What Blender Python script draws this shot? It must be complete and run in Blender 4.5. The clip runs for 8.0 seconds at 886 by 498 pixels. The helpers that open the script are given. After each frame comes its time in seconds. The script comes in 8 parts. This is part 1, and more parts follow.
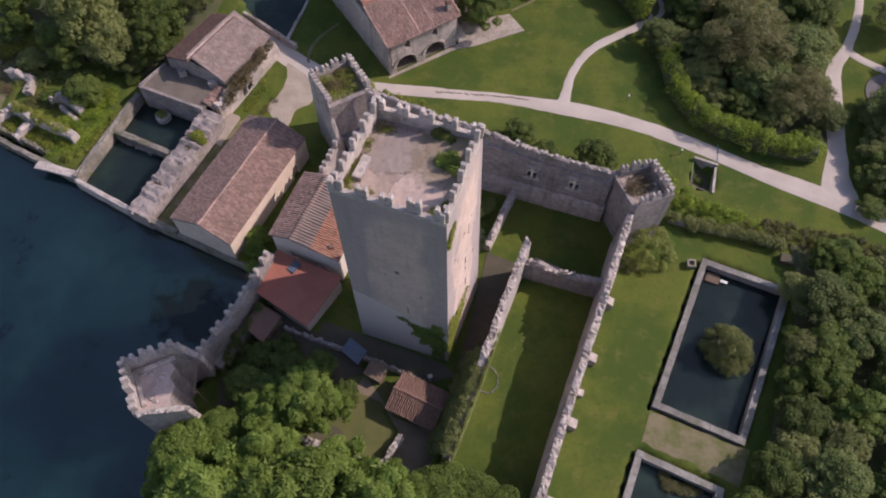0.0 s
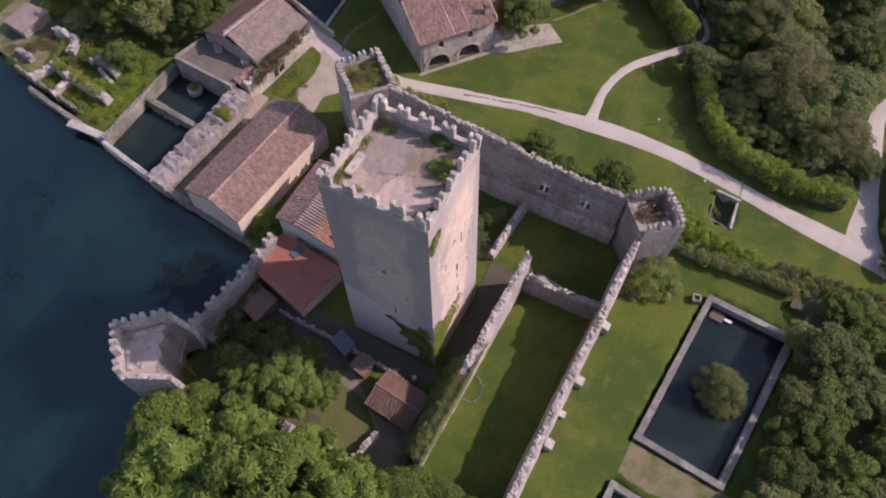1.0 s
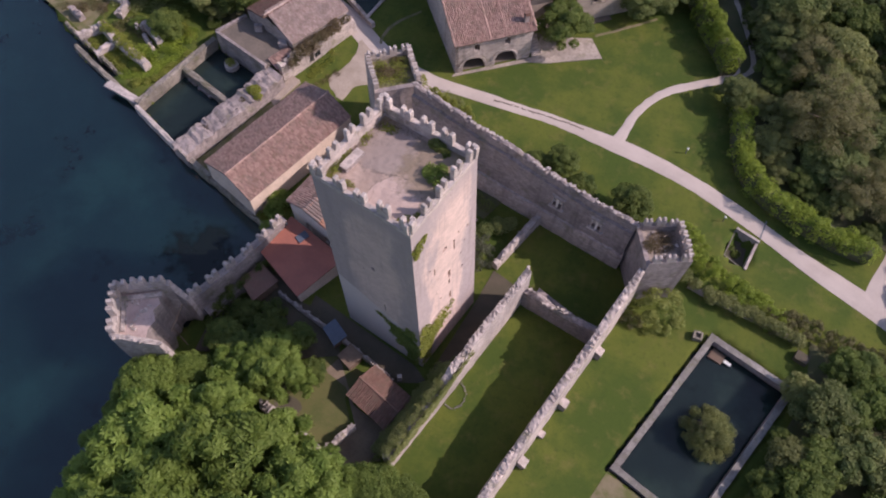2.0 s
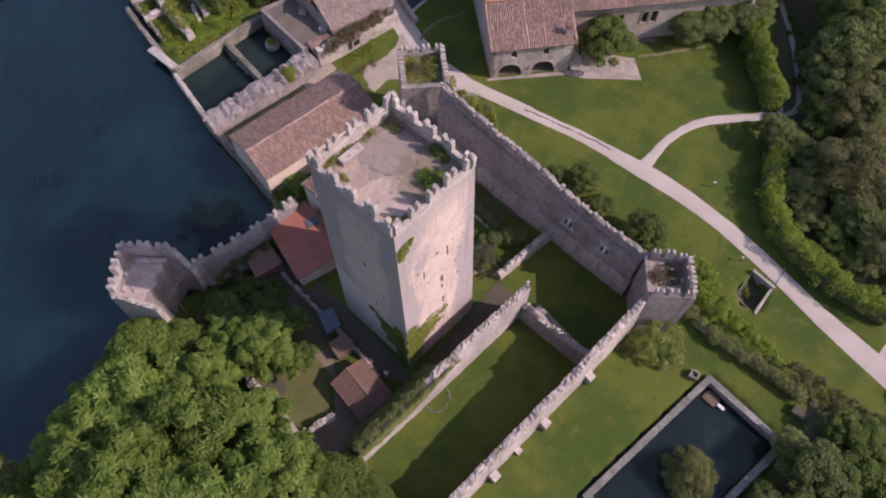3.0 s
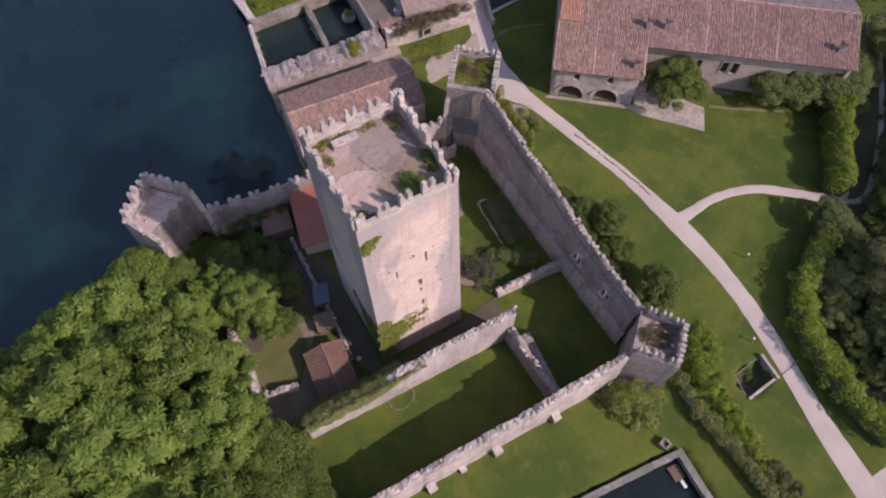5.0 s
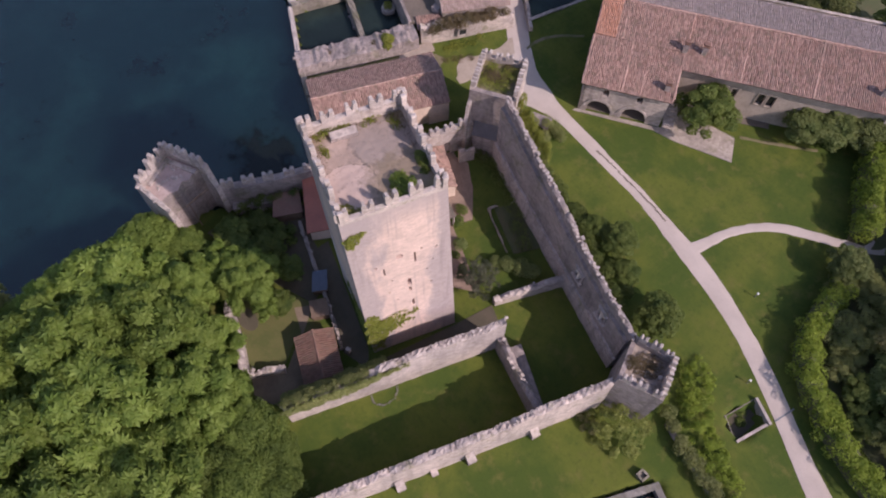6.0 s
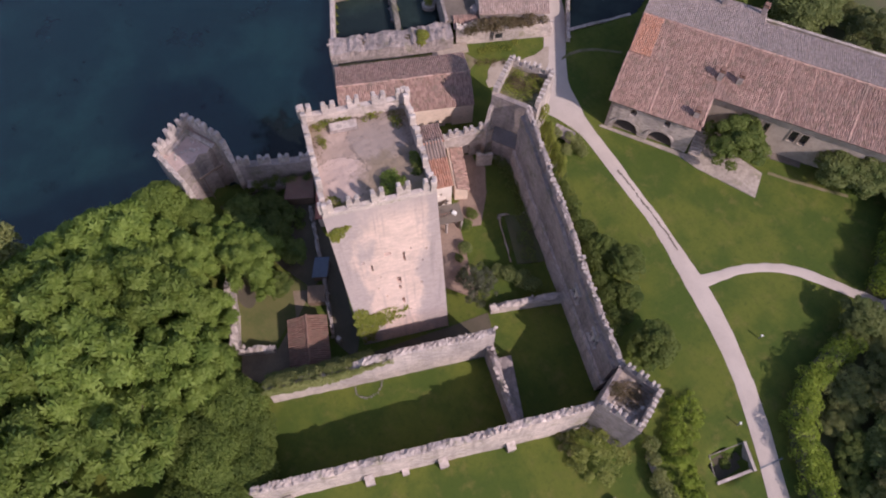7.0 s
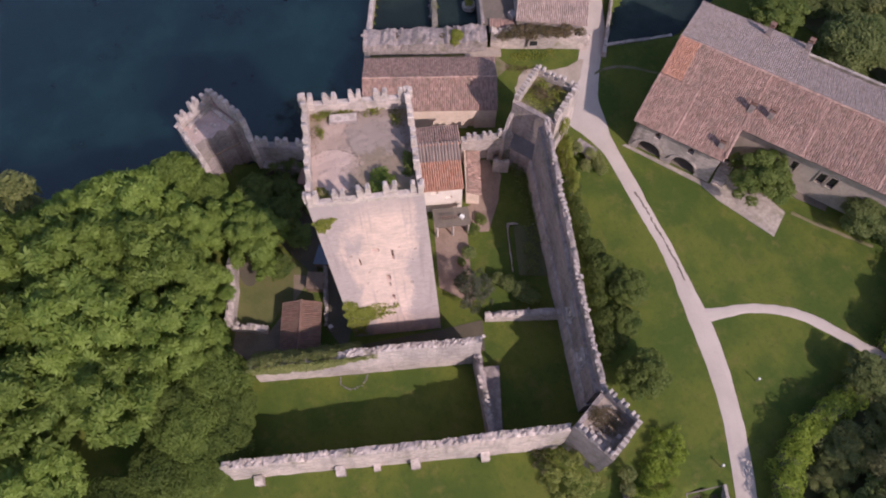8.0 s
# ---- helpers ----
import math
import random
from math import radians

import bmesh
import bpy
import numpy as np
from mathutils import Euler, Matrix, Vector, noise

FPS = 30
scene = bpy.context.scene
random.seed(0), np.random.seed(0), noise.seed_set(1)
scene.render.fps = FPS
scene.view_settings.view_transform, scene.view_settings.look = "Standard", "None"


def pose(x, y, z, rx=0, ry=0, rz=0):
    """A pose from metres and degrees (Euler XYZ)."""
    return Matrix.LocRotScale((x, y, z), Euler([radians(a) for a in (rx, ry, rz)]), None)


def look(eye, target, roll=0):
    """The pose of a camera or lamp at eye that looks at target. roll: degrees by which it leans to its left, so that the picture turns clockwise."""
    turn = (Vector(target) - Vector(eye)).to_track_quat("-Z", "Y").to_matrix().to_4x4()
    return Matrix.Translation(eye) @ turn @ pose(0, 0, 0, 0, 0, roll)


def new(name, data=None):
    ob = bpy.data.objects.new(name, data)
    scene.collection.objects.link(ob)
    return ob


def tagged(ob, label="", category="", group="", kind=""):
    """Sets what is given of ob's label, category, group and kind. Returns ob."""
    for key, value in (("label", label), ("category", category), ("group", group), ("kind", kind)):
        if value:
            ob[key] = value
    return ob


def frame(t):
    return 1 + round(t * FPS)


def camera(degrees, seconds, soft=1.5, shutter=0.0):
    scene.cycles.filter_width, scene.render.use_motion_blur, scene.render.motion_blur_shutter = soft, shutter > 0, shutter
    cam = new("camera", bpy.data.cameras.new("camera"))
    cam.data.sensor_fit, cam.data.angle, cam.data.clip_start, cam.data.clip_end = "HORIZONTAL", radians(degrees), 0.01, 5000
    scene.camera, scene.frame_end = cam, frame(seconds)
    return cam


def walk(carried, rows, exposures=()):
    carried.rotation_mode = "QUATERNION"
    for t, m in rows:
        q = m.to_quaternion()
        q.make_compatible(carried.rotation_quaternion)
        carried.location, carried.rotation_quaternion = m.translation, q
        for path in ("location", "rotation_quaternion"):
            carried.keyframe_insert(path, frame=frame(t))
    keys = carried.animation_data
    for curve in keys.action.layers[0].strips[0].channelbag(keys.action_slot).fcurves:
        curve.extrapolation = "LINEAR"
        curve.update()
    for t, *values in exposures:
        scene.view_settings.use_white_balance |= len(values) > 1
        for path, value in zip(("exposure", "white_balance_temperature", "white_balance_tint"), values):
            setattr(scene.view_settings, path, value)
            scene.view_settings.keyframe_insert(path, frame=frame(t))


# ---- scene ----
cam = camera(63.16, 8.0, soft=2.0)
PATH = [
    (0.0, 0.09, 0.49, 76.13, 28.44, -0.47, 3.92),
    (0.5, 2.48, 1.18, 76.29, 28.23, -0.55, 7.82),
    (1.0, 4.79, 2.02, 76.44, 28.01, -0.65, 11.78),
    (1.5, 7.02, 3.01, 76.58, 27.79, -0.76, 15.81),
    (3.0, 13.17, 6.82, 76.96, 27.12, -0.99, 28.32),
    (3.5, 15.03, 8.36, 77.09, 26.87, -1.02, 32.33),
    (4.0, 16.80, 10.02, 77.20, 26.61, -1.02, 36.24),
    (4.5, 18.46, 11.79, 77.31, 26.35, -1.00, 40.10),
    (6.0, 22.72, 17.68, 77.62, 25.65, -0.75, 51.67),
    (6.5, 23.89, 19.83, 77.70, 25.44, -0.62, 55.56),
    (7.0, 24.92, 22.06, 77.77, 25.25, -0.46, 59.44),
    (7.5, 25.82, 24.37, 77.83, 25.09, -0.27, 63.30),
    (8.0, 26.59, 26.77, 77.87, 24.95, -0.06, 67.16),
]
walk(cam, [(t, pose(x, y, z, rx, ry, rz)) for t, x, y, z, rx, ry, rz in PATH],
     [(0.0, 0.34, 6760, 22), (1.0, 0.42, 6700, 26), (4.0, 0.37, 6710, 28), (8.0, 0.39, 6720, 27)])

# ---- world, sun ----
SUN_TO = Vector((0.750, 0.222, 0.620)).normalized()
world = bpy.data.worlds.new("sky")
scene.world = world
world.use_nodes = True
wn = world.node_tree
sky = wn.nodes.new("ShaderNodeTexSky")
sky.sky_type = "NISHITA"
sky.sun_disc = False
sky.sun_elevation = math.asin(SUN_TO.z)
sky.sun_rotation = math.atan2(SUN_TO.x, SUN_TO.y)
wn.links.new(sky.outputs["Color"], wn.nodes["Background"].inputs["Color"])
wn.nodes["Background"].inputs["Strength"].default_value = 0.129
sun = new("sun", bpy.data.lights.new("sun", "SUN"))
sun.data.energy, sun.data.angle, sun.data.color = 3.05, radians(0.6), (1.0, 0.93, 0.86)
sun.matrix_world = look((60, 40, 90), Vector((60, 40, 90)) - SUN_TO)


# ---- materials ----
def node_setup(name, rough):
    m = bpy.data.materials.new(name)
    m.use_nodes = True
    nt = m.node_tree
    bsdf = nt.nodes["Principled BSDF"]
    bsdf.inputs["Roughness"].default_value = rough
    return m, nt, bsdf


def noise_tex(nt, vec, scale, detail=4.0, rough=0.55):
    n = nt.nodes.new("ShaderNodeTexNoise")
    n.inputs["Scale"].default_value = scale
    n.inputs["Detail"].default_value = detail
    n.inputs["Roughness"].default_value = rough
    nt.links.new(vec, n.inputs["Vector"])
    return n.outputs["Fac"]


def ramp(nt, fac, lo, hi):
    r = nt.nodes.new("ShaderNodeMapRange")
    r.interpolation_type = "SMOOTHSTEP"
    nt.links.new(fac, r.inputs["Value"])
    r.inputs["From Min"].default_value, r.inputs["From Max"].default_value = lo, hi
    return r.outputs["Result"]


def blend(nt, fac, a, b, kind="MIX"):
    n = nt.nodes.new("ShaderNodeMix")
    n.data_type, n.blend_type = "RGBA", kind
    for value, socket in ((fac, n.inputs[0]), (a, n.inputs[6]), (b, n.inputs[7])):
        if isinstance(value, bpy.types.NodeSocket):
            nt.links.new(value, socket)
        elif isinstance(value, (int, float)):
            socket.default_value = value
        else:
            socket.default_value = (*value, 1.0)
    return n.outputs[2]


def maths(nt, op, a, b=0.0):
    n = nt.nodes.new("ShaderNodeMath")
    n.operation = op
    for value, socket in ((a, n.inputs[0]), (b, n.inputs[1])):
        if isinstance(value, bpy.types.NodeSocket):
            nt.links.new(value, socket)
        else:
            socket.default_value = value
    return n.outputs[0]


def place(nt, stretch=(1, 1, 1)):
    g = nt.nodes.new("ShaderNodeNewGeometry")
    if stretch == (1, 1, 1):
        return g.outputs["Position"]
    mp = nt.nodes.new("ShaderNodeMapping")
    mp.inputs["Scale"].default_value = stretch
    nt.links.new(g.outputs["Position"], mp.inputs["Vector"])
    return mp.outputs["Vector"]


def relief(nt, bsdf, height, strength, distance):
    b = nt.nodes.new("ShaderNodeBump")
    b.inputs["Strength"].default_value, b.inputs["Distance"].default_value = strength, distance
    nt.links.new(height, b.inputs["Height"])
    nt.links.new(b.outputs["Normal"], bsdf.inputs["Normal"])


def vary(nt, colour, amount, source="island"):
    """Lighter and darker from piece to piece."""
    if source == "island":
        rnd = nt.nodes.new("ShaderNodeNewGeometry").outputs["Random Per Island"]
    else:
        rnd = nt.nodes.new("ShaderNodeObjectInfo").outputs["Random"]
    v = nt.nodes.new("ShaderNodeHueSaturation")
    value = nt.nodes.new("ShaderNodeMapRange")
    nt.links.new(rnd, value.inputs["Value"])
    value.inputs["To Min"].default_value, value.inputs["To Max"].default_value = 1 - amount, 1 + amount
    nt.links.new(value.outputs["Result"], v.inputs["Value"])
    nt.links.new(colour, v.inputs["Color"])
    return v.outputs["Color"]


def masonry(name, light, dark, moss, mossy=0.25, cell=2.2, bump=0.5, streak=0.5):
    """Weathered rubble stone: stones of uneven tone, joints, rain streaks, lichen."""
    m, nt, bsdf = node_setup(name, 0.93)
    pos = place(nt)
    big = ramp(nt, noise_tex(nt, pos, 0.22, 5, 0.6), 0.36, 0.66)
    col = blend(nt, big, light, dark)
    run = ramp(nt, noise_tex(nt, place(nt, (1.6, 1.6, 0.12)), 0.8, 4), 0.48, 0.72)
    col = blend(nt, maths(nt, "MULTIPLY", run, streak), col, tuple(c * 0.55 for c in dark))
    vor = nt.nodes.new("ShaderNodeTexVoronoi")
    vor.inputs["Scale"].default_value = cell
    nt.links.new(place(nt, (1, 1, 1.7)), vor.inputs["Vector"])
    bw = nt.nodes.new("ShaderNodeRGBToBW")
    nt.links.new(vor.outputs["Color"], bw.inputs[0])
    stone = nt.nodes.new("ShaderNodeMapRange")
    nt.links.new(bw.outputs[0], stone.inputs["Value"])
    stone.inputs["To Min"].default_value, stone.inputs["To Max"].default_value = 0.74, 1.2
    col = blend(nt, 1.0, col, stone.outputs["Result"], "MULTIPLY")
    green = ramp(nt, noise_tex(nt, pos, 0.55, 6, 0.7), 0.62 - mossy * 0.35, 0.78 - mossy * 0.2)
    col = blend(nt, maths(nt, "MULTIPLY", green, 0.75), col, moss)
    fine = noise_tex(nt, pos, 7.0, 5, 0.7)
    col = blend(nt, ramp(nt, fine, 0.5, 0.8), col, tuple(c * 0.5 for c in dark))
    nt.links.new(col, bsdf.inputs["Base Color"])
    h = maths(nt, "ADD", maths(nt, "MULTIPLY", vor.outputs["Distance"], -0.7), maths(nt, "MULTIPLY", fine, 0.8))
    relief(nt, bsdf, h, bump, 0.12)
    return m


def plain(name, a, b, c, big=0.35, small=5.0, rough=0.9, bump=0.25, rand=0.0, source="island", depth=0.04, amount=0.6):
    m, nt, bsdf = node_setup(name, rough)
    pos = place(nt)
    col = blend(nt, ramp(nt, noise_tex(nt, pos, big, 5, 0.6), 0.35, 0.68), a, b)
    fine = noise_tex(nt, pos, small, 6, 0.7)
    col = blend(nt, maths(nt, "MULTIPLY", ramp(nt, fine, 0.48, 0.72), amount), col, c)
    if rand:
        col = vary(nt, col, rand, source)
    nt.links.new(col, bsdf.inputs["Base Color"])
    relief(nt, bsdf, fine, bump, depth)
    return m


def leafy(name, a, b, c, rand=0.35):
    """Leaves: tone changes from leaf to leaf and over the crown, a little light passes through."""
    m, nt, bsdf = node_setup(name, 0.62)
    g = nt.nodes.new("ShaderNodeNewGeometry")
    col = blend(nt, g.outputs["Random Per Island"], a, b)
    col = blend(nt, ramp(nt, noise_tex(nt, g.outputs["Position"], 0.5, 3), 0.45, 0.7), col, c)
    v = nt.nodes.new("ShaderNodeHueSaturation")
    rnd = nt.nodes.new("ShaderNodeObjectInfo").outputs["Random"]
    mr = nt.nodes.new("ShaderNodeMapRange")
    nt.links.new(rnd, mr.inputs["Value"])
    mr.inputs["To Min"].default_value, mr.inputs["To Max"].default_value = 1 - rand, 1 + rand
    nt.links.new(mr.outputs["Result"], v.inputs["Value"])
    nt.links.new(col, v.inputs["Color"])
    nt.links.new(v.outputs["Color"], bsdf.inputs["Base Color"])
    bsdf.inputs["Specular IOR Level"].default_value = 0.25
    tr = nt.nodes.new("ShaderNodeBsdfTranslucent")
    nt.links.new(v.outputs["Color"], tr.inputs["Color"])
    mix = nt.nodes.new("ShaderNodeMixShader")
    mix.inputs[0].default_value = 0.5
    nt.links.new(bsdf.outputs[0], mix.inputs[1])
    nt.links.new(tr.outputs[0], mix.inputs[2])
    nt.links.new(mix.outputs[0], nt.nodes["Material Output"].inputs["Surface"])
    return m


def tower_stone(name, light, mid, grey, along, start, length, slant=None):
    """Old plaster in the middle of a tower face, bare grey stone towards its edges, streaks and put-log stains."""
    m, nt, bsdf = node_setup(name, 0.92)
    pos = place(nt)
    dot = nt.nodes.new("ShaderNodeVectorMath")
    dot.operation = "DOT_PRODUCT"
    nt.links.new(pos, dot.inputs[0])
    dot.inputs[1].default_value = (along[0] / length, along[1] / length, 0)
    u = maths(nt, "SUBTRACT", dot.outputs["Value"], (along[0] * start[0] + along[1] * start[1]) / length)
    off = maths(nt, "ABSOLUTE", maths(nt, "SUBTRACT", u, 0.55))
    wob = noise_tex(nt, place(nt, (1, 1, 0.35)), 0.35, 6, 0.65)
    edge = ramp(nt, maths(nt, "ADD", off, maths(nt, "MULTIPLY", maths(nt, "SUBTRACT", wob, 0.5), 0.9)), 0.17, 0.35)
    col = blend(nt, ramp(nt, noise_tex(nt, pos, 0.5, 6, 0.65), 0.38, 0.66), light, mid)
    col = blend(nt, maths(nt, "MULTIPLY", edge, 0.85), col, grey)
    run = ramp(nt, noise_tex(nt, place(nt, (2.2, 2.2, 0.1)), 0.9, 5), 0.52, 0.74)
    col = blend(nt, maths(nt, "MULTIPLY", run, 0.45), col, tuple(c * 0.7 for c in grey))
    fine = noise_tex(nt, pos, 6.0, 6, 0.72)
    col = blend(nt, maths(nt, "MULTIPLY", ramp(nt, fine, 0.55, 0.8), 0.6), col, tuple(c * 0.45 for c in grey))
    br = nt.nodes.new("ShaderNodeTexVoronoi")
    br.inputs["Scale"].default_value = 2.6
    nt.links.new(place(nt, (1, 1, 1.9)), br.inputs["Vector"])
    bw = nt.nodes.new("ShaderNodeRGBToBW")
    nt.links.new(br.outputs["Color"], bw.inputs[0])
    st = nt.nodes.new("ShaderNodeMapRange")
    nt.links.new(bw.outputs[0], st.inputs["Value"])
    st.inputs["To Min"].default_value, st.inputs["To Max"].default_value = 0.86, 1.1
    col = blend(nt, 1.0, col, st.outputs["Result"], "MULTIPLY")
    zz = nt.nodes.new("ShaderNodeSeparateXYZ")
    nt.links.new(pos, zz.inputs[0])
    crown = ramp(nt, maths(nt, "ADD", zz.outputs["Z"], maths(nt, "MULTIPLY", wob, 7.0)), 29.4, 32.8)
    col = blend(nt, maths(nt, "MULTIPLY", crown, 0.68), col, grey)
    if slant:
        # lighter below a slanting uneven line, darker grey above it
        sep = nt.nodes.new("ShaderNodeSeparateXYZ")
        nt.links.new(pos, sep.inputs[0])
        line = maths(nt, "ADD", sep.outputs["Z"], maths(nt, "MULTIPLY", u, slant[1]))
        line = maths(nt, "ADD", line, maths(nt, "MULTIPLY", wob, 1.6))
        low = maths(nt, "MULTIPLY", ramp(nt, line, slant[0] + 1.0, slant[0] + 0.6), 0.8)
        col = blend(nt, 0.35, col, tuple(c * 0.6 for c in grey))
        col = blend(nt, low, col, (0.50, 0.44, 0.43))
    nt.links.new(col, bsdf.inputs["Base Color"])
    relief(nt, bsdf, maths(nt, "ADD", fine, maths(nt, "MULTIPLY", br.outputs["Distance"], -0.4)), 0.5, 0.08)
    return m


def tile_mat(name, a, b, c, old=0.5):
    m, nt, bsdf = node_setup(name, 0.88)
    g = nt.nodes.new("ShaderNodeNewGeometry")
    pos = g.outputs["Position"]
    col = blend(nt, g.outputs["Random Per Island"], a, b)
    col = blend(nt, maths(nt, "MULTIPLY", ramp(nt, noise_tex(nt, pos, 0.7, 6, 0.7), 0.62 - old * 0.3, 0.74), 0.8), col, c)
    lichen = ramp(nt, noise_tex(nt, pos, 1.5, 6, 0.78), 0.48, 0.62)
    col = blend(nt, maths(nt, "MULTIPLY", lichen, 0.75 * old), col, (0.17, 0.15, 0.10))
    pale = ramp(nt, noise_tex(nt, pos, 2.1, 5, 0.75), 0.54, 0.66)
    col = blend(nt, maths(nt, "MULTIPLY", pale, 0.85 * old), col, tuple(min(0.6, x * 1.25) for x in b))
    fine = noise_tex(nt, pos, 9.0, 4, 0.7)
    col = blend(nt, maths(nt, "MULTIPLY", ramp(nt, fine, 0.5, 0.75), 0.5), col, tuple(x * 0.45 for x in c))
    nt.links.new(col, bsdf.inputs["Base Color"])
    relief(nt, bsdf, fine, 0.3, 0.02)
    return m


def water_mat(name, deep, shoal, rough=0.12, scale=1.2, bump=0.06, ior=1.33, murk=0.0, shallow=None):
    """Murky water: murk is how far light spreads inside it, in metres."""
    m, nt, bsdf = node_setup(name, rough)
    pos = place(nt)
    weed = ramp(nt, noise_tex(nt, pos, 0.09, 6, 0.6), 0.42, 0.7)
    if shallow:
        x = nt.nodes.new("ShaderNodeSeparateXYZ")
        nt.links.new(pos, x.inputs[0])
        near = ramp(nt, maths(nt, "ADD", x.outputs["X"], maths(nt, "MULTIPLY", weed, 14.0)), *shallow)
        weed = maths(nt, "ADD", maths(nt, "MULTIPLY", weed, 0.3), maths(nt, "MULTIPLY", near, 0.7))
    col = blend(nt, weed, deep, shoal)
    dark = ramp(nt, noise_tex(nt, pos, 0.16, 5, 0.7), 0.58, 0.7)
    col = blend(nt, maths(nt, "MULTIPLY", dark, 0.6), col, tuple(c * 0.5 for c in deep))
    nt.links.new(col, bsdf.inputs["Base Color"])
    bsdf.inputs["IOR"].default_value = ior
    if murk:
        bsdf.subsurface_method = "BURLEY"
        bsdf.inputs["Subsurface Weight"].default_value = 1.0
        bsdf.inputs["Subsurface Radius"].default_value = (0.8, 1.0, 1.0)
        bsdf.inputs["Subsurface Scale"].default_value = murk
    relief(nt, bsdf, noise_tex(nt, pos, scale, 3), bump, 0.05)
    return m


def weed_and_shade_mat(centre, radius):
    """Dark weed and the painted shade of the shore walls, thinning out towards an uneven edge."""
    m, nt, bsdf = node_setup("weed_bed", 0.12)
    pos = place(nt)
    d = nt.nodes.new("ShaderNodeVectorMath")
    d.operation = "DISTANCE"
    nt.links.new(pos, d.inputs[0])
    d.inputs[1].default_value = centre
    near = maths(nt, "SUBTRACT", 1.0, maths(nt, "DIVIDE", d.outputs["Value"], radius))
    n = noise_tex(nt, pos, 0.55, 5, 0.65)
    cover = ramp(nt, maths(nt, "ADD", near, maths(nt, "MULTIPLY", maths(nt, "SUBTRACT", n, 0.5), 2.2)), 0.25, 0.7)
    bsdf.inputs["Base Color"].default_value = (0.007, 0.011, 0.010, 1)
    clear = nt.nodes.new("ShaderNodeBsdfTransparent")
    mix = nt.nodes.new("ShaderNodeMixShader")
    nt.links.new(maths(nt, "MULTIPLY", cover, 0.95), mix.inputs[0])
    nt.links.new(clear.outputs[0], mix.inputs[1])
    nt.links.new(bsdf.outputs[0], mix.inputs[2])
    nt.links.new(mix.outputs[0], nt.nodes["Material Output"].inputs["Surface"])
    return m


def grass_mat():
    m, nt, bsdf = node_setup("grass", 0.95)
    pos = place(nt)
    col = blend(nt, ramp(nt, noise_tex(nt, pos, 0.12, 5, 0.6), 0.38, 0.62), (0.062, 0.095, 0.019), (0.114, 0.134, 0.026))
    col = blend(nt, maths(nt, "MULTIPLY", ramp(nt, noise_tex(nt, pos, 0.42, 6, 0.7), 0.5, 0.72), 0.7), col, (0.152, 0.138, 0.042))
    col = blend(nt, maths(nt, "MULTIPLY", ramp(nt, noise_tex(nt, pos, 1.6, 5, 0.75), 0.5, 0.72), 0.5), col, (0.034, 0.062, 0.017))
    fine = noise_tex(nt, pos, 14.0, 4, 0.8)
    col = blend(nt, maths(nt, "MULTIPLY", ramp(nt, fine, 0.45, 0.75), 0.5), col, (0.026, 0.048, 0.014))
    nt.links.new(col, bsdf.inputs["Base Color"])
    bsdf.inputs["Specular IOR Level"].default_value = 0.138
    relief(nt, bsdf, fine, 0.6, 0.05)
    return m


def roof_screed_mat():
    """Old tower roof: pinkish screed, a round paler patch, a bare grey area, dark mossy cracks between them, dirt at the edges."""
    m, nt, bsdf = node_setup("roof_screed", 0.93)
    pos = place(nt)
    wob = noise_tex(nt, pos, 0.9, 6, 0.65)
    fine = noise_tex(nt, pos, 3.2, 6, 0.72)

    def reach(centre, radius, wobble):
        d = nt.nodes.new("ShaderNodeVectorMath")
        d.operation = "DISTANCE"
        nt.links.new(pos, d.inputs[0])
        d.inputs[1].default_value = (*centre, 29.3)
        return maths(nt, "ADD", maths(nt, "DIVIDE", d.outputs["Value"], radius), maths(nt, "MULTIPLY", maths(nt, "SUBTRACT", wob, 0.5), wobble))
    col = blend(nt, ramp(nt, noise_tex(nt, pos, 0.5, 5, 0.6), 0.35, 0.68), (0.46, 0.345, 0.29), (0.355, 0.265, 0.22))
    grey = reach((-6.0, 35.0), 2.7, 0.8)
    disc = reach((-3.6, 30.2), 2.15, 0.7)
    col = blend(nt, ramp(nt, grey, 1.1, 0.9), col, (0.32, 0.255, 0.225))
    col = blend(nt, ramp(nt, disc, 1.04, 0.98), col, (0.50, 0.375, 0.325))
    for field, width, amount in ((disc, 0.05, 0.8), (grey, 0.10, 0.6)):
        off = maths(nt, "ABSOLUTE", maths(nt, "SUBTRACT", field, 1.04))
        line = maths(nt, "MULTIPLY", ramp(nt, off, width, width * 0.3), ramp(nt, fine, 0.42, 0.58))
        col = blend(nt, maths(nt, "MULTIPLY", line, amount), col, (0.12, 0.10, 0.085))
    vein = maths(nt, "ABSOLUTE", maths(nt, "SUBTRACT", noise_tex(nt, pos, 0.42, 4, 0.6), 0.52))
    col = blend(nt, maths(nt, "MULTIPLY", ramp(nt, vein, 0.012, 0.003), 0.3), col, (0.14, 0.115, 0.10))
    col = blend(nt, maths(nt, "MULTIPLY", ramp(nt, fine, 0.55, 0.74), 0.55), col, (0.20, 0.165, 0.14))
    soil = reach((-0.9, 34.2), 3.5, 1.6)
    col = blend(nt, maths(nt, "MULTIPLY", ramp(nt, soil, 1.15, 0.75), 0.75), col, (0.22, 0.17, 0.115))
    rim = reach((-4.6, 33.0), 5.2, 0.5)
    col = blend(nt, maths(nt, "MULTIPLY", ramp(nt, rim, 0.82, 1.08), 0.75), col, (0.245, 0.195, 0.10))
    nt.links.new(col, bsdf.inputs["Base Color"])
    relief(nt, bsdf, fine, 0.4, 0.05)
    return m


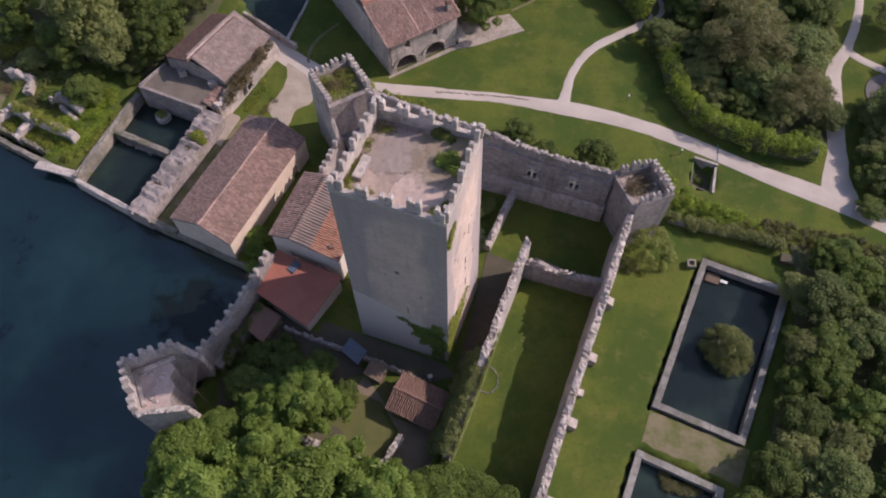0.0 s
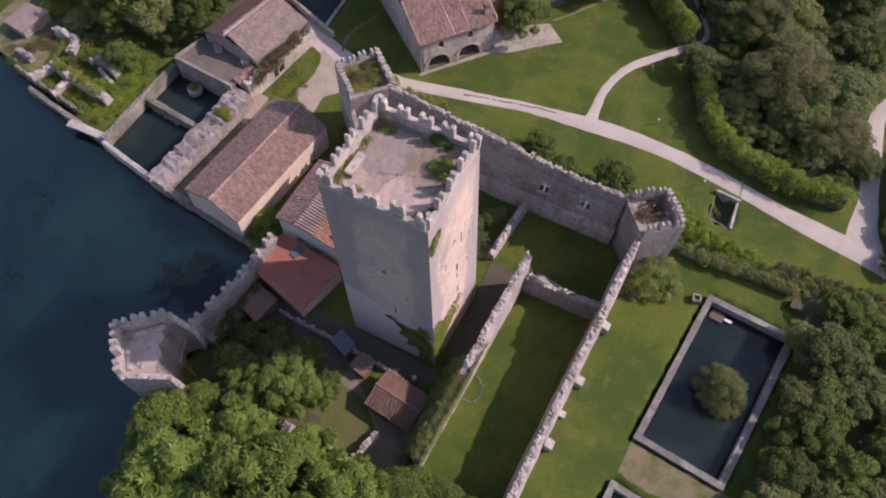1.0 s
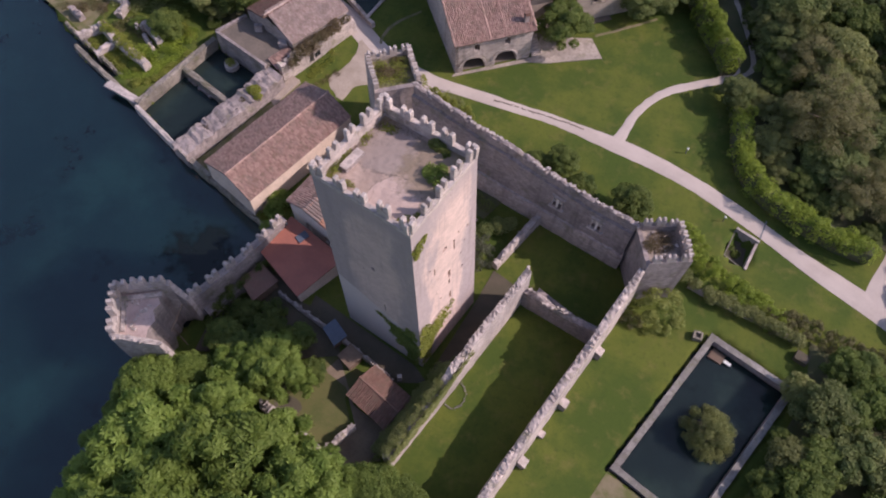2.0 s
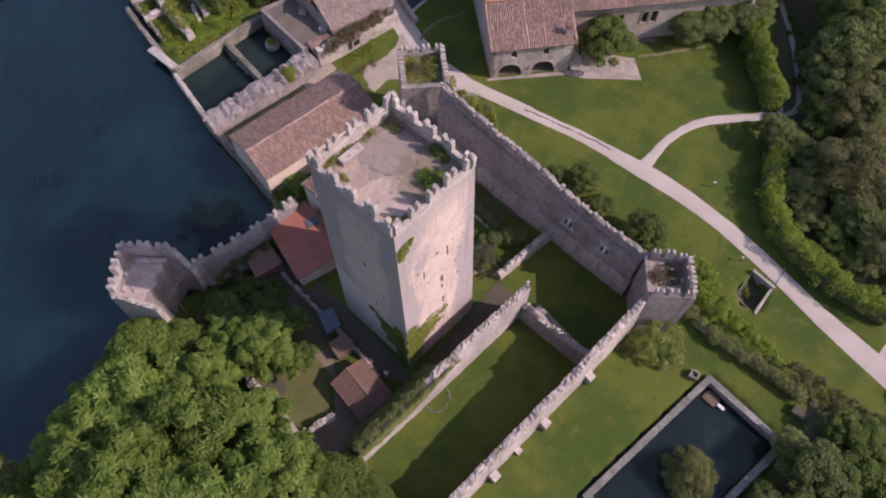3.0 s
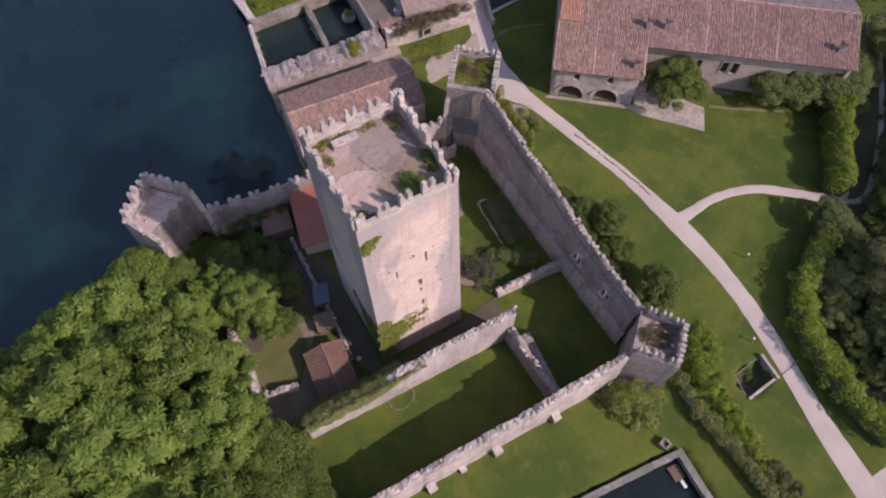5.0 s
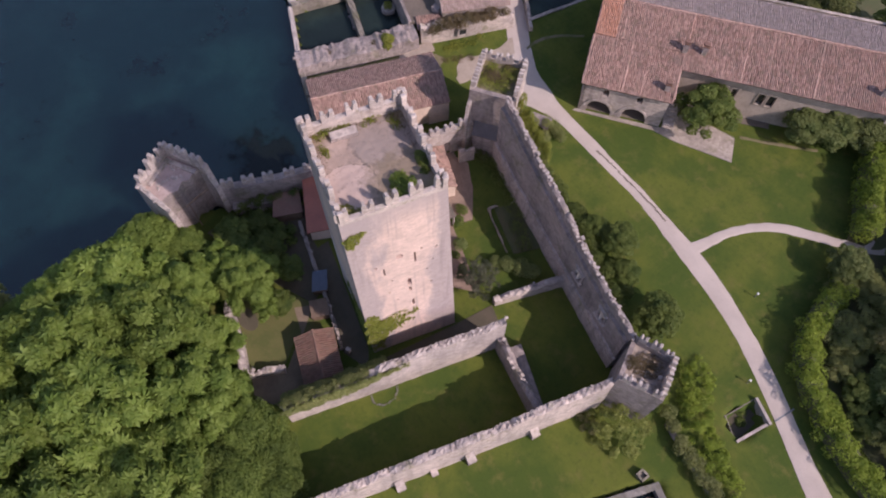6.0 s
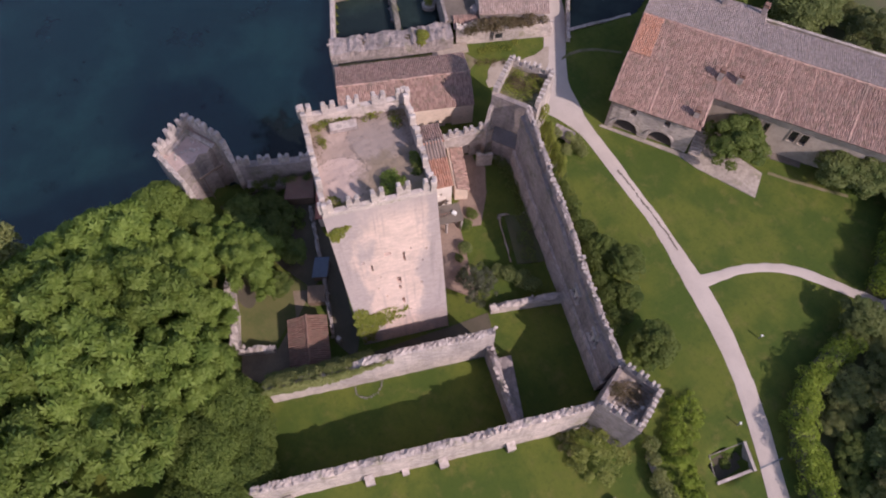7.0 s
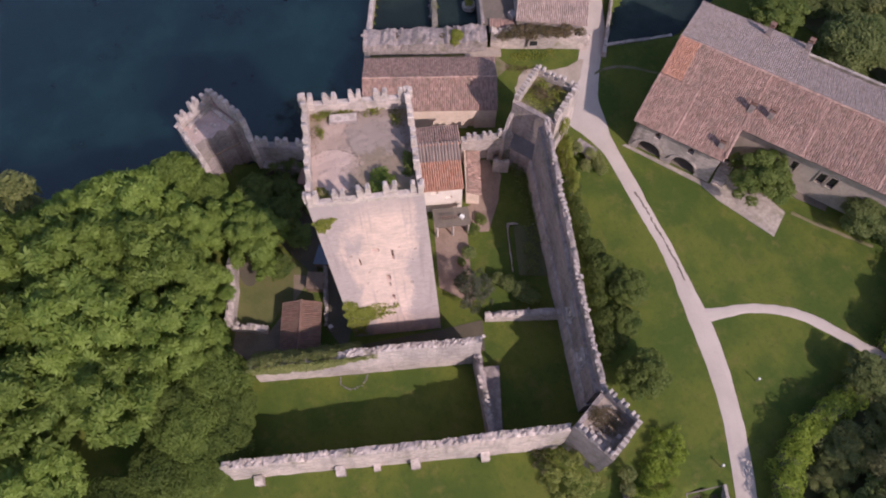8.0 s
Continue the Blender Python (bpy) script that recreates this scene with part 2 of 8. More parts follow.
GRASS = grass_mat()
STONE = masonry("rubble_stone", (0.53, 0.445, 0.405), (0.36, 0.31, 0.29), (0.16, 0.16, 0.07), 0.25)
# darker rubble; on shaded walls and sides its tone also carries the shade
STONE_DARK = masonry("dark_rubble_and_shade", (0.36, 0.30, 0.285), (0.25, 0.21, 0.205), (0.14, 0.135, 0.075), 0.3)
STONE_PALE = masonry("pale_stone", (0.525, 0.45, 0.415), (0.375, 0.325, 0.305), (0.22, 0.20, 0.115), 0.15, 2.6, 0.4, 0.35)
COPING = masonry("pond_coping", (0.30, 0.28, 0.26), (0.19, 0.175, 0.16), (0.13, 0.13, 0.07), 0.4, 2.4, 0.4, 0.0)
PLASTER = plain("cream_plaster", (0.72, 0.57, 0.47), (0.62, 0.48, 0.39), (0.42, 0.34, 0.28), 0.5, 3.0, 0.9, 0.15)
WHITEWASH = plain("white_plaster", (0.74, 0.66, 0.60), (0.66, 0.58, 0.52), (0.45, 0.39, 0.35), 0.6, 4.0, 0.9, 0.1)
TILES = tile_mat("old_roof_tiles", (0.262, 0.156, 0.128), (0.455, 0.290, 0.245), (0.225, 0.165, 0.143), 0.6)
TILES_GREY = tile_mat("lichen_grey_tiles", (0.30, 0.232, 0.218), (0.42, 0.335, 0.315), (0.27, 0.232, 0.22), 0.6)
TILES_NEW = tile_mat("orange_roof_tiles", (0.40, 0.19, 0.125), (0.54, 0.28, 0.20), (0.32, 0.20, 0.155), 0.3)
TILES_DARK = tile_mat("brown_roof_tiles", (0.165, 0.088, 0.068), (0.235, 0.132, 0.104), (0.145, 0.10, 0.083), 0.45)
TILES_PALE = tile_mat("pale_mortared_tiles", (0.37, 0.265, 0.23), (0.54, 0.40, 0.355), (0.31, 0.245, 0.215), 0.6)
RED_ROOF = plain("red_roof_sheet", (0.38, 0.135, 0.095), (0.31, 0.11, 0.08), (0.24, 0.105, 0.08), 0.4, 3.0, 0.8, 0.1)
DARK_SHEET = plain("dark_grey_sheet", (0.15, 0.135, 0.14), (0.12, 0.108, 0.112), (0.085, 0.078, 0.08), 0.7, 4.0, 0.85, 0.1)
GREY_SHEET = plain("grey_corrugated_sheet", (0.30, 0.225, 0.195), (0.235, 0.175, 0.155), (0.17, 0.13, 0.115), 0.6, 4.0, 0.8, 0.15)
DIRT = plain("packed_dirt", (0.225, 0.17, 0.12), (0.165, 0.125, 0.09), (0.115, 0.09, 0.06), 0.4, 4.0, 0.95, 0.3)
YARD = plain("reddish_yard_earth", (0.30, 0.215, 0.17), (0.235, 0.165, 0.13), (0.16, 0.12, 0.09), 0.5, 4.0, 0.95, 0.3)
GREY_PLASTER = plain("grey_weathered_plaster", (0.44, 0.36, 0.305), (0.34, 0.28, 0.235), (0.24, 0.195, 0.16), 0.5, 2.5, 0.92, 0.2)
GARDEN = plain("dry_garden_grass", (0.120, 0.118, 0.040), (0.085, 0.100, 0.028), (0.150, 0.112, 0.058), 0.45, 3.0, 0.95, 0.4)
FORECOURT = plain("brown_gravel", (0.42, 0.345, 0.285), (0.33, 0.27, 0.215), (0.23, 0.19, 0.14), 0.4, 4.0, 0.95, 0.3)
# litter colour darkened to include the shade lying on the ground
LITTER_SHADE = plain("litter_and_shade", (0.080, 0.094, 0.040), (0.105, 0.098, 0.052), (0.056, 0.070, 0.028), 0.5, 4.0, 0.95, 0.5)
MOSSY = masonry("mossy_quay_stone", (0.30, 0.26, 0.22), (0.20, 0.175, 0.15), (0.10, 0.10, 0.045), 0.5)
LANE = plain("worn_grass_lane", (0.20, 0.165, 0.10), (0.105, 0.115, 0.035), (0.15, 0.12, 0.07), 0.6, 3.0, 0.95, 0.4)
GRAVEL = plain("pale_gravel", (0.51, 0.435, 0.39), (0.45, 0.38, 0.34), (0.36, 0.305, 0.26), 0.3, 6.0, 0.95, 0.3, amount=0.45)
PAVING = masonry("rough_paving", (0.42, 0.355, 0.31), (0.31, 0.265, 0.235), (0.15, 0.15, 0.07), 0.25, 2.6, 0.5, 0.0)
ROOF_SCREED = roof_screed_mat()
SCREED_PINK = plain("pink_roof_screed", (0.50, 0.38, 0.345), (0.42, 0.32, 0.295), (0.28, 0.215, 0.195), 0.5, 2.4, 0.93, 0.3)
TERRACE = plain("terrace_screed", (0.175, 0.142, 0.118), (0.135, 0.112, 0.093), (0.085, 0.075, 0.058), 0.5, 3.0, 0.92, 0.25)
RUBBLE = plain("turret_rubble", (0.27, 0.215, 0.18), (0.38, 0.315, 0.275), (0.12, 0.105, 0.07), 0.8, 4.0, 0.95, 0.5, 0.25)
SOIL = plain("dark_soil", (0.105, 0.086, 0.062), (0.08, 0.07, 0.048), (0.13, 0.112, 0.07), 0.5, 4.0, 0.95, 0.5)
WOOD = plain("grey_brown_wood", (0.20, 0.135, 0.095), (0.16, 0.105, 0.075), (0.09, 0.065, 0.045), 1.2, 9.0, 0.8, 0.2, 0.15)
BARK = plain("bark", (0.12, 0.092, 0.068), (0.085, 0.066, 0.05), (0.05, 0.04, 0.03), 0.9, 7.0, 0.95, 0.6)
GLASS_DARK = plain("dark_window_glass", (0.02, 0.022, 0.026), (0.03, 0.032, 0.036), (0.015, 0.016, 0.018), 2.0, 5.0, 0.15, 0.02)
# stone painted dark to give the shade of deep recesses
VOID = plain("recess_shade", (0.07, 0.06, 0.053), (0.055, 0.048, 0.043), (0.04, 0.035, 0.03), 1.0, 5.0, 0.95, 0.2)
METAL = plain("dull_grey_metal", (0.20, 0.21, 0.23), (0.16, 0.17, 0.19), (0.12, 0.12, 0.13), 0.8, 5.0, 0.5, 0.05)
SHEET_BLUE = plain("blue_grey_sheeting", (0.10, 0.12, 0.16), (0.08, 0.098, 0.13), (0.065, 0.075, 0.095), 0.8, 4.0, 0.55, 0.1)
WHITE = plain("white_paint", (0.78, 0.77, 0.74), (0.72, 0.71, 0.68), (0.6, 0.58, 0.54), 2.0, 8.0, 0.6, 0.05)
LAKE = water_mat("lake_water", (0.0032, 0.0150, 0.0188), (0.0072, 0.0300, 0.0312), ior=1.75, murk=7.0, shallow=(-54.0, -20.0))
WEED_AND_SHADE = weed_and_shade_mat((-30.4, 31.6, -0.89), 7.0)
POND = water_mat("pond_water", (0.013, 0.022, 0.023), (0.030, 0.052, 0.043), 0.1, murk=1.5)
LEAF_BRIGHT = leafy("broad_green_leaves", (0.175, 0.255, 0.048), (0.275, 0.365, 0.092), (0.125, 0.200, 0.040), 0.2)
LEAF_MID = leafy("green_leaves", (0.122, 0.168, 0.040), (0.180, 0.226, 0.060), (0.092, 0.140, 0.035), 0.25)
LEAF_FRESH = leafy("fresh_green_leaves", (0.122, 0.176, 0.036), (0.185, 0.245, 0.060), (0.086, 0.132, 0.030), 0.22)
LEAF_DARK = leafy("dark_leaves", (0.158, 0.200, 0.066), (0.235, 0.270, 0.100), (0.132, 0.180, 0.058), 0.22)
LEAF_HEDGE = leafy("hedge_leaves", (0.215, 0.295, 0.040), (0.315, 0.395, 0.062), (0.155, 0.230, 0.034), 0.1)
LEAF_OLIVE = leafy("olive_leaves", (0.200, 0.226, 0.078), (0.280, 0.294, 0.116), (0.160, 0.192, 0.064), 0.2)
LEAF_WILLOW = leafy("willow_leaves", (0.25, 0.29, 0.075), (0.34, 0.37, 0.115), (0.20, 0.24, 0.062), 0.1)
LEAF_DRY = leafy("dry_weeds", (0.150, 0.115, 0.062), (0.220, 0.170, 0.100), (0.105, 0.090, 0.045), 0.1)
LEAF_BROWN = leafy("brownish_leaves", (0.170, 0.165, 0.070), (0.240, 0.225, 0.105), (0.130, 0.138, 0.054), 0.15)
LEAF_YELLOW = leafy("yellow_green_leaves", (0.225, 0.255, 0.045), (0.30, 0.315, 0.070), (0.165, 0.200, 0.036), 0.15)
LEAF_GREY = leafy("grey_leaves", (0.12, 0.135, 0.085), (0.185, 0.19, 0.13), (0.08, 0.10, 0.055), 0.2)


# ---- building blocks ----
def mesh_object(name, verts, faces, material, parent=None, label="", smooth=False):
    me = bpy.data.meshes.new(name)
    me.from_pydata([tuple(v) for v in verts], [], [tuple(f) for f in faces])
    me.materials.append(material)
    if smooth:
        me.shade_smooth()
    ob = new(name, me)
    if parent:
        ob.parent = parent
        ob.matrix_parent_inverse = parent.matrix_world.inverted()
    if label:
        ob["label"] = label
    return ob


def part(name, bm, material, parent, label=""):
    bmesh.ops.recalc_face_normals(bm, faces=bm.faces)
    me = bpy.data.meshes.new(name)
    bm.to_mesh(me)
    bm.free()
    me.materials.append(material)
    ob = new(name, me)
    if parent:
        ob.parent = parent
        ob.matrix_parent_inverse = parent.matrix_world.inverted()
    if label:
        ob["label"] = label
    return ob


def thing(name, at, label, category, group="", kind=""):
    e = new(name)
    e.empty_display_size = 0.5
    e.location = at
    e.matrix_world = Matrix.Translation(at)
    return tagged(e, label, category, group, kind)


def prism(bm, poly, z0, z1):
    """An upright solid over a polygon of (x, y); z0 and z1 are one height or one for each corner."""
    n = len(poly)
    lo = [z0] * n if isinstance(z0, (int, float)) else z0
    hi = [z1] * n if isinstance(z1, (int, float)) else z1
    a = [bm.verts.new((x, y, z)) for (x, y), z in zip(poly, lo)]
    b = [bm.verts.new((x, y, z)) for (x, y), z in zip(poly, hi)]
    bm.faces.new(a[::-1])
    bm.faces.new(b)
    for i in range(n):
        j = (i + 1) % n
        bm.faces.new((a[i], a[j], b[j], b[i]))


def bar(bm, p, q, width, z0, z1, shift=0.0):
    """A straight block from p to q on plan; shift moves it to its left."""
    p, q = Vector(p[:2]), Vector(q[:2])
    d = (q - p).normalized()
    nrm = Vector((-d.y, d.x))
    a, b = nrm * (shift + width / 2), nrm * (shift - width / 2)
    prism(bm, [tuple(p + b), tuple(q + b), tuple(q + a), tuple(p + a)], z0, z1)


def block(bm, centre, size, turn=0.0, jitter=0.0):
    c, s = math.cos(turn), math.sin(turn)
    vs = []
    for k in (-0.5, 0.5):
        for i, j in ((-0.5, -0.5), (0.5, -0.5), (0.5, 0.5), (-0.5, 0.5)):
            x, y, z = i * size[0], j * size[1], k * size[2]
            r = [random.uniform(-jitter, jitter) for _ in range(3)]
            vs.append(bm.verts.new((centre[0] + x * c - y * s + r[0], centre[1] + x * s + y * c + r[1], centre[2] + z + r[2])))
    for f in ((3, 2, 1, 0), (4, 5, 6, 7), (0, 1, 5, 4), (1, 2, 6, 5), (2, 3, 7, 6), (3, 0, 4, 7)):
        bm.faces.new([vs[i] for i in f])


def facade(bm, p, q, z0, z1, openings, depth=0.45, base=None):
    """A wall face from p to q (outside on the right of the way) with recessed openings (u0, u1, v0, v1, arch rise)."""
    p, q = Vector(p[:2]), Vector(q[:2])
    length = (q - p).length
    d = (q - p) / length
    inward = Vector((-d.y, d.x))
    cuts = {0.0, length}
    for u0, u1, v0, v1, rise in openings:
        n = 10 if rise else 1
        cuts.update(u0 + (u1 - u0) * i / n for i in range(n + 1))
    cuts = sorted(cuts)

    def vert(u, z, back=0.0):
        at = p + d * u + inward * back
        return bm.verts.new((at.x, at.y, z))

    def top_of(o, u):
        u0, u1, v0, v1, rise = o
        if not rise:
            return v1
        k = (u - u0) / (u1 - u0) * 2 - 1
        return v1 - rise + rise * math.sqrt(max(0.0, 1 - k * k))

    for a, b in zip(cuts, cuts[1:]):
        if b - a < 1e-5:
            continue
        mid = (a + b) / 2
        here = sorted([o for o in openings if o[0] < mid < o[1]], key=lambda o: o[2])
        la = lb = z0
        for o in here:
            if o[2] > la + 1e-4:
                bm.faces.new((vert(a, la), vert(b, lb), vert(b, o[2]), vert(a, o[2])))
            ta, tb = top_of(o, a), top_of(o, b)
            bm.faces.new((vert(a, o[2]), vert(b, o[2]), vert(b, o[2], depth), vert(a, o[2], depth)))
            bm.faces.new((vert(a, ta), vert(a, ta, depth), vert(b, tb, depth), vert(b, tb)))
            bm.faces.new((vert(a, o[2], depth), vert(b, o[2], depth), vert(b, tb, depth), vert(a, ta, depth)))
            for u in (a, b):
                if abs(u - o[0]) < 1e-5 or abs(u - o[1]) < 1e-5:
                    bm.faces.new((vert(u, o[2]), vert(u, o[2], depth), vert(u, top_of(o, u), depth), vert(u, top_of(o, u))))
            la, lb = ta, tb
        bm.faces.new((vert(a, la), vert(b, lb), vert(b, z1), vert(a, z1)))


def ruin_wall(name, path, thick, top, material, parent=None, label="", rough=0.35, step=0.45, ledge=None, seed=0, base=-0.3, batter=0.0):
    """A broken masonry wall along a line: uneven sides, ragged top, optional ledge (height, extra width) on its left, and a foot wider by batter."""
    rnd = random.Random(seed)
    pts = [Vector(p[:2]) for p in path]
    heights = [p[2] if len(p) > 2 else top for p in path]
    samples = []
    for a, b, ha, hb in zip(pts, pts[1:], heights, heights[1:]):
        n = max(2, int((b - a).length / step))
        for i in range(n + (b is pts[-1])):
            samples.append((a.lerp(b, i / n), ha + (hb - ha) * i / n, (b - a).normalized()))
    verts, faces, rows = [], [], []
    for k, (at, h, d) in enumerate(samples):
        nrm = Vector((-d.y, d.x))
        jag = noise.noise((at.x * 0.55, at.y * 0.55, seed * 3.1)) * rough * 1.6 + rnd.uniform(-rough, rough) * 0.55
        if rnd.random() < 0.09:
            jag -= rough * 1.2
        z = h + jag
        half = thick / 2

        def off(s, zz):
            w = noise.noise((at.x * 0.8 + s, at.y * 0.8, zz * 0.8 + seed)) * 0.10
            v = at + nrm * (s + w)
            return (v.x, v.y, zz)
        section = [off(-half - batter, base), off(-half - batter * 0.55, base + (z - base) * 0.33), off(-half * 0.97 - batter * 0.2, base + (z - base) * 0.66), off(-half * rnd.uniform(0.8, 1.0), z - rnd.uniform(0.0, rough)),
                   off(-half * 0.3, z + rnd.uniform(-0.1, 0.12)), off(half * 0.35, z + rnd.uniform(-0.12, 0.12)),
                   off(half * rnd.uniform(0.8, 1.0), z - rnd.uniform(0.0, rough))]
        if ledge:
            lz, lw = ledge
            lz = lz + noise.noise((at.x * 0.4, at.y * 0.4, 7.7)) * 0.25
            section += [off(half, lz + 1.2), off(half, lz + 0.1), off(half + lw * 0.85, lz), off(half + lw, lz - 0.25), off(half + lw, base)]
        else:
            section += [off(half * 0.97 + batter * 0.2, base + (z - base) * 0.66), off(half + batter * 0.55, base + (z - base) * 0.33), off(half + batter, base)]
        rows.append(len(verts))
        verts += section
        m = len(section)
    for r0, r1 in zip(rows, rows[1:]):
        for i in range(m - 1):
            faces.append((r0 + i, r0 + i + 1, r1 + i + 1, r1 + i))
        faces.append((r0 + m - 1, r0, r1, r1 + m - 1))
    faces.append(tuple(range(rows[0] + m - 1, rows[0] - 1, -1)))
    faces.append(tuple(range(rows[-1], rows[-1] + m)))
    ob = mesh_object(name, verts, faces, material, parent, label)
    return ob, samples


def cap_stones(name, samples, thick, material, parent, seed=0, count=1.4, size=0.27, drop=0.05):
    """Loose stones bedded along the broken top of a wall, joined."""
    rnd = random.Random(seed)
    random.seed(seed)
    bm = bmesh.new()
    for at, h, d in samples:
        n = int(count) + (rnd.random() < count % 1)
        nrm = Vector((-d.y, d.x))
        for _ in range(n):
            c = at + nrm * rnd.uniform(-0.42, 0.42) * thick + d * rnd.uniform(-0.2, 0.2)
            s = size * rnd.uniform(0.55, 1.25)
            block(bm, (c.x, c.y, h + rnd.uniform(-0.2, 0.12) - drop), (s * 1.3, s, s * 0.8), rnd.uniform(0, 3.1), s * 0.12)
    ob = part(name, bm, material, parent)
    return tagged(ob, kind="stuff")


def merlon_mesh(name, width, depth, height, notch, material):
    """A swallow-tailed merlon: two horns with a notch between, worn corners."""
    w, d, h = width / 2, depth / 2, height
    prof = [(-w, 0), (w, 0), (w * 1.03, h * 0.55), (w, h * 0.94), (w * 0.84, h), (w * 0.38, h * 0.95), (w * 0.28, h - notch * 0.62), (w * 0.07, h - notch), (-w * 0.1, h - notch * 1.02),
            (-w * 0.3, h - notch * 0.58), (-w * 0.38, h * 0.96), (-w * 0.86, h * 0.99), (-w * 1.02, h * 0.9), (-w * 1.04, h * 0.5)]
    n = len(prof)
    verts = [(x, -d, z) for x, z in prof] + [(x, d, z) for x, z in prof]
    faces = [tuple(range(n)), tuple(range(2 * n - 1, n - 1, -1))] + [((i + 1) % n, i, i + n, (i + 1) % n + n) for i in range(n)]
    me = bpy.data.meshes.new(name)
    me.from_pydata(verts, [], faces)
    me.materials.append(material)
    return me


def merlons(parent, p, q, z, count, meshes, ends=0.35, rnd=random, skip=(), inset=0.0):
    p, q = Vector(p[:2]), Vector(q[:2])
    d = (q - p).normalized()
    nrm = Vector((-d.y, d.x))
    length = (q - p).length
    for i in range(count):
        if i in skip:
            continue
        u = ends + (length - 2 * ends) * (i + 0.5) / count + rnd.uniform(-0.08, 0.08)
        at = p + d * u + nrm * inset
        ob = new("merlon", meshes[rnd.randrange(len(meshes))])
        ob.matrix_world = pose(at.x, at.y, z, rnd.uniform(-2, 2), rnd.uniform(-2, 2), math.degrees(math.atan2(d.y, d.x)) + rnd.uniform(-3, 3)) @ Matrix.Diagonal(
            (rnd.uniform(0.9, 1.08), rnd.uniform(0.9, 1.05), rnd.uniform(0.82, 1.08), 1))
        world_at = ob.matrix_world.copy()
        ob.parent = parent
        ob.matrix_parent_inverse = parent.matrix_world.inverted()
        ob.matrix_basis = world_at


def tile_roof(name, corner, along, up, length, slope, material, parent, label="", seed=0, width=0.235, course=0.40, sag=0.05, gone=0.0, material_patch=None):
    """Rows of half-round roof tiles laid on a slope: corner is the eave's first end, along and up are 3D directions."""
    rnd = np.random.RandomState(seed)
    o, a, u = Vector(corner), Vector(along).normalized(), Vector(up).normalized()
    nrm = a.cross(u).normalized()
    if nrm.z < 0:
        nrm = -nrm
    nc, nr = max(2, int(length / width)), max(2, int(slope / course))
    w, c = length / nc, slope / nr
    arc = [(-0.52, -0.02), (-0.34, 0.075), (0.0, 0.115), (0.34, 0.075), (0.52, -0.02)]
    I, J = np.meshgrid(np.arange(nc), np.arange(nr), indexing="ij")
    I, J = I.ravel(), J.ravel()
    if gone:
        keep = rnd.rand(len(I)) > gone
        I, J = I[keep], J[keep]
    n = len(I)
    O, A, U, N = (np.array(v) for v in (o, a, u, nrm))
    shift = rnd.uniform(-0.035, 0.035, n)
    lift = rnd.uniform(0.0, 0.045, n)
    skew = rnd.uniform(-0.04, 0.04, n)
    wave = sag * np.sin(I * w * 0.55 + seed) * np.sin(J * c * 0.7 + seed * 0.5)
    verts = np.zeros((n, 10, 3))
    for k, end in enumerate((0, 1)):
        for t, (ax, az) in enumerate(arc):
            s = 1.0 if end == 0 else 0.82
            x = (I + 0.5) * w + ax * w * s + shift + skew * end
            y = J * c + end * c * 1.18
            z = az * s * (w / 0.235) + lift + wave + (0.03 if end == 0 else -0.012)
            verts[:, k * 5 + t] = O + x[:, None] * A + y[:, None] * U + z[:, None] * N
    base = (np.arange(n) * 10)[:, None, None]
    quad = np.array([(t, t + 1, t + 6, t + 5) for t in range(4)])
    faces = (base + quad[None]).reshape(-1, 4)
    ob = mesh_object(name, verts.reshape(-1, 3).tolist(), faces.tolist(), material, parent, label)
    tagged(ob, kind="stuff")
    bed = bmesh.new()
    p0, p1, p2, p3 = o, o + a * length, o + a * length + u * slope, o + u * slope
    lo = [bed.verts.new(p - nrm * 0.16) for p in (p0, p1, p2, p3)]
    hi = [bed.verts.new(p - nrm * 0.02) for p in (p0, p1, p2, p3)]
    bed.faces.new(hi)
    bed.faces.new(lo[::-1])
    for i in range(4):
        j = (i + 1) % 4
        bed.faces.new((lo[i], lo[j], hi[j], hi[i]))
    part("roof_deck", bed, material, parent)
    return ob


def ridge_tiles(name, p, q, material, parent, seed=0, step=0.42, r=0.16):
    rnd = random.Random(seed)
    p, q = Vector(p), Vector(q)
    d = (q - p).normalized()
    side = d.cross(Vector((0, 0, 1))).normalized()
    n = int((q - p).length / step)
    verts, faces = [], []
    for i in range(n):
        b = len(verts)
        tw = rnd.uniform(-0.04, 0.04)
        for e in (0, 1):
            c = p.lerp(q, i / n) + d * e * step * 1.12
            s = r * (1.05 if e == 0 else 0.88)
            for k in range(5):
                an = math.pi * k / 4
                v = c + side * (math.cos(an) * s + tw) + Vector((0, 0, math.sin(an) * s * 0.8 - 0.02 + 0.02 * e))
                verts.append(v)
        for k in range(4):
            faces.append((b + k, b + k + 1, b + k + 6, b + k + 5))
    return tagged(mesh_object(name, verts, faces, material, parent), kind="stuff")


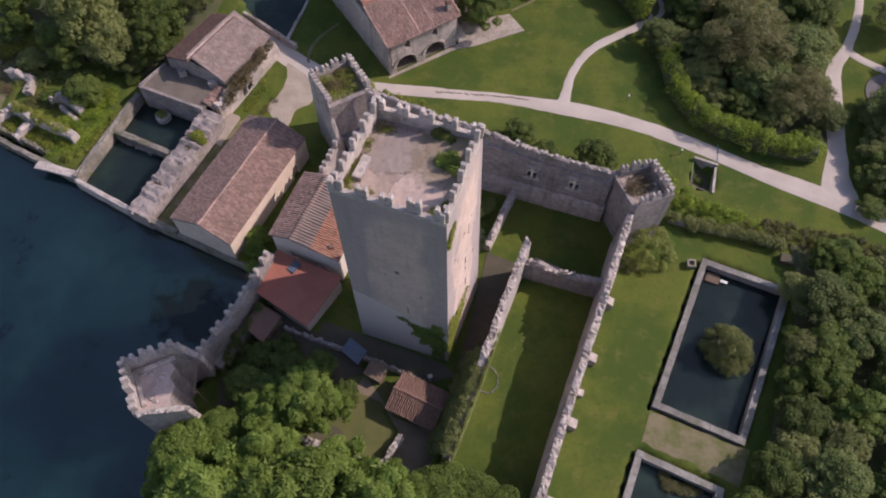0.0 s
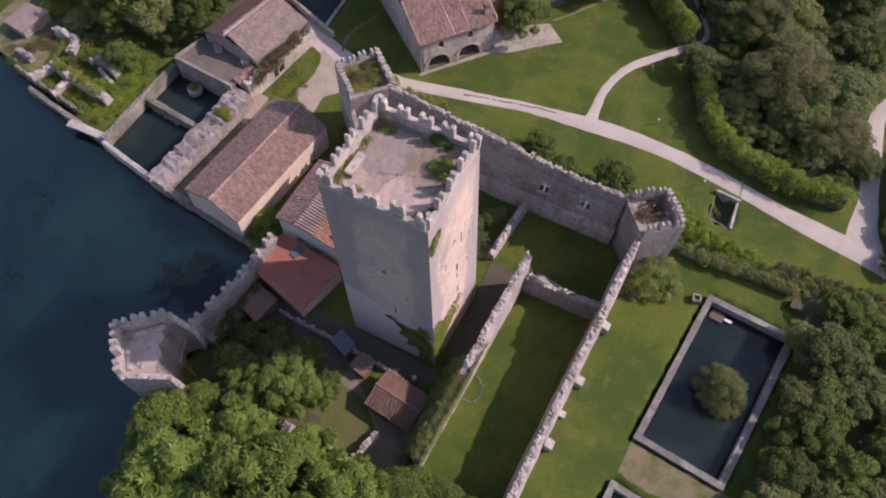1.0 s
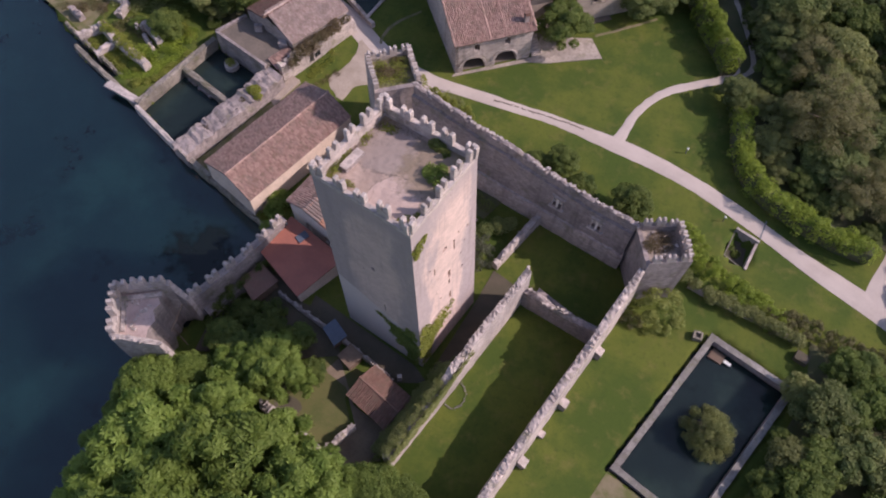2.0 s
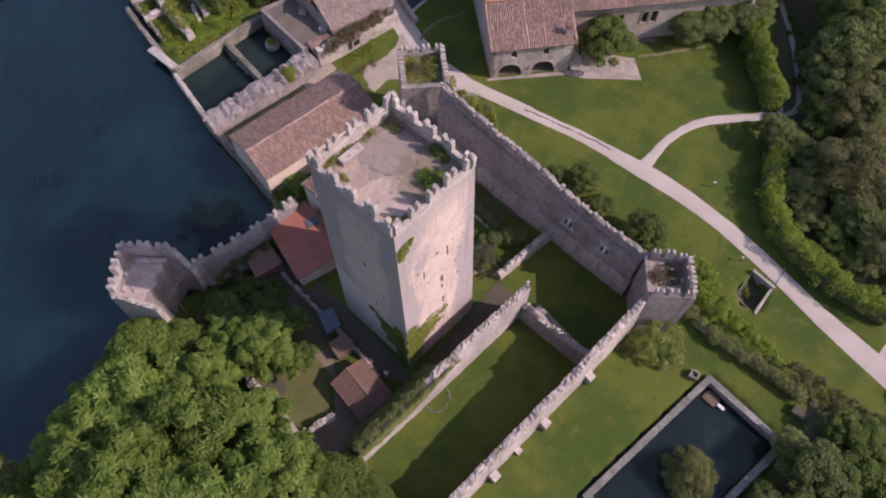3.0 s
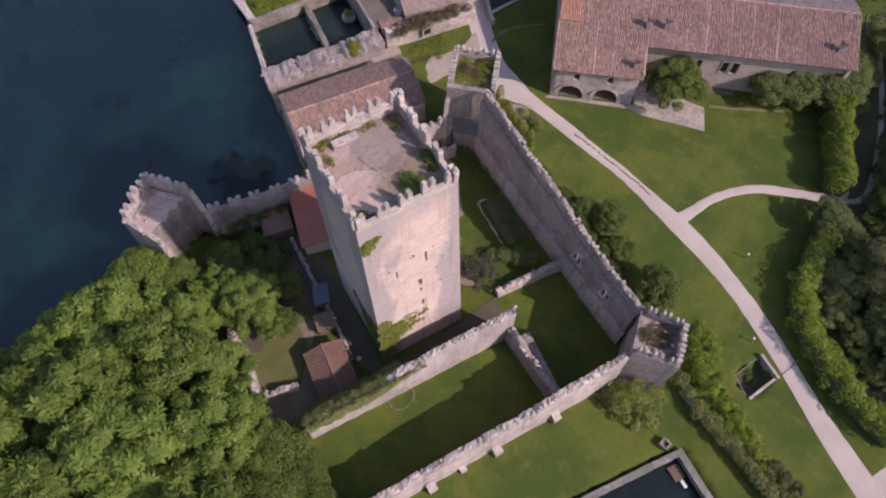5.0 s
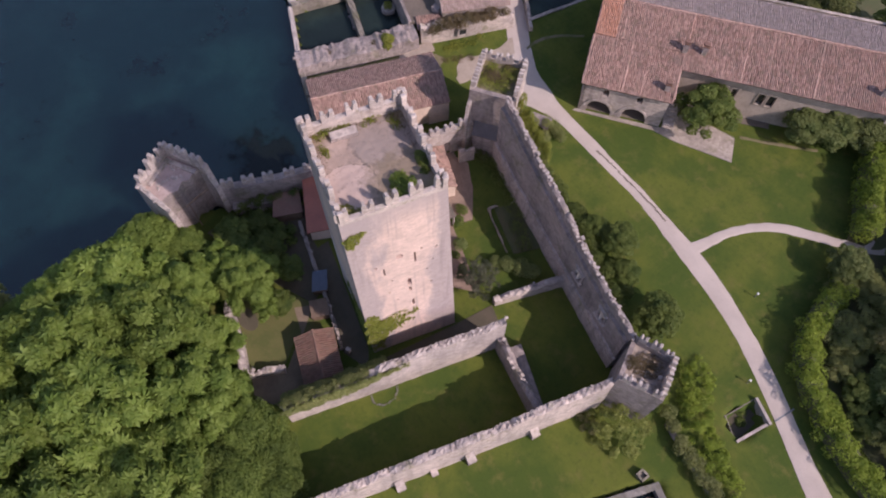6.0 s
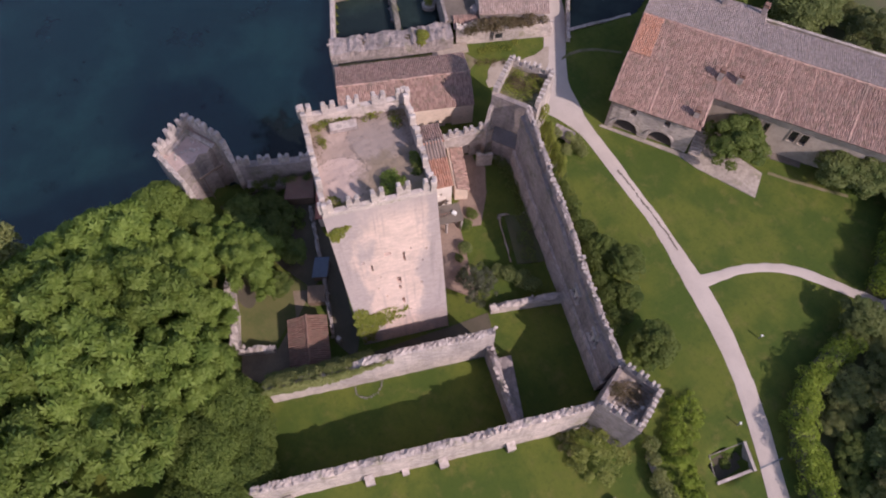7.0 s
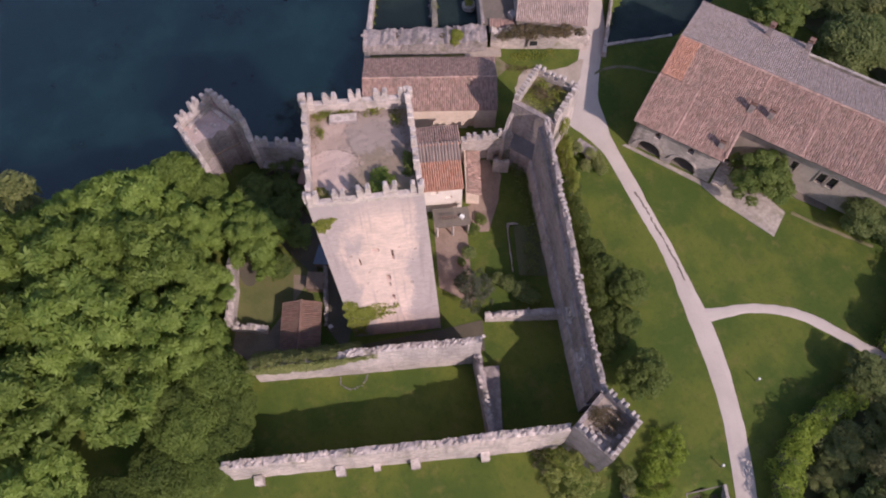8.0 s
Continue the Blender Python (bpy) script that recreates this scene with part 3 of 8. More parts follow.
def ribbon(name, left, right, material, z=0.03, label="", category="road", step=1.0, ragged=0.12, seed=1):
    """A ground strip between two smooth edge lines, with a slightly uneven border and thickness."""
    def dense(line):
        line = [Vector(p) for p in line]
        out = []
        for i in range(len(line) - 1):
            p0, p1, p2, p3 = line[max(i - 1, 0)], line[i], line[i + 1], line[min(i + 2, len(line) - 1)]
            for k in range(10):
                t = k / 10
                out.append(0.5 * (2 * p1 + (p2 - p0) * t + (2 * p0 - 5 * p1 + 4 * p2 - p3) * t * t + (3 * p1 - p0 - 3 * p2 + p3) * t ** 3))
        return out + [line[-1]]
    L, R = dense(left), dense(right)
    verts, faces = [], []
    cols = 5
    for a, b in zip(L, R):
        across = (b - a).normalized()
        a = a + across * noise.noise((a.x * 0.7, a.y * 0.7, seed)) * ragged
        b = b + across * noise.noise((b.x * 0.7, b.y * 0.7, seed + 5)) * ragged
        for k in range(cols):
            v = a.lerp(b, k / (cols - 1))
            edge = 0.05 if k in (0, cols - 1) else 0.0
            verts.append((v.x, v.y, z - edge + 0.012 * noise.noise((v.x, v.y, 2.2))))
    for i in range(len(L) - 1):
        for k in range(cols - 1):
            j = i * cols + k
            faces.append((j, j + 1, j + cols + 1, j + cols))
    ob = mesh_object(name, verts, faces, material)
    return tagged(ob, label, category, kind="structure")


def centre_ribbon(name, line, widths, material, **kw):
    left, right = [], []
    pts = [Vector(p) for p in line]
    for i, p in enumerate(pts):
        d = (pts[min(i + 1, len(pts) - 1)] - pts[max(i - 1, 0)]).normalized()
        nrm = Vector((-d.y, d.x))
        w = widths[i] if isinstance(widths, (list, tuple)) else widths
        left.append(p + nrm * w / 2)
        right.append(p - nrm * w / 2)
    return ribbon(name, left, right, material, **kw)


def inside(poly, x, y):
    hit = False
    n = len(poly)
    for i in range(n):
        (x0, y0), (x1, y1) = poly[i], poly[(i + 1) % n]
        if (y0 > y) != (y1 > y) and x < (x1 - x0) * (y - y0) / (y1 - y0) + x0:
            hit = not hit
    return hit


# ---- ground, water, roads ----
LAKE_SHORE = [(-62.5, 54.2), (-54.6, 50.6), (-48.3, 48.0), (-40.4, 44.3), (-36.0, 42.0), (-25.3, 37.7), (-22.6, 34.5), (-26.4, 24.6), (-28.0, 22.5),
              (-30.6, 16.5), (-29.6, 10.6), (-28.4, 5.0), (-28.2, 0.0), (-32.0, -4.0), (-32.0, -12.0), (-29.0, -25.0), (-34.0, -80.0), (-300.0, -160.0), (-330.0, 90.0), (-130.0, 110.0), (-78.0, 66.0)]
POOL_A = [(-48.2, 48.3), (-40.6, 44.4), (-37.8, 52.4), (-46.3, 55.6)]
POOL_B = [(-46.0, 56.4), (-37.6, 53.3), (-35.6, 58.8), (-44.4, 61.6)]
POND_A = [(21.55, 24.0), (30.95, 20.45), (38.75, 39.1), (28.85, 42.5)]
POND_B = [(14.9, 5.6), (24.4, 2.2), (28.3, 15.9), (19.7, 19.3)]
PIT = [(29.5, 56.9), (31.8, 56.1), (31.1, 52.2), (28.7, 53.4)]
CHANNEL = [(-66.2, 56.1), (-54.8, 50.9), (-54.0, 51.9), (-65.8, 57.2)]
RIVER = [(-27.2, 73.3), (-26.3, 76.0), (-25.4, 80.0), (-24.8, 84.0), (-31.0, 98.0), (-46.0, 112.0), (-54.0, 108.0), (-40.0, 92.0), (-33.0, 79.0)]

def ground_height(x, y):
    for poly, depth in ((LAKE_SHORE, -2.6), (POOL_A, -2.4), (POOL_B, -2.4), (POND_A, -2.2), (POND_B, -2.2), (PIT, -1.5), (RIVER, -2.4), (CHANNEL, -1.8)):
        if inside(poly, x, y):
            return depth
    z = 0.06 * noise.noise((x * 0.08, y * 0.08, 0.3)) - 0.03
    if -62 < x < -46 and 50 < y < 68:
        z += 0.35 * max(0, noise.noise((x * 0.22, y * 0.22, 5.0))) + 0.15
    return z


def build_ground():
    def axis(lo, hi, step):
        out = list(np.arange(lo, hi + step / 2, step))
        for k in (4, 12, 30, 80, 200, 600, 1600, 3000):
            out.insert(0, lo - k)
            out.append(hi + k)
        return out
    xs, ys = axis(-70.0, 64.0, 0.67), axis(-26.0, 112.0, 0.67)
    verts = [(x, y, ground_height(x, y)) for x in xs for y in ys]
    ny = len(ys)
    faces = [(i * ny + j, (i + 1) * ny + j, (i + 1) * ny + j + 1, i * ny + j + 1) for i in range(len(xs) - 1) for j in range(ny - 1)]
    ob = mesh_object("ground", verts, faces, GRASS, smooth=True)
    tagged(ob, "mown green lawn with drier yellowish patches", "ground", kind="structure")


build_ground()


def water_sheet(name, poly, z, material, label):
    bm = bmesh.new()
    prism(bm, poly, z - 0.25, z)
    tagged(part(name, bm, material, None), label, "water", kind="structure")


def grown(poly, by):
    cx, cy = sum(p[0] for p in poly) / len(poly), sum(p[1] for p in poly) / len(poly)
    out = []
    for x, y in poly:
        d = Vector((x - cx, y - cy))
        out.append(tuple(Vector((x, y)) + d.normalized() * by))
    return out


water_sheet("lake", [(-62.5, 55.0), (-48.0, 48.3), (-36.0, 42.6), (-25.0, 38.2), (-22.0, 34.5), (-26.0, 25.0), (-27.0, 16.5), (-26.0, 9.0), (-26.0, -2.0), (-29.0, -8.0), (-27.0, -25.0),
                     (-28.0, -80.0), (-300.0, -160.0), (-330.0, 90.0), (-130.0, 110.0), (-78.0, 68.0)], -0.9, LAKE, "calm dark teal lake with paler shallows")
water_sheet("pool_water", grown(POOL_A, 0.5), -0.85, POND, "dark still water of a walled basin")
water_sheet("pool_water", grown(POOL_B, 0.5), -0.86, POND, "dark still water of a walled basin")
water_sheet("pond_water", grown(POND_A, 0.5), -0.75, POND, "dark still water of a rectangular garden pond")
water_sheet("pond_water", grown(POND_B, 0.5), -0.75, POND, "dark still water of a second garden pond")
water_sheet("pit_water", grown(PIT, 0.3), -1.3, SOIL, "dark muddy bottom of a small sluice pit")
water_sheet("channel_water", grown(CHANNEL, 0.4), -0.92, POND, "dark water in a narrow channel behind the quay")
water_sheet("river", grown(RIVER, 0.8), -1.1, POND, "dark shaded stream beside the road")

# weed, widened so its colour also gives the curtain's shade and reflection
bm = bmesh.new()
bm.faces.new([bm.verts.new((-30.6 + 6.4 * math.cos(a), 31.4 + 7.6 * math.sin(a), -0.893)) for a in np.linspace(0, 2 * math.pi, 24, endpoint=False)])
tagged(part("weed_bed", bm, WEED_AND_SHADE, None), "dark patch on the lake, water weed with the shore's shade and reflection in its colour", "water weed", kind="structure")

ribbon("road", [(-36.5, 74.4), (-30.0, 71.5), (-25.5, 68.6), (-20.4, 64.8), (-17.0, 63.0), (-14.6, 63.9), (-11.0, 64.9), (-6.1, 64.9), (-1.8, 64.8), (3.4, 64.6), (8.6, 63.9), (13.2, 63.1),
                (18.2, 62.2), (23.4, 60.8), (29.3, 58.4), (33.0, 56.7), (39.3, 53.6), (46.0, 50.7), (51.0, 48.2), (62.0, 42.0)],
       [(-35.5, 77.4), (-29.0, 74.6), (-22.7, 70.4), (-18.6, 68.2), (-15.6, 67.6), (-12.9, 67.0), (-8.0, 66.8), (-5.0, 66.7), (-2.0, 66.55), (3.8, 66.4), (9.1, 65.9), (13.6, 65.5),
        (18.6, 64.5), (24.3, 62.8), (29.8, 60.6), (32.6, 59.3), (38.0, 56.8), (44.0, 54.6), (52.0, 51.2), (64.0, 45.5)], GRAVEL, label="pale gravel road with a worn darker middle line", ragged=0.07)
ribbon("forecourt", [(-27.3, 71.0), (-25.4, 68.0), (-25.5, 65.2), (-26.6, 63.3), (-27.0, 61.2), (-25.2, 58.9)], [(-23.6, 70.0), (-21.8, 67.0), (-21.0, 64.6), (-21.1, 62.6), (-22.8, 61.4), (-23.6, 58.6)], FORECOURT, z=0.026,
       label="pale gravel forecourt beside the mill", category="forecourt", ragged=0.5, seed=4)
centre_ribbon("path", [(12.6, 65.2), (13.1, 67.6), (14.2, 71.4), (17.2, 75.8), (23.4, 80.2), (26.0, 83.0)], [1.7, 1.3, 1.2, 1.25, 1.3, 1.6], GRAVEL, z=0.022,
              label="narrow curved gravel path through the lawn", category="path", seed=7)
centre_ribbon("path", [(47.2, 51.6), (47.4, 55.6), (48.2, 59.8), (48.7, 64.0), (49.6, 70.0), (50.6, 74.4), (53.4, 79.0), (56.8, 88.0), (57.5, 100.0)], [5.6, 3.8, 2.5, 2.4, 2.3, 2.0, 1.4, 1.2, 1.2], GRAVEL, z=0.022,
              label="pale gravel side path between trees", category="path", seed=8)
centre_ribbon("path", [(5.2, 82.0), (9.4, 85.4), (12.8, 88.4)], 0.45, LANE, z=0.016, label="thin worn footpath across the lawn", category="path", seed=11)
centre_ribbon("path", [(52.4, 78.6), (55.0, 76.0), (60.0, 73.6), (68.0, 73.0)], 1.3, GRAVEL, z=0.018, label="narrow gravel path", category="path", seed=9)
centre_ribbon("path", [(25.0, 81.0), (27.3, 84.0), (25.3, 91.0), (21.8, 98.5), (17.0, 106.5)], 1.15, GRAVEL, z=0.066, label="narrow shaded gravel path behind the hedge", category="path", seed=10)
centre_ribbon("path", [(-22.6, 69.0), (-23.0, 70.6), (-22.9, 72.4), (-22.2, 74.2), (-21.3, 75.6), (-19.6, 77.6)], 0.5, LANE, z=0.02, label="thin worn track across the shaded grass", category="path", seed=13)
ribbon("pond_path", [(21.4, 23.6), (25.5, 22.2), (31.6, 20.1)], [(20.2, 19.8), (24.4, 18.3), (29.8, 15.8)], LANE, z=0.02, label="bare trodden ground between two ponds", category="path", ragged=0.3, seed=12)
bm = bmesh.new()
prism(bm, [(57.6 + 3.7 * math.cos(a), 69.5 + 4.3 * math.sin(a)) for a in np.linspace(0, 2 * math.pi, 24, endpoint=False)], -0.1, 0.06)
tagged(part("paved_circle", bm, DARK_SHEET, None), "round smooth grey surface in the grass beyond the side path", "paving", kind="structure")
bm = bmesh.new()
bar(bm, (32.3, 57.0), (32.7, 59.7), 0.18, 0.0, 0.045)
tagged(part("road_drain", bm, METAL, None), "dark metal drain laid across the gravel road", "drain", kind="structure")
strip = random.Random(15)
bm = bmesh.new()
for i in range(44):
    u = strip.random() ** 1.25
    block(bm, (-4.6 + 12.4 * u, 65.85 - 0.35 * u * u + strip.uniform(-0.1, 0.1), 0.035), (strip.uniform(0.25, 0.7), strip.uniform(0.08, 0.2), 0.035), -0.04, 0.03)
tagged(part("road_strip", bm, TERRACE, None), "broken dark grass strip along the road's middle", "road", kind="structure")


# ---- the keep ----
KA, KB, KC, KD = (-10.3, 29.95), (-1.1, 27.4), (1.25, 35.95), (-7.7, 38.4)
# how far each corner's foot stands out from its top
KEEP_FOOT = {KA: (-0.05, 0.25), KB: (0.55, 0.2), KC: (1.0, 0.95), KD: (-0.1, 0.3)}


def build_keep():
    keep = thing("keep_tower", (-4.5, 33, 0), "tall square stone keep with battlements, ivy at one foot corner", "tower")
    rnd = random.Random(5)
    z_wall = 29.7
    sides = [("lake_face", KA, KB), ("court_face", KB, KC), ("yard_face", KC, KD), ("mill_face", KD, KA)]
    holes = {
        "court_face": [(3.9, 4.5, 21.0, 21.7, 0.25), (2.6, 2.75, 18.6, 20.0, 0), (5.45, 5.65, 19.2, 21.1, 0), (4.55, 4.95, 14.6, 16.2, 0.2), (4.6, 4.85, 13.3, 14.2, 0),
                       (4.7, 4.95, 9.6, 11.2, 0), (6.6, 6.9, 13.6, 14.0, 0), (1.9, 2.15, 20.4, 20.8, 0), (7.4, 7.65, 20.6, 20.95, 0), (5.2, 5.45, 7.6, 7.9, 0),
                       (6.1, 6.3, 21.3, 21.6, 0), (3.1, 3.3, 16.9, 17.15, 0), (6.4, 6.6, 16.8, 17.05, 0), (3.3, 3.5, 12.2, 12.5, 0), (7.0, 7.2, 18.4, 18.7, 0), (2.7, 2.9, 14.4, 14.65, 0)],
        "lake_face": [(4.7, 5.1, 18.6, 19.3, 0.15), (5.5, 5.65, 10.2, 11.8, 0), (3.6, 3.8, 17.6, 17.9, 0), (4.1, 4.3, 4.3, 4.6, 0), (6.9, 7.1, 15.0, 15.3, 0)],
        "yard_face": [(4.2, 4.9, 18.0, 19.6, 0.3), (4.4, 4.8, 9.0, 10.6, 0.2)],
        "mill_face": [(4.2, 4.8, 17.0, 18.4, 0.3), (4.3, 4.8, 10.0, 11.4, 0.25)],
    }
    for name, p, q in sides:
        d = (Vector(q) - Vector(p))
        mat = tower_stone(name + "_stone", (0.67, 0.51, 0.45), (0.56, 0.43, 0.38), (0.365, 0.31, 0.31), d.normalized(), p, d.length, (12.0, 4.5) if name == "lake_face" else None)
        bm = bmesh.new()
        facade(bm, p, q, -0.5, z_wall, holes[name], 0.5)
        for v in bm.verts:
            k = max(0.0, min(1.0, (v.co.xy - Vector(p)).dot(d) / d.length_squared))
            spread = Vector(KEEP_FOOT[p]).lerp(Vector(KEEP_FOOT[q]), k) * (1 - v.co.z / z_wall)
            v.co.x, v.co.y = v.co.x + spread.x, v.co.y + spread.y
        part("masonry_face", bm, mat, keep, "pinkish cream plaster on grey stone" if name == "court_face" else "")
    corners = [Vector(c) for c in (KA, KB, KC, KD)]
    mid = sum(corners, Vector((0, 0))) / 4
    inner = [tuple(mid + (c - mid) * (1 - 0.6 / (c - mid).length)) for c in corners]
    outer = [tuple(c) for c in corners]
    # parapet ring, slab
    bm = bmesh.new()
    for i in range(4):
        j = (i + 1) % 4
        prism(bm, [outer[i], outer[j], inner[j], inner[i]], z_wall + 0.002, 30.2)
    crest = part("parapet", bm, STONE_PALE, keep)
    bm = bmesh.new()
    for i in range(4):
        j = (i + 1) % 4
        prism(bm, [inner[i], inner[j], tuple(mid + (Vector(inner[j]) - mid) * 0.992), tuple(mid + (Vector(inner[i]) - mid) * 0.992)], 28.4, 30.15)
    part("parapet_lining", bm, STONE, keep)
    n = 60
    verts, faces = [], []
    for i in range(n + 1):
        for j in range(n + 1):
            a = Vector(inner[0]).lerp(Vector(inner[1]), i / n)
            b = Vector(inner[3]).lerp(Vector(inner[2]), i / n)
            v = a.lerp(b, j / n)
            verts.append((v.x, v.y, 28.95 + 0.7 * i / n + 0.10 * noise.noise((v.x * 0.5, v.y * 0.5, 3)) + 0.04 * noise.noise((v.x * 2, v.y * 2, 9))))
    for i in range(n):
        for j in range(n):
            k = i * (n + 1) + j
            faces.append((k, k + n + 1, k + n + 2, k + 1))
    mesh_object("roof_floor", verts, faces, ROOF_SCREED, keep, "worn pinkish screed roof floor")
    bm = bmesh.new()
    ax = (Vector(KD) - Vector(KA)).normalized()
    p = Vector((-8.45, 31.55))
    q = p + ax * 2.3
    bar(bm, p, q, 0.85, 28.9, 29.4)
    box = part("hatch_box", bm, STONE_DARK, keep, "low stone hatch box")
    bm = bmesh.new()
    bar(bm, p + ax * 0.06, q - ax * 0.06, 0.72, 29.395, 29.47)
    part("hatch_slab", bm, STONE_PALE, box)
    meshes = [merlon_mesh("merlon", 1.0 + 0.05 * k, 0.42, 1.24 + 0.06 * k, 0.72, STONE_PALE) for k in range(4)]
    for i in range(4):
        merlons(crest, outer[i], outer[(i + 1) % 4], 30.17, 5, meshes, -0.55, rnd, inset=0.3)
    return keep


build_keep()


# ---- curtain walls and turrets of the castle ----
def wall_thing(name, path, thick, top, label, material=STONE, cap=STONE_PALE, caps=1.3, seed=0, ledge=None, rough=0.35, category="stone wall", batter=0.0, cap_size=0.27, step=0.45):
    p = path[0]
    t = thing(name, (p[0], p[1], 0), label, category)
    ob, samples = ruin_wall("masonry", path, thick, top, material, t, "", rough, step, ledge, seed, -1.3, batter)
    if caps:
        cap_stones("cap_stones", samples, thick, cap, t, seed + 1, caps, cap_size)
    return t, samples


wall_thing("south_wall", [(8.5, 10.9, 5.0), (11.3, 20.0, 5.3), (14.5, 30.0, 5.8), (15.5, 33.2, 5.9), (15.8, 34.0, 6.8), (17.6, 40.0, 7.2), (18.7, 43.6, 7.6)], 0.85, 7.4,
                      "long sunlit rubble wall with a broken jagged top", STONE, STONE, seed=3, caps=3.2, rough=0.16, batter=0.4, cap_size=0.17, step=0.28)
wall_thing("inner_wall", [(-0.1, 16.3, 5.0), (2.0, 22.7, 5.6), (2.7, 24.9, 5.8), (3.15, 26.3, 6.6), (4.0, 29.1, 6.9), (5.0, 32.3, 7.0), (7.0, 38.6, 7.0), (7.3, 39.3, 7.7)], 0.85, 6.8,
                      "sunlit pale rubble wall partly covered with ivy", STONE_PALE, seed=11, caps=3.0, rough=0.16, cap_size=0.17, step=0.28)
wall_thing("cross_wall", [(7.4, 38.9, 3.9), (10.4, 38.2, 3.5), (13.0, 37.6, 3.4), (16.3, 36.8, 3.7)], 0.85, 3.5, "low broken cross wall between two grass courts", STONE_DARK, STONE, 1.2, 17)
wall_thing("court_wall", [(3.1, 41.9, 1.2), (4.3, 45.0, 1.6), (5.3, 47.6, 2.0), (6.2, 49.9, 2.4)], 0.85, 2.0, "low pale wall between the garden and a grass court", STONE_PALE, STONE_PALE, 1.0, 19)

bm = bmesh.new()
prism(bm, [(8.35, 39.0), (8.9, 41.0), (15.7, 38.3), (15.2, 36.9)], -0.2, [0.85, 0.6, 0.6, 0.85])
tagged(part("cross_slab", bm, STONE_DARK, None), "low pinkish stone plinth along the cross wall", "plinth", kind="structure")

# the high east wall, with a plinth on its court side and two stone-framed windows
EAST = thing("east_wall", (16.8, 47.75, 0), "high stone wall in shade with a plinth and two framed windows", "stone wall")
EP, EQ = Vector((16.8, 47.75)), Vector((-11.9, 55.25))
ED = (EQ - EP).normalized()
EN = Vector((ED.y, -ED.x))
if EN.y > 0:
    EN = -EN
LEN_E = (EQ - EP).length
WINDOWS_E = [(3.3, 4.7), (8.4, 9.8)]


def east(u, v=0.0):
    """A place on the wall's plan: u along it, v towards the court."""
    return EP + ED * u + EN * v


def east_top(u):
    return 9.0 + 2.7 * max(0.0, (u - 6.0) / (LEN_E - 6.0))


def east_block(name, u0, u1, v, width, z0, z1, material, parent=EAST, label=""):
    bm = bmesh.new()
    bar(bm, east(u0, v), east(u1, v), width, z0, z1)
    return part(name, bm, material, parent, label)


# plinth in lighter stone, which paints the sky light on its ledge
ruin_wall("plinth", [(*east(-0.2, 0.1), 2.9), (*east(14.0, 0.1), 3.1), (*east(LEN_E, 0.1), 3.6)], 1.5, 3.0, STONE, EAST, "", 0.12, 0.6, None, 29, -0.4, 0.1)
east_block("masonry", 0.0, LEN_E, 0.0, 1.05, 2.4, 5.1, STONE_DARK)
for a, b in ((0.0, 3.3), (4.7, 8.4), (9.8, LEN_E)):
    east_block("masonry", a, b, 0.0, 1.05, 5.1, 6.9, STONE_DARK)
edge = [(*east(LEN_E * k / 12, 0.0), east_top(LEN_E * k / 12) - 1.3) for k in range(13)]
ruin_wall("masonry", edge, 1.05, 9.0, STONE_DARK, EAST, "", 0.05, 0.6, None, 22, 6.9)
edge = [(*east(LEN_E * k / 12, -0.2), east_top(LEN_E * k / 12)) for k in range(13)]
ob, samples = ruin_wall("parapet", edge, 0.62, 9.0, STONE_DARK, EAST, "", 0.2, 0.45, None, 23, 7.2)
cap_stones("cap_stones", samples, 0.6, STONE_PALE, EAST, 24, 2.4, 0.26)
for a, b in WINDOWS_E:
    mid = (a + b) / 2
    wf = east_block("window_sill", a - 0.25, b + 0.25, 0.62, 0.6, 4.9, 5.1, STONE_PALE, EAST, "pale carved stone window sill")
    for u in (a, b - 0.15):
        east_block("jamb", u, u + 0.15, 0.5, 0.5, 5.102, 6.9, STONE_PALE, wf)
    east_block("lintel", a - 0.15, b + 0.15, 0.56, 0.5, 6.902, 7.12, STONE_PALE, wf)
    east_block("mullion", mid - 0.11, mid + 0.11, 0.52, 0.42, 5.102, 6.9, WHITEWASH, wf)
    east_block("transom", a + 0.152, b - 0.152, 0.48, 0.36, 6.05, 6.25, WHITEWASH, wf)
    # dark back that paints the shade inside the opening
    east_block("niche_back", a, b, -0.42, 0.2, 5.1, 6.9, VOID, EAST)


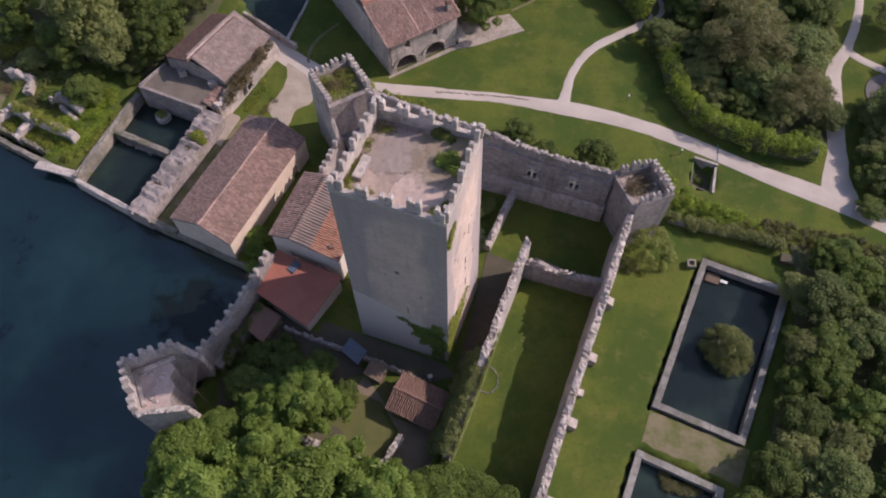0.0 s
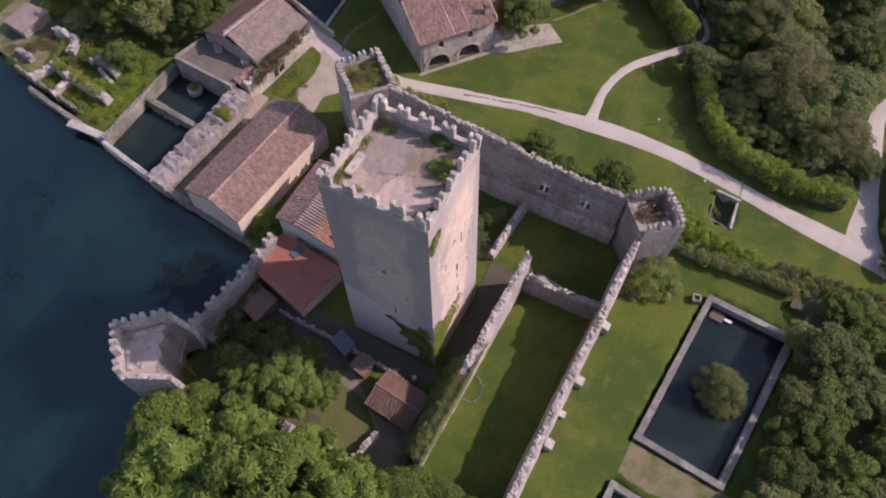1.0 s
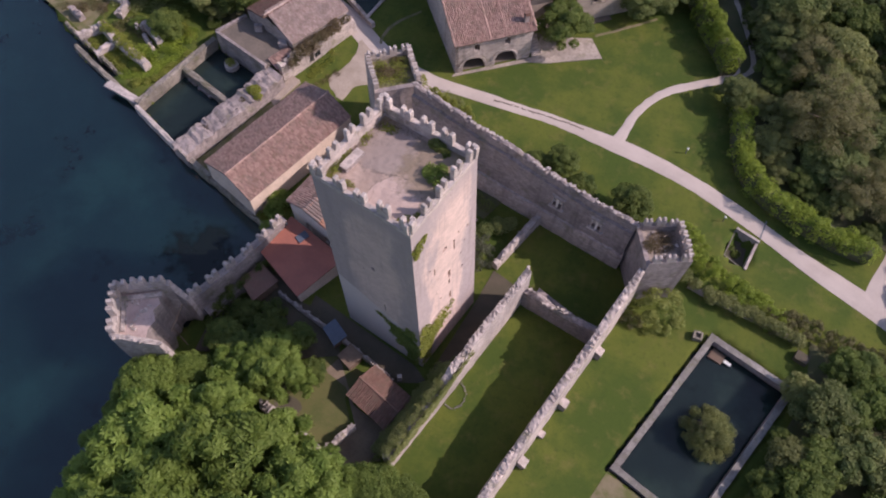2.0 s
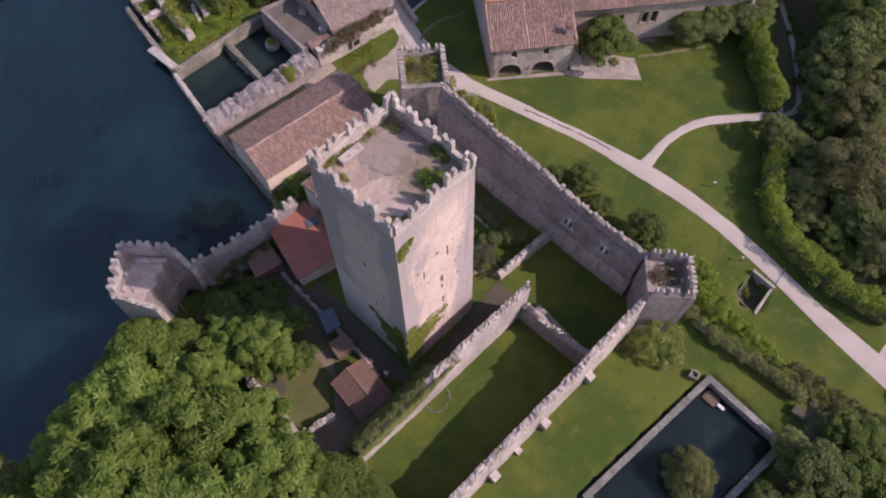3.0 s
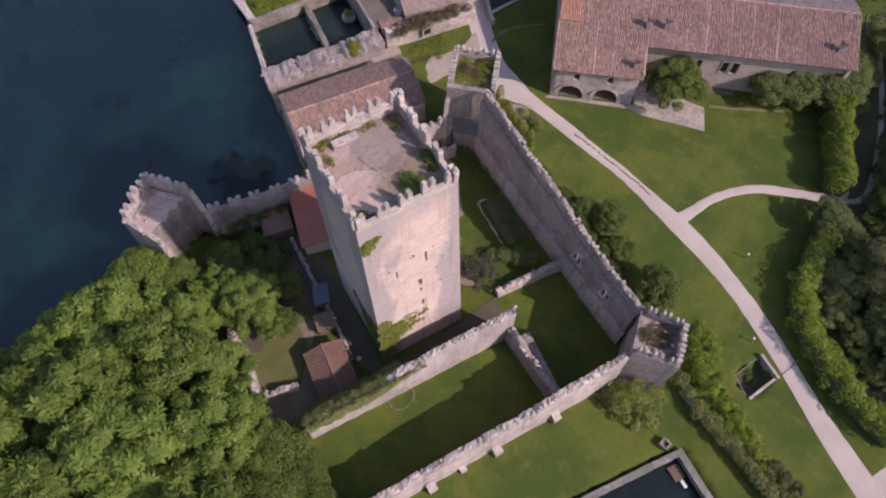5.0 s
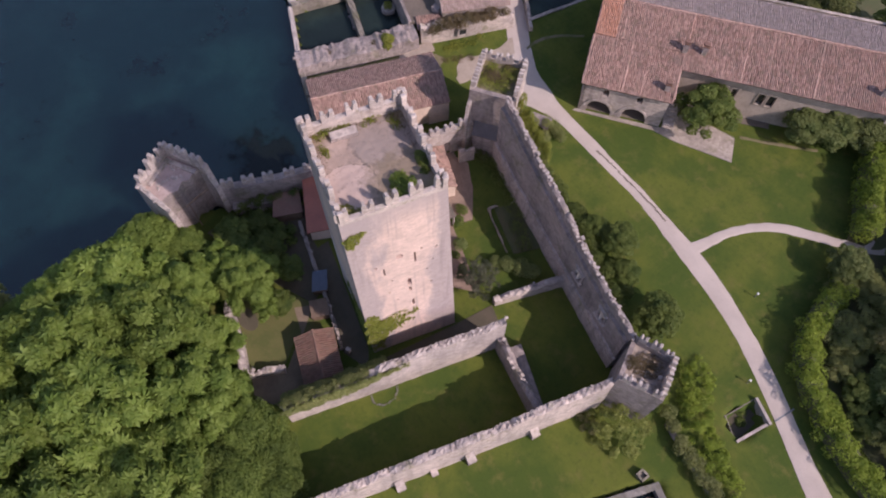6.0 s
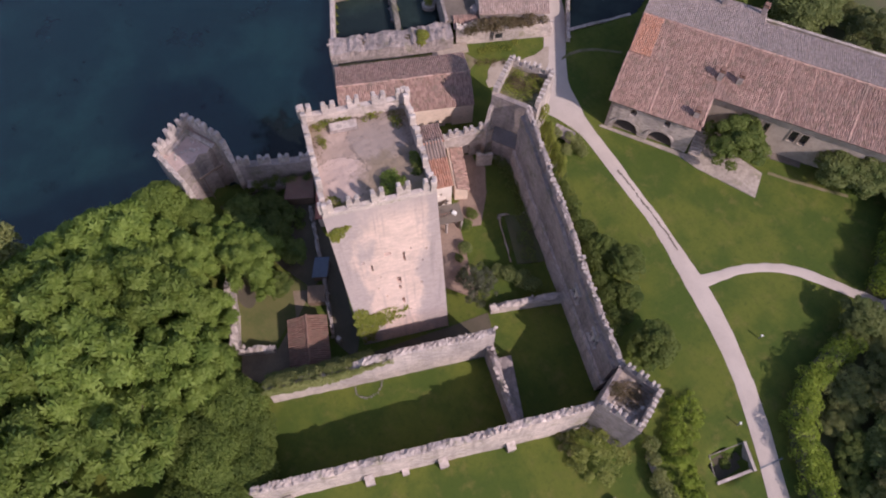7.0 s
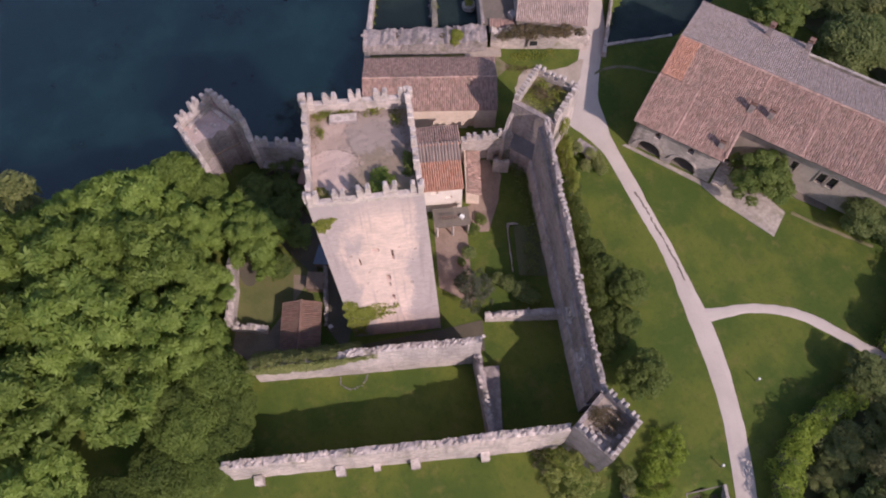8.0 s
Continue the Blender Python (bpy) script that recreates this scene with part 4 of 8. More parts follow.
def turret(name, corners, z_floor, z_par, label, counts, floor_mat, seed, height=1.25, open_side=None, material=STONE, thick=0.6, skip=()):
    rnd = random.Random(seed)
    c = sum((Vector(p) for p in corners), Vector((0, 0))) / len(corners)
    t = thing(name, (c.x, c.y, 0), label, "turret")
    n = len(corners)
    outer = [Vector(p) for p in corners]
    inn = [c + (p - c) * (1 - thick * 1.4 / (p - c).length) for p in outer]
    for i in range(n):
        j = (i + 1) % n
        bm = bmesh.new()
        top = z_par if i != open_side else z_floor + 0.15
        prism(bm, [tuple(outer[i]), tuple(outer[j]), tuple(inn[j]), tuple(inn[i])], -1.6, top)
        # open side in darker stone, its shade put into the colour
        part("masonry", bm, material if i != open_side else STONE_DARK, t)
    m = 16
    verts, faces = [], []
    for i in range(m + 1):
        for j in range(m + 1):
            a = inn[0].lerp(inn[1], i / m)
            b = inn[3].lerp(inn[2], i / m)
            v = a.lerp(b, j / m)
            verts.append((v.x, v.y, z_floor + 0.22 * noise.noise((v.x * 0.9, v.y * 0.9, seed)) + 0.12 * noise.noise((v.x * 2.6, v.y * 2.6, seed))))
    for i in range(m):
        for j in range(m):
            k = i * (m + 1) + j
            faces.append((k, k + m + 1, k + m + 2, k + 1))
    mesh_object("floor", verts, faces, floor_mat, t)
    meshes = [merlon_mesh("merlon", 0.8 + 0.06 * k, thick * 0.95, height * (0.92 + 0.06 * k), 0.42, STONE_PALE) for k in range(3)]
    for i in range(n):
        j = (i + 1) % n
        if counts[i]:
            merlons(t, outer[i], outer[j], z_par - 0.02, counts[i], meshes, 0.1, rnd, skip, thick * 0.5)
    return t, inn


turret("corner_turret", [(19.0, 43.45), (23.25, 45.35), (21.1, 49.6), (16.8, 48.0)], 8.3, 9.3, "ruined corner turret with battlements and a rubble floor", (3, 4, 3, 0), RUBBLE, 31, 1.2, 3, STONE_DARK, 0.5)
turret("corner_turret", [(-16.2, 53.5), (-11.5, 56.6), (-14.7, 61.2), (-19.3, 57.9)], 10.3, 10.9, "ruined corner turret with battlements and plants on its floor", (0, 4, 4, 5), LANE, 37, 1.0, 0, STONE)


def build_lake_turret():
    t = thing("lake_turret", (-29.5, 20.5, 0), "battlemented stone turret with an open broken back beside the lake", "turret")
    rnd = random.Random(41)
    l1, l2, l3 = (-29.9, 17.1), (-32.5, 22.1), (-27.4, 24.7)
    mer = [merlon_mesh("merlon", 1.2 + 0.08 * k, 0.6, 1.45 + 0.1 * k, 0.62, STONE_PALE) for k in range(3)]
    for p, q, count in ((l2, l1, 3), (l3, l2, 3)):
        bm = bmesh.new()
        bar(bm, p, q, 0.7, -2.4, 8.5, 0.35)
        part("masonry", bm, STONE, t)
        merlons(t, p, q, 8.48, count, mer, 0.0, rnd, (), 0.35)
    random.seed(3)
    front = [(-29.5, 17.2), (-32.3, 22.05), (-27.7, 24.4)]
    back = [(-28.0, 24.0), (-28.1, 23.0), (-27.4, 22.2), (-27.7, 21.3), (-26.9, 20.4), (-27.2, 19.4), (-26.8, 18.2)]
    bm = bmesh.new()
    prism(bm, front + back, -1.5, 7.6)
    part("floor_block", bm, STONE_DARK, t)
    bm = bmesh.new()
    prism(bm, front + back, 7.602, 7.66)
    part("floor", bm, SCREED_PINK, t, "pale cream broken floor of the turret")
    for k in range(18):
        bm = bmesh.new()
        block(bm, (rnd.uniform(-30.6, -28.0), rnd.uniform(18.6, 22.6), 7.7), (rnd.uniform(0.15, 0.5), rnd.uniform(0.12, 0.35), rnd.uniform(0.1, 0.3)), rnd.uniform(0, 3), 0.05)
        part("fallen_stone", bm, STONE_PALE, t)
    bm = bmesh.new()
    bar(bm, (-31.3, 21.2), (-27.6, 23.2), 0.5, 7.6, 8.0)
    bar(bm, (-29.3, 18.2), (-31.2, 21.6), 0.4, 7.6, 7.94)
    part("inner_step", bm, STONE, t)
    bm = bmesh.new()
    bar(bm, (-25.3, 20.2), (-25.8, 23.2), 0.16, 6.5, 6.68)
    part("timber_beam", bm, WOOD, t, "pale weathered timber beam")
    bm = bmesh.new()
    limb_at = Matrix.Translation((-25.35, 20.6, 4.0))
    bmesh.ops.create_cone(bm, cap_ends=True, segments=8, radius1=0.07, radius2=0.06, depth=5.0, matrix=limb_at)
    part("timber_post", bm, WOOD, t, "thin weathered timber post")
    return t


build_lake_turret()
wall_thing("turret_wing", [(-29.6, 17.2, 8.7), (-27.4, 17.8, 8.6), (-25.3, 18.4, 8.0), (-24.9, 18.5, 3.6), (-23.0, 19.1, 2.8), (-21.4, 19.5, 1.8)], 0.6, 7, "stepped broken wall running down from the lake turret", STONE_PALE, STONE_PALE, 0.7, 43, None, 0.18)
wall_thing("turret_wing", [(-27.5, 24.4, 8.4), (-26.5, 24.3, 6.6), (-25.9, 24.4, 5.0)], 0.7, 7, "broken shoulder wall between lake turret and curtain", STONE, STONE_PALE, 0.7, 44, None, 0.2)

# the crenellated curtain by the water
CURT = thing("lake_curtain", (-24.5, 29, 0), "battlemented curtain wall along the lake in shade", "stone wall")
bm = bmesh.new()
CP = [(-26.6, 24.3), (-23.6, 31.0), (-21.3, 37.4)]
bar(bm, CP[0], CP[1], 0.9, -1.6, 4.4)
bar(bm, CP[1], CP[2], 0.9, -1.6, 4.42)
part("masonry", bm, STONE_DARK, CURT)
cm = [merlon_mesh("merlon", 1.35, 0.5, 1.2 + 0.1 * k, 0.55, STONE) for k in range(3)]
merlons(CURT, CP[0], CP[1], 4.4, 3, cm, 0.1, random.Random(3))
merlons(CURT, CP[1], CP[2], 4.4, 3, cm, 0.1, random.Random(4))
bm = bmesh.new()
bar(bm, (-25.4, 24.8), (-22.5, 30.8), 1.1, -0.2, 1.5)
part("wall_walk", bm, STONE_DARK, CURT)

# the crenellated gate wall between house and turret
GATE = thing("gate_wall", (-16.6, 50.6, 0), "low crenellated wall with a dark doorway beside the house", "stone wall")
bm = bmesh.new()
facade(bm, (-16.9, 47.6), (-15.2, 53.6), -0.2, 4.7, [(2.3, 3.3, -0.1, 2.6, 0.4), (4.2, 5.0, 0.2, 2.2, 0.2)], 0.7)
bar(bm, (-17.45, 47.75), (-15.75, 53.75), 0.3, -0.2, 4.7)
bar(bm, (-17.2, 47.7), (-15.5, 53.7), 0.85, 4.7, 4.9)
part("masonry", bm, STONE, GATE)
gm = [merlon_mesh("merlon", 1.15, 0.55, 0.9 + 0.2 * k, 0.45, STONE_PALE) for k in range(3)]
merlons(GATE, (-17.2, 47.7), (-15.5, 53.7), 4.89, 3, gm, 0.2, random.Random(6))
wall_thing("turret_flank", [(-18.4, 57.0, 11.0), (-17.0, 55.0, 10.6), (-16.1, 53.6, 8.6), (-15.4, 52.4, 5.8)], 0.5, 8, "broken stone flank of the ruined turret", STONE, STONE, 0.6, 47, None, 0.2)

# buttress stubs along the foot of the south wall
for k, (x, y, w, h) in enumerate(((10.95, 13.15, 0.75, 1.6), (13.3, 21.15, 0.85, 1.8), (14.2, 24.75, 0.6, 0.9), (15.6, 28.5, 0.85, 1.8), (17.7, 35.4, 0.8, 1.9))):
    b = thing("buttress", (x, y, 0), "stub of a sloping stone buttress at the wall's foot", "buttress", "buttresses of the south wall")
    bm = bmesh.new()
    d = Vector((0.25, 0.97)).normalized()
    nrm = Vector((0.97, -0.25))
    c = Vector((x, y))
    p = [c - d * w / 2 - nrm * 1.2, c + d * w / 2 - nrm * 1.2, c + d * w / 2 - nrm * 0.05, c - d * w / 2 - nrm * 0.05]
    prism(bm, [tuple(v) for v in p], -0.2, [h, h, h * 0.72, h * 0.72])
    part("masonry", bm, STONE_DARK, b)
    bm = bmesh.new()
    p = [c - d * (w / 2 + 0.06) - nrm * 0.9, c + d * (w / 2 + 0.06) - nrm * 0.9, c + d * (w / 2 + 0.06) + nrm * 0.02, c - d * (w / 2 + 0.06) + nrm * 0.02]
    prism(bm, [tuple(v) for v in p], [h * 0.9, h * 0.9, h * 0.7, h * 0.7], [h + 0.05, h + 0.05, h * 0.72 + 0.12, h * 0.72 + 0.12])
    part("capstone", bm, STONE, b)


# ---- houses ----
def build_manor():
    e = Vector((0.806, 0.592, 0))
    n = Vector((-0.592, 0.806, 0))
    o = Vector((-11.2, 68.0, 0))

    def at(u, d, z=0.0):
        v = o + e * u + n * d
        return Vector((v.x, v.y, z))
    manor = thing("manor_house", at(18, 10), "long stone manor house with an old tiled roof and two arches", "house")
    rise = 0.36
    z0 = 5.75
    wing, total, ridge, back = 11.3, 37.5, 10.9, 20.5
    eave2 = 3.9

    def roof_z(d):
        return z0 + rise * d

    # walls
    bm = bmesh.new()
    facade(bm, at(0.25, 0.35).xy, at(wing - 0.25, 0.35).xy, -0.2, z0 + 0.1, [(1.1, 4.3, -0.1, 2.35, 1.35), (5.7, 8.9, -0.1, 2.35, 1.35), (2.6, 3.35, 3.55, 4.75, 0.35), (6.9, 7.65, 3.55, 4.75, 0.35)], 1.8)
    part("front_wall", bm, STONE, manor, "pinkish rubble stone front with arches")
    for u0 in (1.1, 5.7):
        bm = bmesh.new()
        for k in range(15):
            a = math.pi * (k + 0.5) / 15
            cu, cz = u0 + 1.6 + 1.75 * math.cos(a), 1.0 + 1.5 * math.sin(a)
            c = at(cu, 0.30, cz)
            block(bm, c, (0.26, 0.2, 0.24), math.atan2(e.y, e.x), 0.02)
        part("arch_stones", bm, STONE_PALE, manor)
    for u0 in (2.6, 6.9):
        bm = bmesh.new()
        for x in (u0 + 0.12, u0 + 0.375, u0 + 0.63):
            block(bm, at(x, 0.75, 4.1), (0.05, 0.05, 1.1), math.atan2(e.y, e.x))
        block(bm, at(u0 + 0.375, 0.75, 4.0), (0.7, 0.05, 0.05), math.atan2(e.y, e.x))
        w = part("window", bm, WOOD, manor)
        bm = bmesh.new()
        block(bm, at(u0 + 0.375, 0.85, 4.1), (0.72, 0.02, 1.15), math.atan2(e.y, e.x))
        part("pane", bm, GLASS_DARK, w)
    bm = bmesh.new()
    facade(bm, at(wing - 0.25, 0.35).xy, at(wing - 0.25, eave2 + 0.9).xy, -0.2, z0 + 0.5, [(1.2, 2.2, -0.1, 2.2, 0.3), (1.3, 2.1, 3.4, 4.6, 0)], 0.4)
    part("side_wall", bm, STONE, manor)
    bm = bmesh.new()
    facade(bm, at(wing - 0.25, eave2 + 0.9).xy, at(total - 0.3, eave2 + 0.9).xy, -0.2, roof_z(eave2) - 0.05,
           [(3.2, 4.2, -0.1, 2.4, 0.4), (6.2, 6.9, 3.3, 4.9, 0), (7.4, 8.1, 3.3, 4.9, 0), (10.7, 11.6, 3.1, 5.2, 0), (12.0, 12.9, 3.1, 5.2, 0), (19.5, 20.5, 3.4, 5.0, 0)], 0.45)
    part("main_wall", bm, GREY_PLASTER, manor, "grey weathered plaster wall in shade")
    for u, d0, d1 in ((0.25, 0.35, back - 0.4), (total - 0.3, eave2 + 0.4, back - 0.4)):
        a, b, c, f = at(u, d0), at(u, d1), at(u + 0.4 * (1 if u < 5 else -1), d1), at(u + 0.4 * (1 if u < 5 else -1), d0)
        hs = [roof_z(d0) - 0.1, roof_z(ridge) - 0.30 * (d1 - ridge) - 0.1]
        bm = bmesh.new()
        prism(bm, [a.xy[:], b.xy[:], c.xy[:], f.xy[:]], -0.2, [hs[0], hs[1], hs[1], hs[0]])
        part("end_wall", bm, STONE, manor)
    bm = bmesh.new()
    prism(bm, [at(0.25, ridge - 0.2).xy[:], at(0.25, ridge + 0.2).xy[:], at(total - 0.3, ridge + 0.2).xy[:], at(total - 0.3, ridge - 0.2).xy[:]], -0.2, roof_z(ridge) - 0.3)
    part("inner_wall", bm, STONE, manor)
    bm = bmesh.new()
    prism(bm, [at(0.3, back - 0.8).xy[:], at(0.3, back - 0.4).xy[:], at(total - 0.3, back - 0.4).xy[:], at(total - 0.3, back - 0.8).xy[:]], -0.2, 6.2)
    part("rear_wall", bm, STONE, manor)
    # roofs
    us = (n + Vector((0, 0, rise))).normalized()
    run = math.sqrt(1 + rise * rise)
    tile_roof("wing_tiles", at(-0.1, -0.25, z0 - 0.25 * rise), e, us, wing + 0.1, (eave2 + 2.4) * run, TILES, manor, "sun-bleached pinkish tiles", 51)
    tile_roof("main_tiles", at(wing + 0.1, eave2, roof_z(eave2)), e, us, total - wing, (ridge - eave2) * run, TILES, manor, "", 52)
    tile_roof("upper_tiles", at(-0.1, eave2 + 2.1, roof_z(eave2 + 2.1) + 0.12), e, us, wing + 0.3, (ridge - eave2 - 2.1) * run, TILES, manor, "", 53)
    tile_roof("patch_tiles", at(-0.05, 6.0, roof_z(6.0) + 0.2), e, us, 2.6, 5.0, TILES_NEW, manor, "newer orange tiles at the roof's edge", 54)
    un = (-n + Vector((0, 0, 0.30))).normalized()
    rn = math.sqrt(1 + 0.09)
    tile_roof("rear_tiles", at(14.5, back, roof_z(ridge) - 0.30 * (back - ridge)), -e, un, 14.6, (back - ridge) * rn, TILES_GREY, manor, "lichen-grey tiles on the rear slope", 55)
    tile_roof("rear_tiles", at(total + 0.1, back - 3.0, roof_z(ridge) - 0.30 * (back - 3.0 - ridge)), -e, un, total - 14.4, (back - 3.0 - ridge) * rn, TILES_GREY, manor, "", 56)
    ridge_tiles("ridge_tiles", at(-0.1, ridge, roof_z(ridge) + 0.1), at(total, ridge, roof_z(ridge) + 0.1), TILES, manor, 57)
    # lines of mortared cover tiles running up the slope
    for u, d0 in ((-0.05, -0.25), (4.9, -0.25), (11.3, 0.2), (18.6, eave2), (27.4, eave2)):
        d1 = ridge if u > 11.3 else eave2 + 2.0
        ridge_tiles("cover_tiles", at(u, d0, roof_z(d0) + 0.05), at(u, d1, roof_z(d1) + 0.05), TILES, manor, 300 + int(u * 10))
    for u in (2.4, 7.2, 14.6, 16.2, 21.6, 24.4, 30.4):
        d0 = -0.25 if u < 11.3 else eave2
        d1 = eave2 + 2.0 if u < 11.3 else ridge
        ridge_tiles("cover_tiles", at(u, d0, roof_z(d0) + 0.02), at(u, d1, roof_z(d1) + 0.02), TILES, manor, 340 + int(u * 10), r=0.12)
    for u in (3.4, 6.4, 9.6):
        d0, d1 = eave2 + 2.2, ridge
        ridge_tiles("cover_tiles", at(u, d0, roof_z(d0) + 0.14), at(u, d1, roof_z(d1) + 0.14), TILES, manor, 380 + int(u * 10), r=0.12)
    for u in (3.6, 7.4, 11.2):
        ridge_tiles("cover_tiles", at(u, ridge, roof_z(ridge) + 0.03), at(u, back, roof_z(ridge) - 0.30 * (back - ridge) + 0.03), TILES_GREY, manor, 420 + int(u * 10), r=0.11)
    # vaulted room behind the arches, its deep shade painted as near-black stone
    bm = bmesh.new()
    prism(bm, [at(0.7, 2.2).xy[:], at(wing - 0.7, 2.2).xy[:], at(wing - 0.7, 5.0).xy[:], at(0.7, 5.0).xy[:]], -0.2, 3.2)
    part("vault_wall", bm, VOID, manor)
    bm = bmesh.new()
    prism(bm, [at(0.7, 0.5).xy[:], at(wing - 0.7, 0.5).xy[:], at(wing - 0.7, 2.19).xy[:], at(0.7, 2.19).xy[:]], 2.9, 3.1)
    part("vault_ceiling", bm, VOID, manor)
    bm = bmesh.new()
    prism(bm, [at(0.7, 0.6).xy[:], at(wing - 0.7, 0.6).xy[:], at(wing - 0.7, 2.19).xy[:], at(0.7, 2.19).xy[:]], -0.1, 0.04)
    part("vault_floor", bm, TERRACE, manor)
    # chimneys
    for u, d, h in ((10.2, 1.2, 1.2), (11.2, 6.2, 1.5), (13.5, 6.4, 1.4), (35.2, 6.0, 1.4), (9.0, 19.0, 1.6), (14.0, 19.5, 1.4)):
        zz = roof_z(d) if d < ridge else roof_z(ridge) - 0.3 * (d - ridge)
        bm = bmesh.new()
        turn = math.atan2(e.y, e.x)
        block(bm, at(u, d, zz + h / 2 - 0.3), (0.62, 0.5, h + 0.4), turn, 0.02)
        ch = part("chimney", bm, STONE_DARK, manor, "short dark weathered chimney")
        bm = bmesh.new()
        block(bm, at(u, d, zz + h + 0.02), (0.8, 0.68, 0.12), turn)
        for s in (-0.2, 0.2):
            block(bm, at(u + s, d, zz + h + 0.2), (0.12, 0.5, 0.26), turn)
        block(bm, at(u, d, zz + h + 0.38), (0.7, 0.6, 0.08), turn)
        part("cap", bm, TILES_DARK, ch)
    for u0, u1 in ((10.7, 11.6), (12.0, 12.9), (6.2, 6.9), (7.4, 8.1)):
        base = wing - 0.25
        bm = bmesh.new()
        for x, w, zz, h in ((u0 - 0.06, 0.13, 4.15, 2.2), (u1 + 0.06, 0.13, 4.15, 2.2), ((u0 + u1) / 2, u1 - u0, 5.2, 0.12), ((u0 + u1) / 2, u1 - u0 + 0.3, 3.04, 0.14)):
            block(bm, at(base + x, eave2 + 0.88, zz), (w, 0.16, h), math.atan2(e.y, e.x))
        w = part("window", bm, GREY_PLASTER, manor, "pale grey window surround")
        bm = bmesh.new()
        block(bm, at(base + (u0 + u1) / 2, eave2 + 1.2, 4.1), (u1 - u0, 0.03, 2.1), math.atan2(e.y, e.x))
        part("pane", bm, GLASS_DARK, w)
    # outer steps beside the wing
    for k in range(8):
        bm = bmesh.new()
        block(bm, at(wing + 0.9, 0.7 + 0.36 * k, 0.09 + 0.17 * k - 0.5), (1.5, 0.40, 1.18), math.atan2(e.y, e.x), 0.015)
        part("step", bm, STONE_PALE, manor)
    return at


MANOR_AT = build_manor()
t = thing("bench", (5.8, 88.1, 0), "dark wooden garden bench beside the manor wall", "bench")
for name, dy, z, size in (("seat", 0.0, 0.45, (1.9, 0.5, 0.07)), ("backrest", 0.27, 0.75, (1.9, 0.07, 0.5)), ("leg", 0.0, 0.2, (0.1, 0.45, 0.44)), ("leg", 0.0, 0.2, (0.1, 0.45, 0.44))):
    bm = bmesh.new()
    side = 0.0 if name != "leg" else (-0.8 if not any(c.name.startswith("leg") for c in t.children) else 0.8)
    block(bm, (5.8 + side * 0.81 - dy * 0.59, 88.1 + side * 0.59 + dy * 0.81, z), size, 0.63, 0.01)
    part(name, bm, BARK, t)
bm = bmesh.new()
prism(bm, [MANOR_AT(12.2, 3.4).xy[:], MANOR_AT(18.5, 3.7).xy[:], MANOR_AT(25.0, 3.9).xy[:], MANOR_AT(25.0, 4.9).xy[:], MANOR_AT(11.2, 4.9).xy[:]], -0.1, 0.045)
tagged(part("terrace", bm, TERRACE, None), "brown stone terrace along the manor's front", "paving", kind="structure")
bm = bmesh.new()
prism(bm, [MANOR_AT(-0.3, -0.15).xy[:], MANOR_AT(10.4, -0.45).xy[:], MANOR_AT(13.2, -1.4).xy[:], (7.15, 78.2), (4.9, 81.3), MANOR_AT(14.0, 3.6).xy[:], MANOR_AT(11.3, 0.2).xy[:], MANOR_AT(0.0, 0.25).xy[:]], -0.1, 0.05)
tagged(part("patio", bm, PAVING, None), "pale stone paving in front of the manor", "paving", kind="structure")


def gable(thing_ob, p, along, length, width, z_eave, z_ridge, wall_mat, tile_mat_, seed, openings=(), over=0.25, split=0.5, end_openings=((), ())):
    """Walls, gable ends and two tiled slopes. p is the plan corner, width lies to the left of the way along."""
    e = Vector((along[0], along[1])).normalized()
    n = Vector((-e.y, e.x))
    p = Vector(p)
    q = p + e * length
    z_far = z_eave
    for a, b, ops in ((p, q, openings), (q + n * width, p + n * width, ())):
        bm = bmesh.new()
        facade(bm, a, b, -0.4, z_eave, ops, 0.3)
        part("wall", bm, wall_mat, thing_ob)
    for a, b, ops in ((q, q + n * width, end_openings[1]), (p + n * width, p, end_openings[0])):
        bm = bmesh.new()
        facade(bm, a, b, -0.4, z_eave, ops, 0.25)
        k = split if a == q else 1 - split
        m = Vector(a).lerp(Vector(b), k)
        vs = [bm.verts.new((v.x, v.y, z)) for v, z in ((Vector(a), z_eave), (Vector(b), z_eave), (m, z_ridge - 0.08))]
        bm.faces.new(vs)
        part("gable_wall", bm, wall_mat, thing_ob)
    e3, n3 = Vector((e.x, e.y, 0)), Vector((n.x, n.y, 0))
    rise = z_ridge - z_eave
    u1 = (n3 * width * split + Vector((0, 0, rise))).normalized()
    s1 = math.hypot(width * split, rise)
    o1 = Vector((p.x, p.y, z_eave)) - e3 * over - u1 * over
    tile_roof("roof_tiles", o1, e3, u1, length + 2 * over, s1 + over, tile_mat_, thing_ob, "", seed)
    u2 = (-n3 * width * (1 - split) + Vector((0, 0, rise))).normalized()
    s2 = math.hypot(width * (1 - split), rise)
    far = q + n * width
    o2 = Vector((far.x, far.y, z_far)) + e3 * over - u2 * over
    tile_roof("roof_tiles", o2, -e3, u2, length + 2 * over, s2 + over, tile_mat_, thing_ob, "", seed + 1)
    r = p + n * width * split
    ridge_tiles("ridge_tiles", (r.x - e.x * over, r.y - e.y * over, z_ridge + 0.05), (r.x + e.x * (length + over), r.y + e.y * (length + over), z_ridge + 0.05), tile_mat_, thing_ob, seed + 2)


MILL = thing("mill_house", (-27, 47, 0), "long low mill with a weathered brown tiled roof and cream wall", "house")
gable(MILL, (-26.3, 38.4), (0.37, 0.93), 16.6, 8.1, 3.9, 5.7, PLASTER, TILES, 61, over=0.1, split=0.455, openings=[(13.0, 13.9, -0.2, 2.0, 0)])

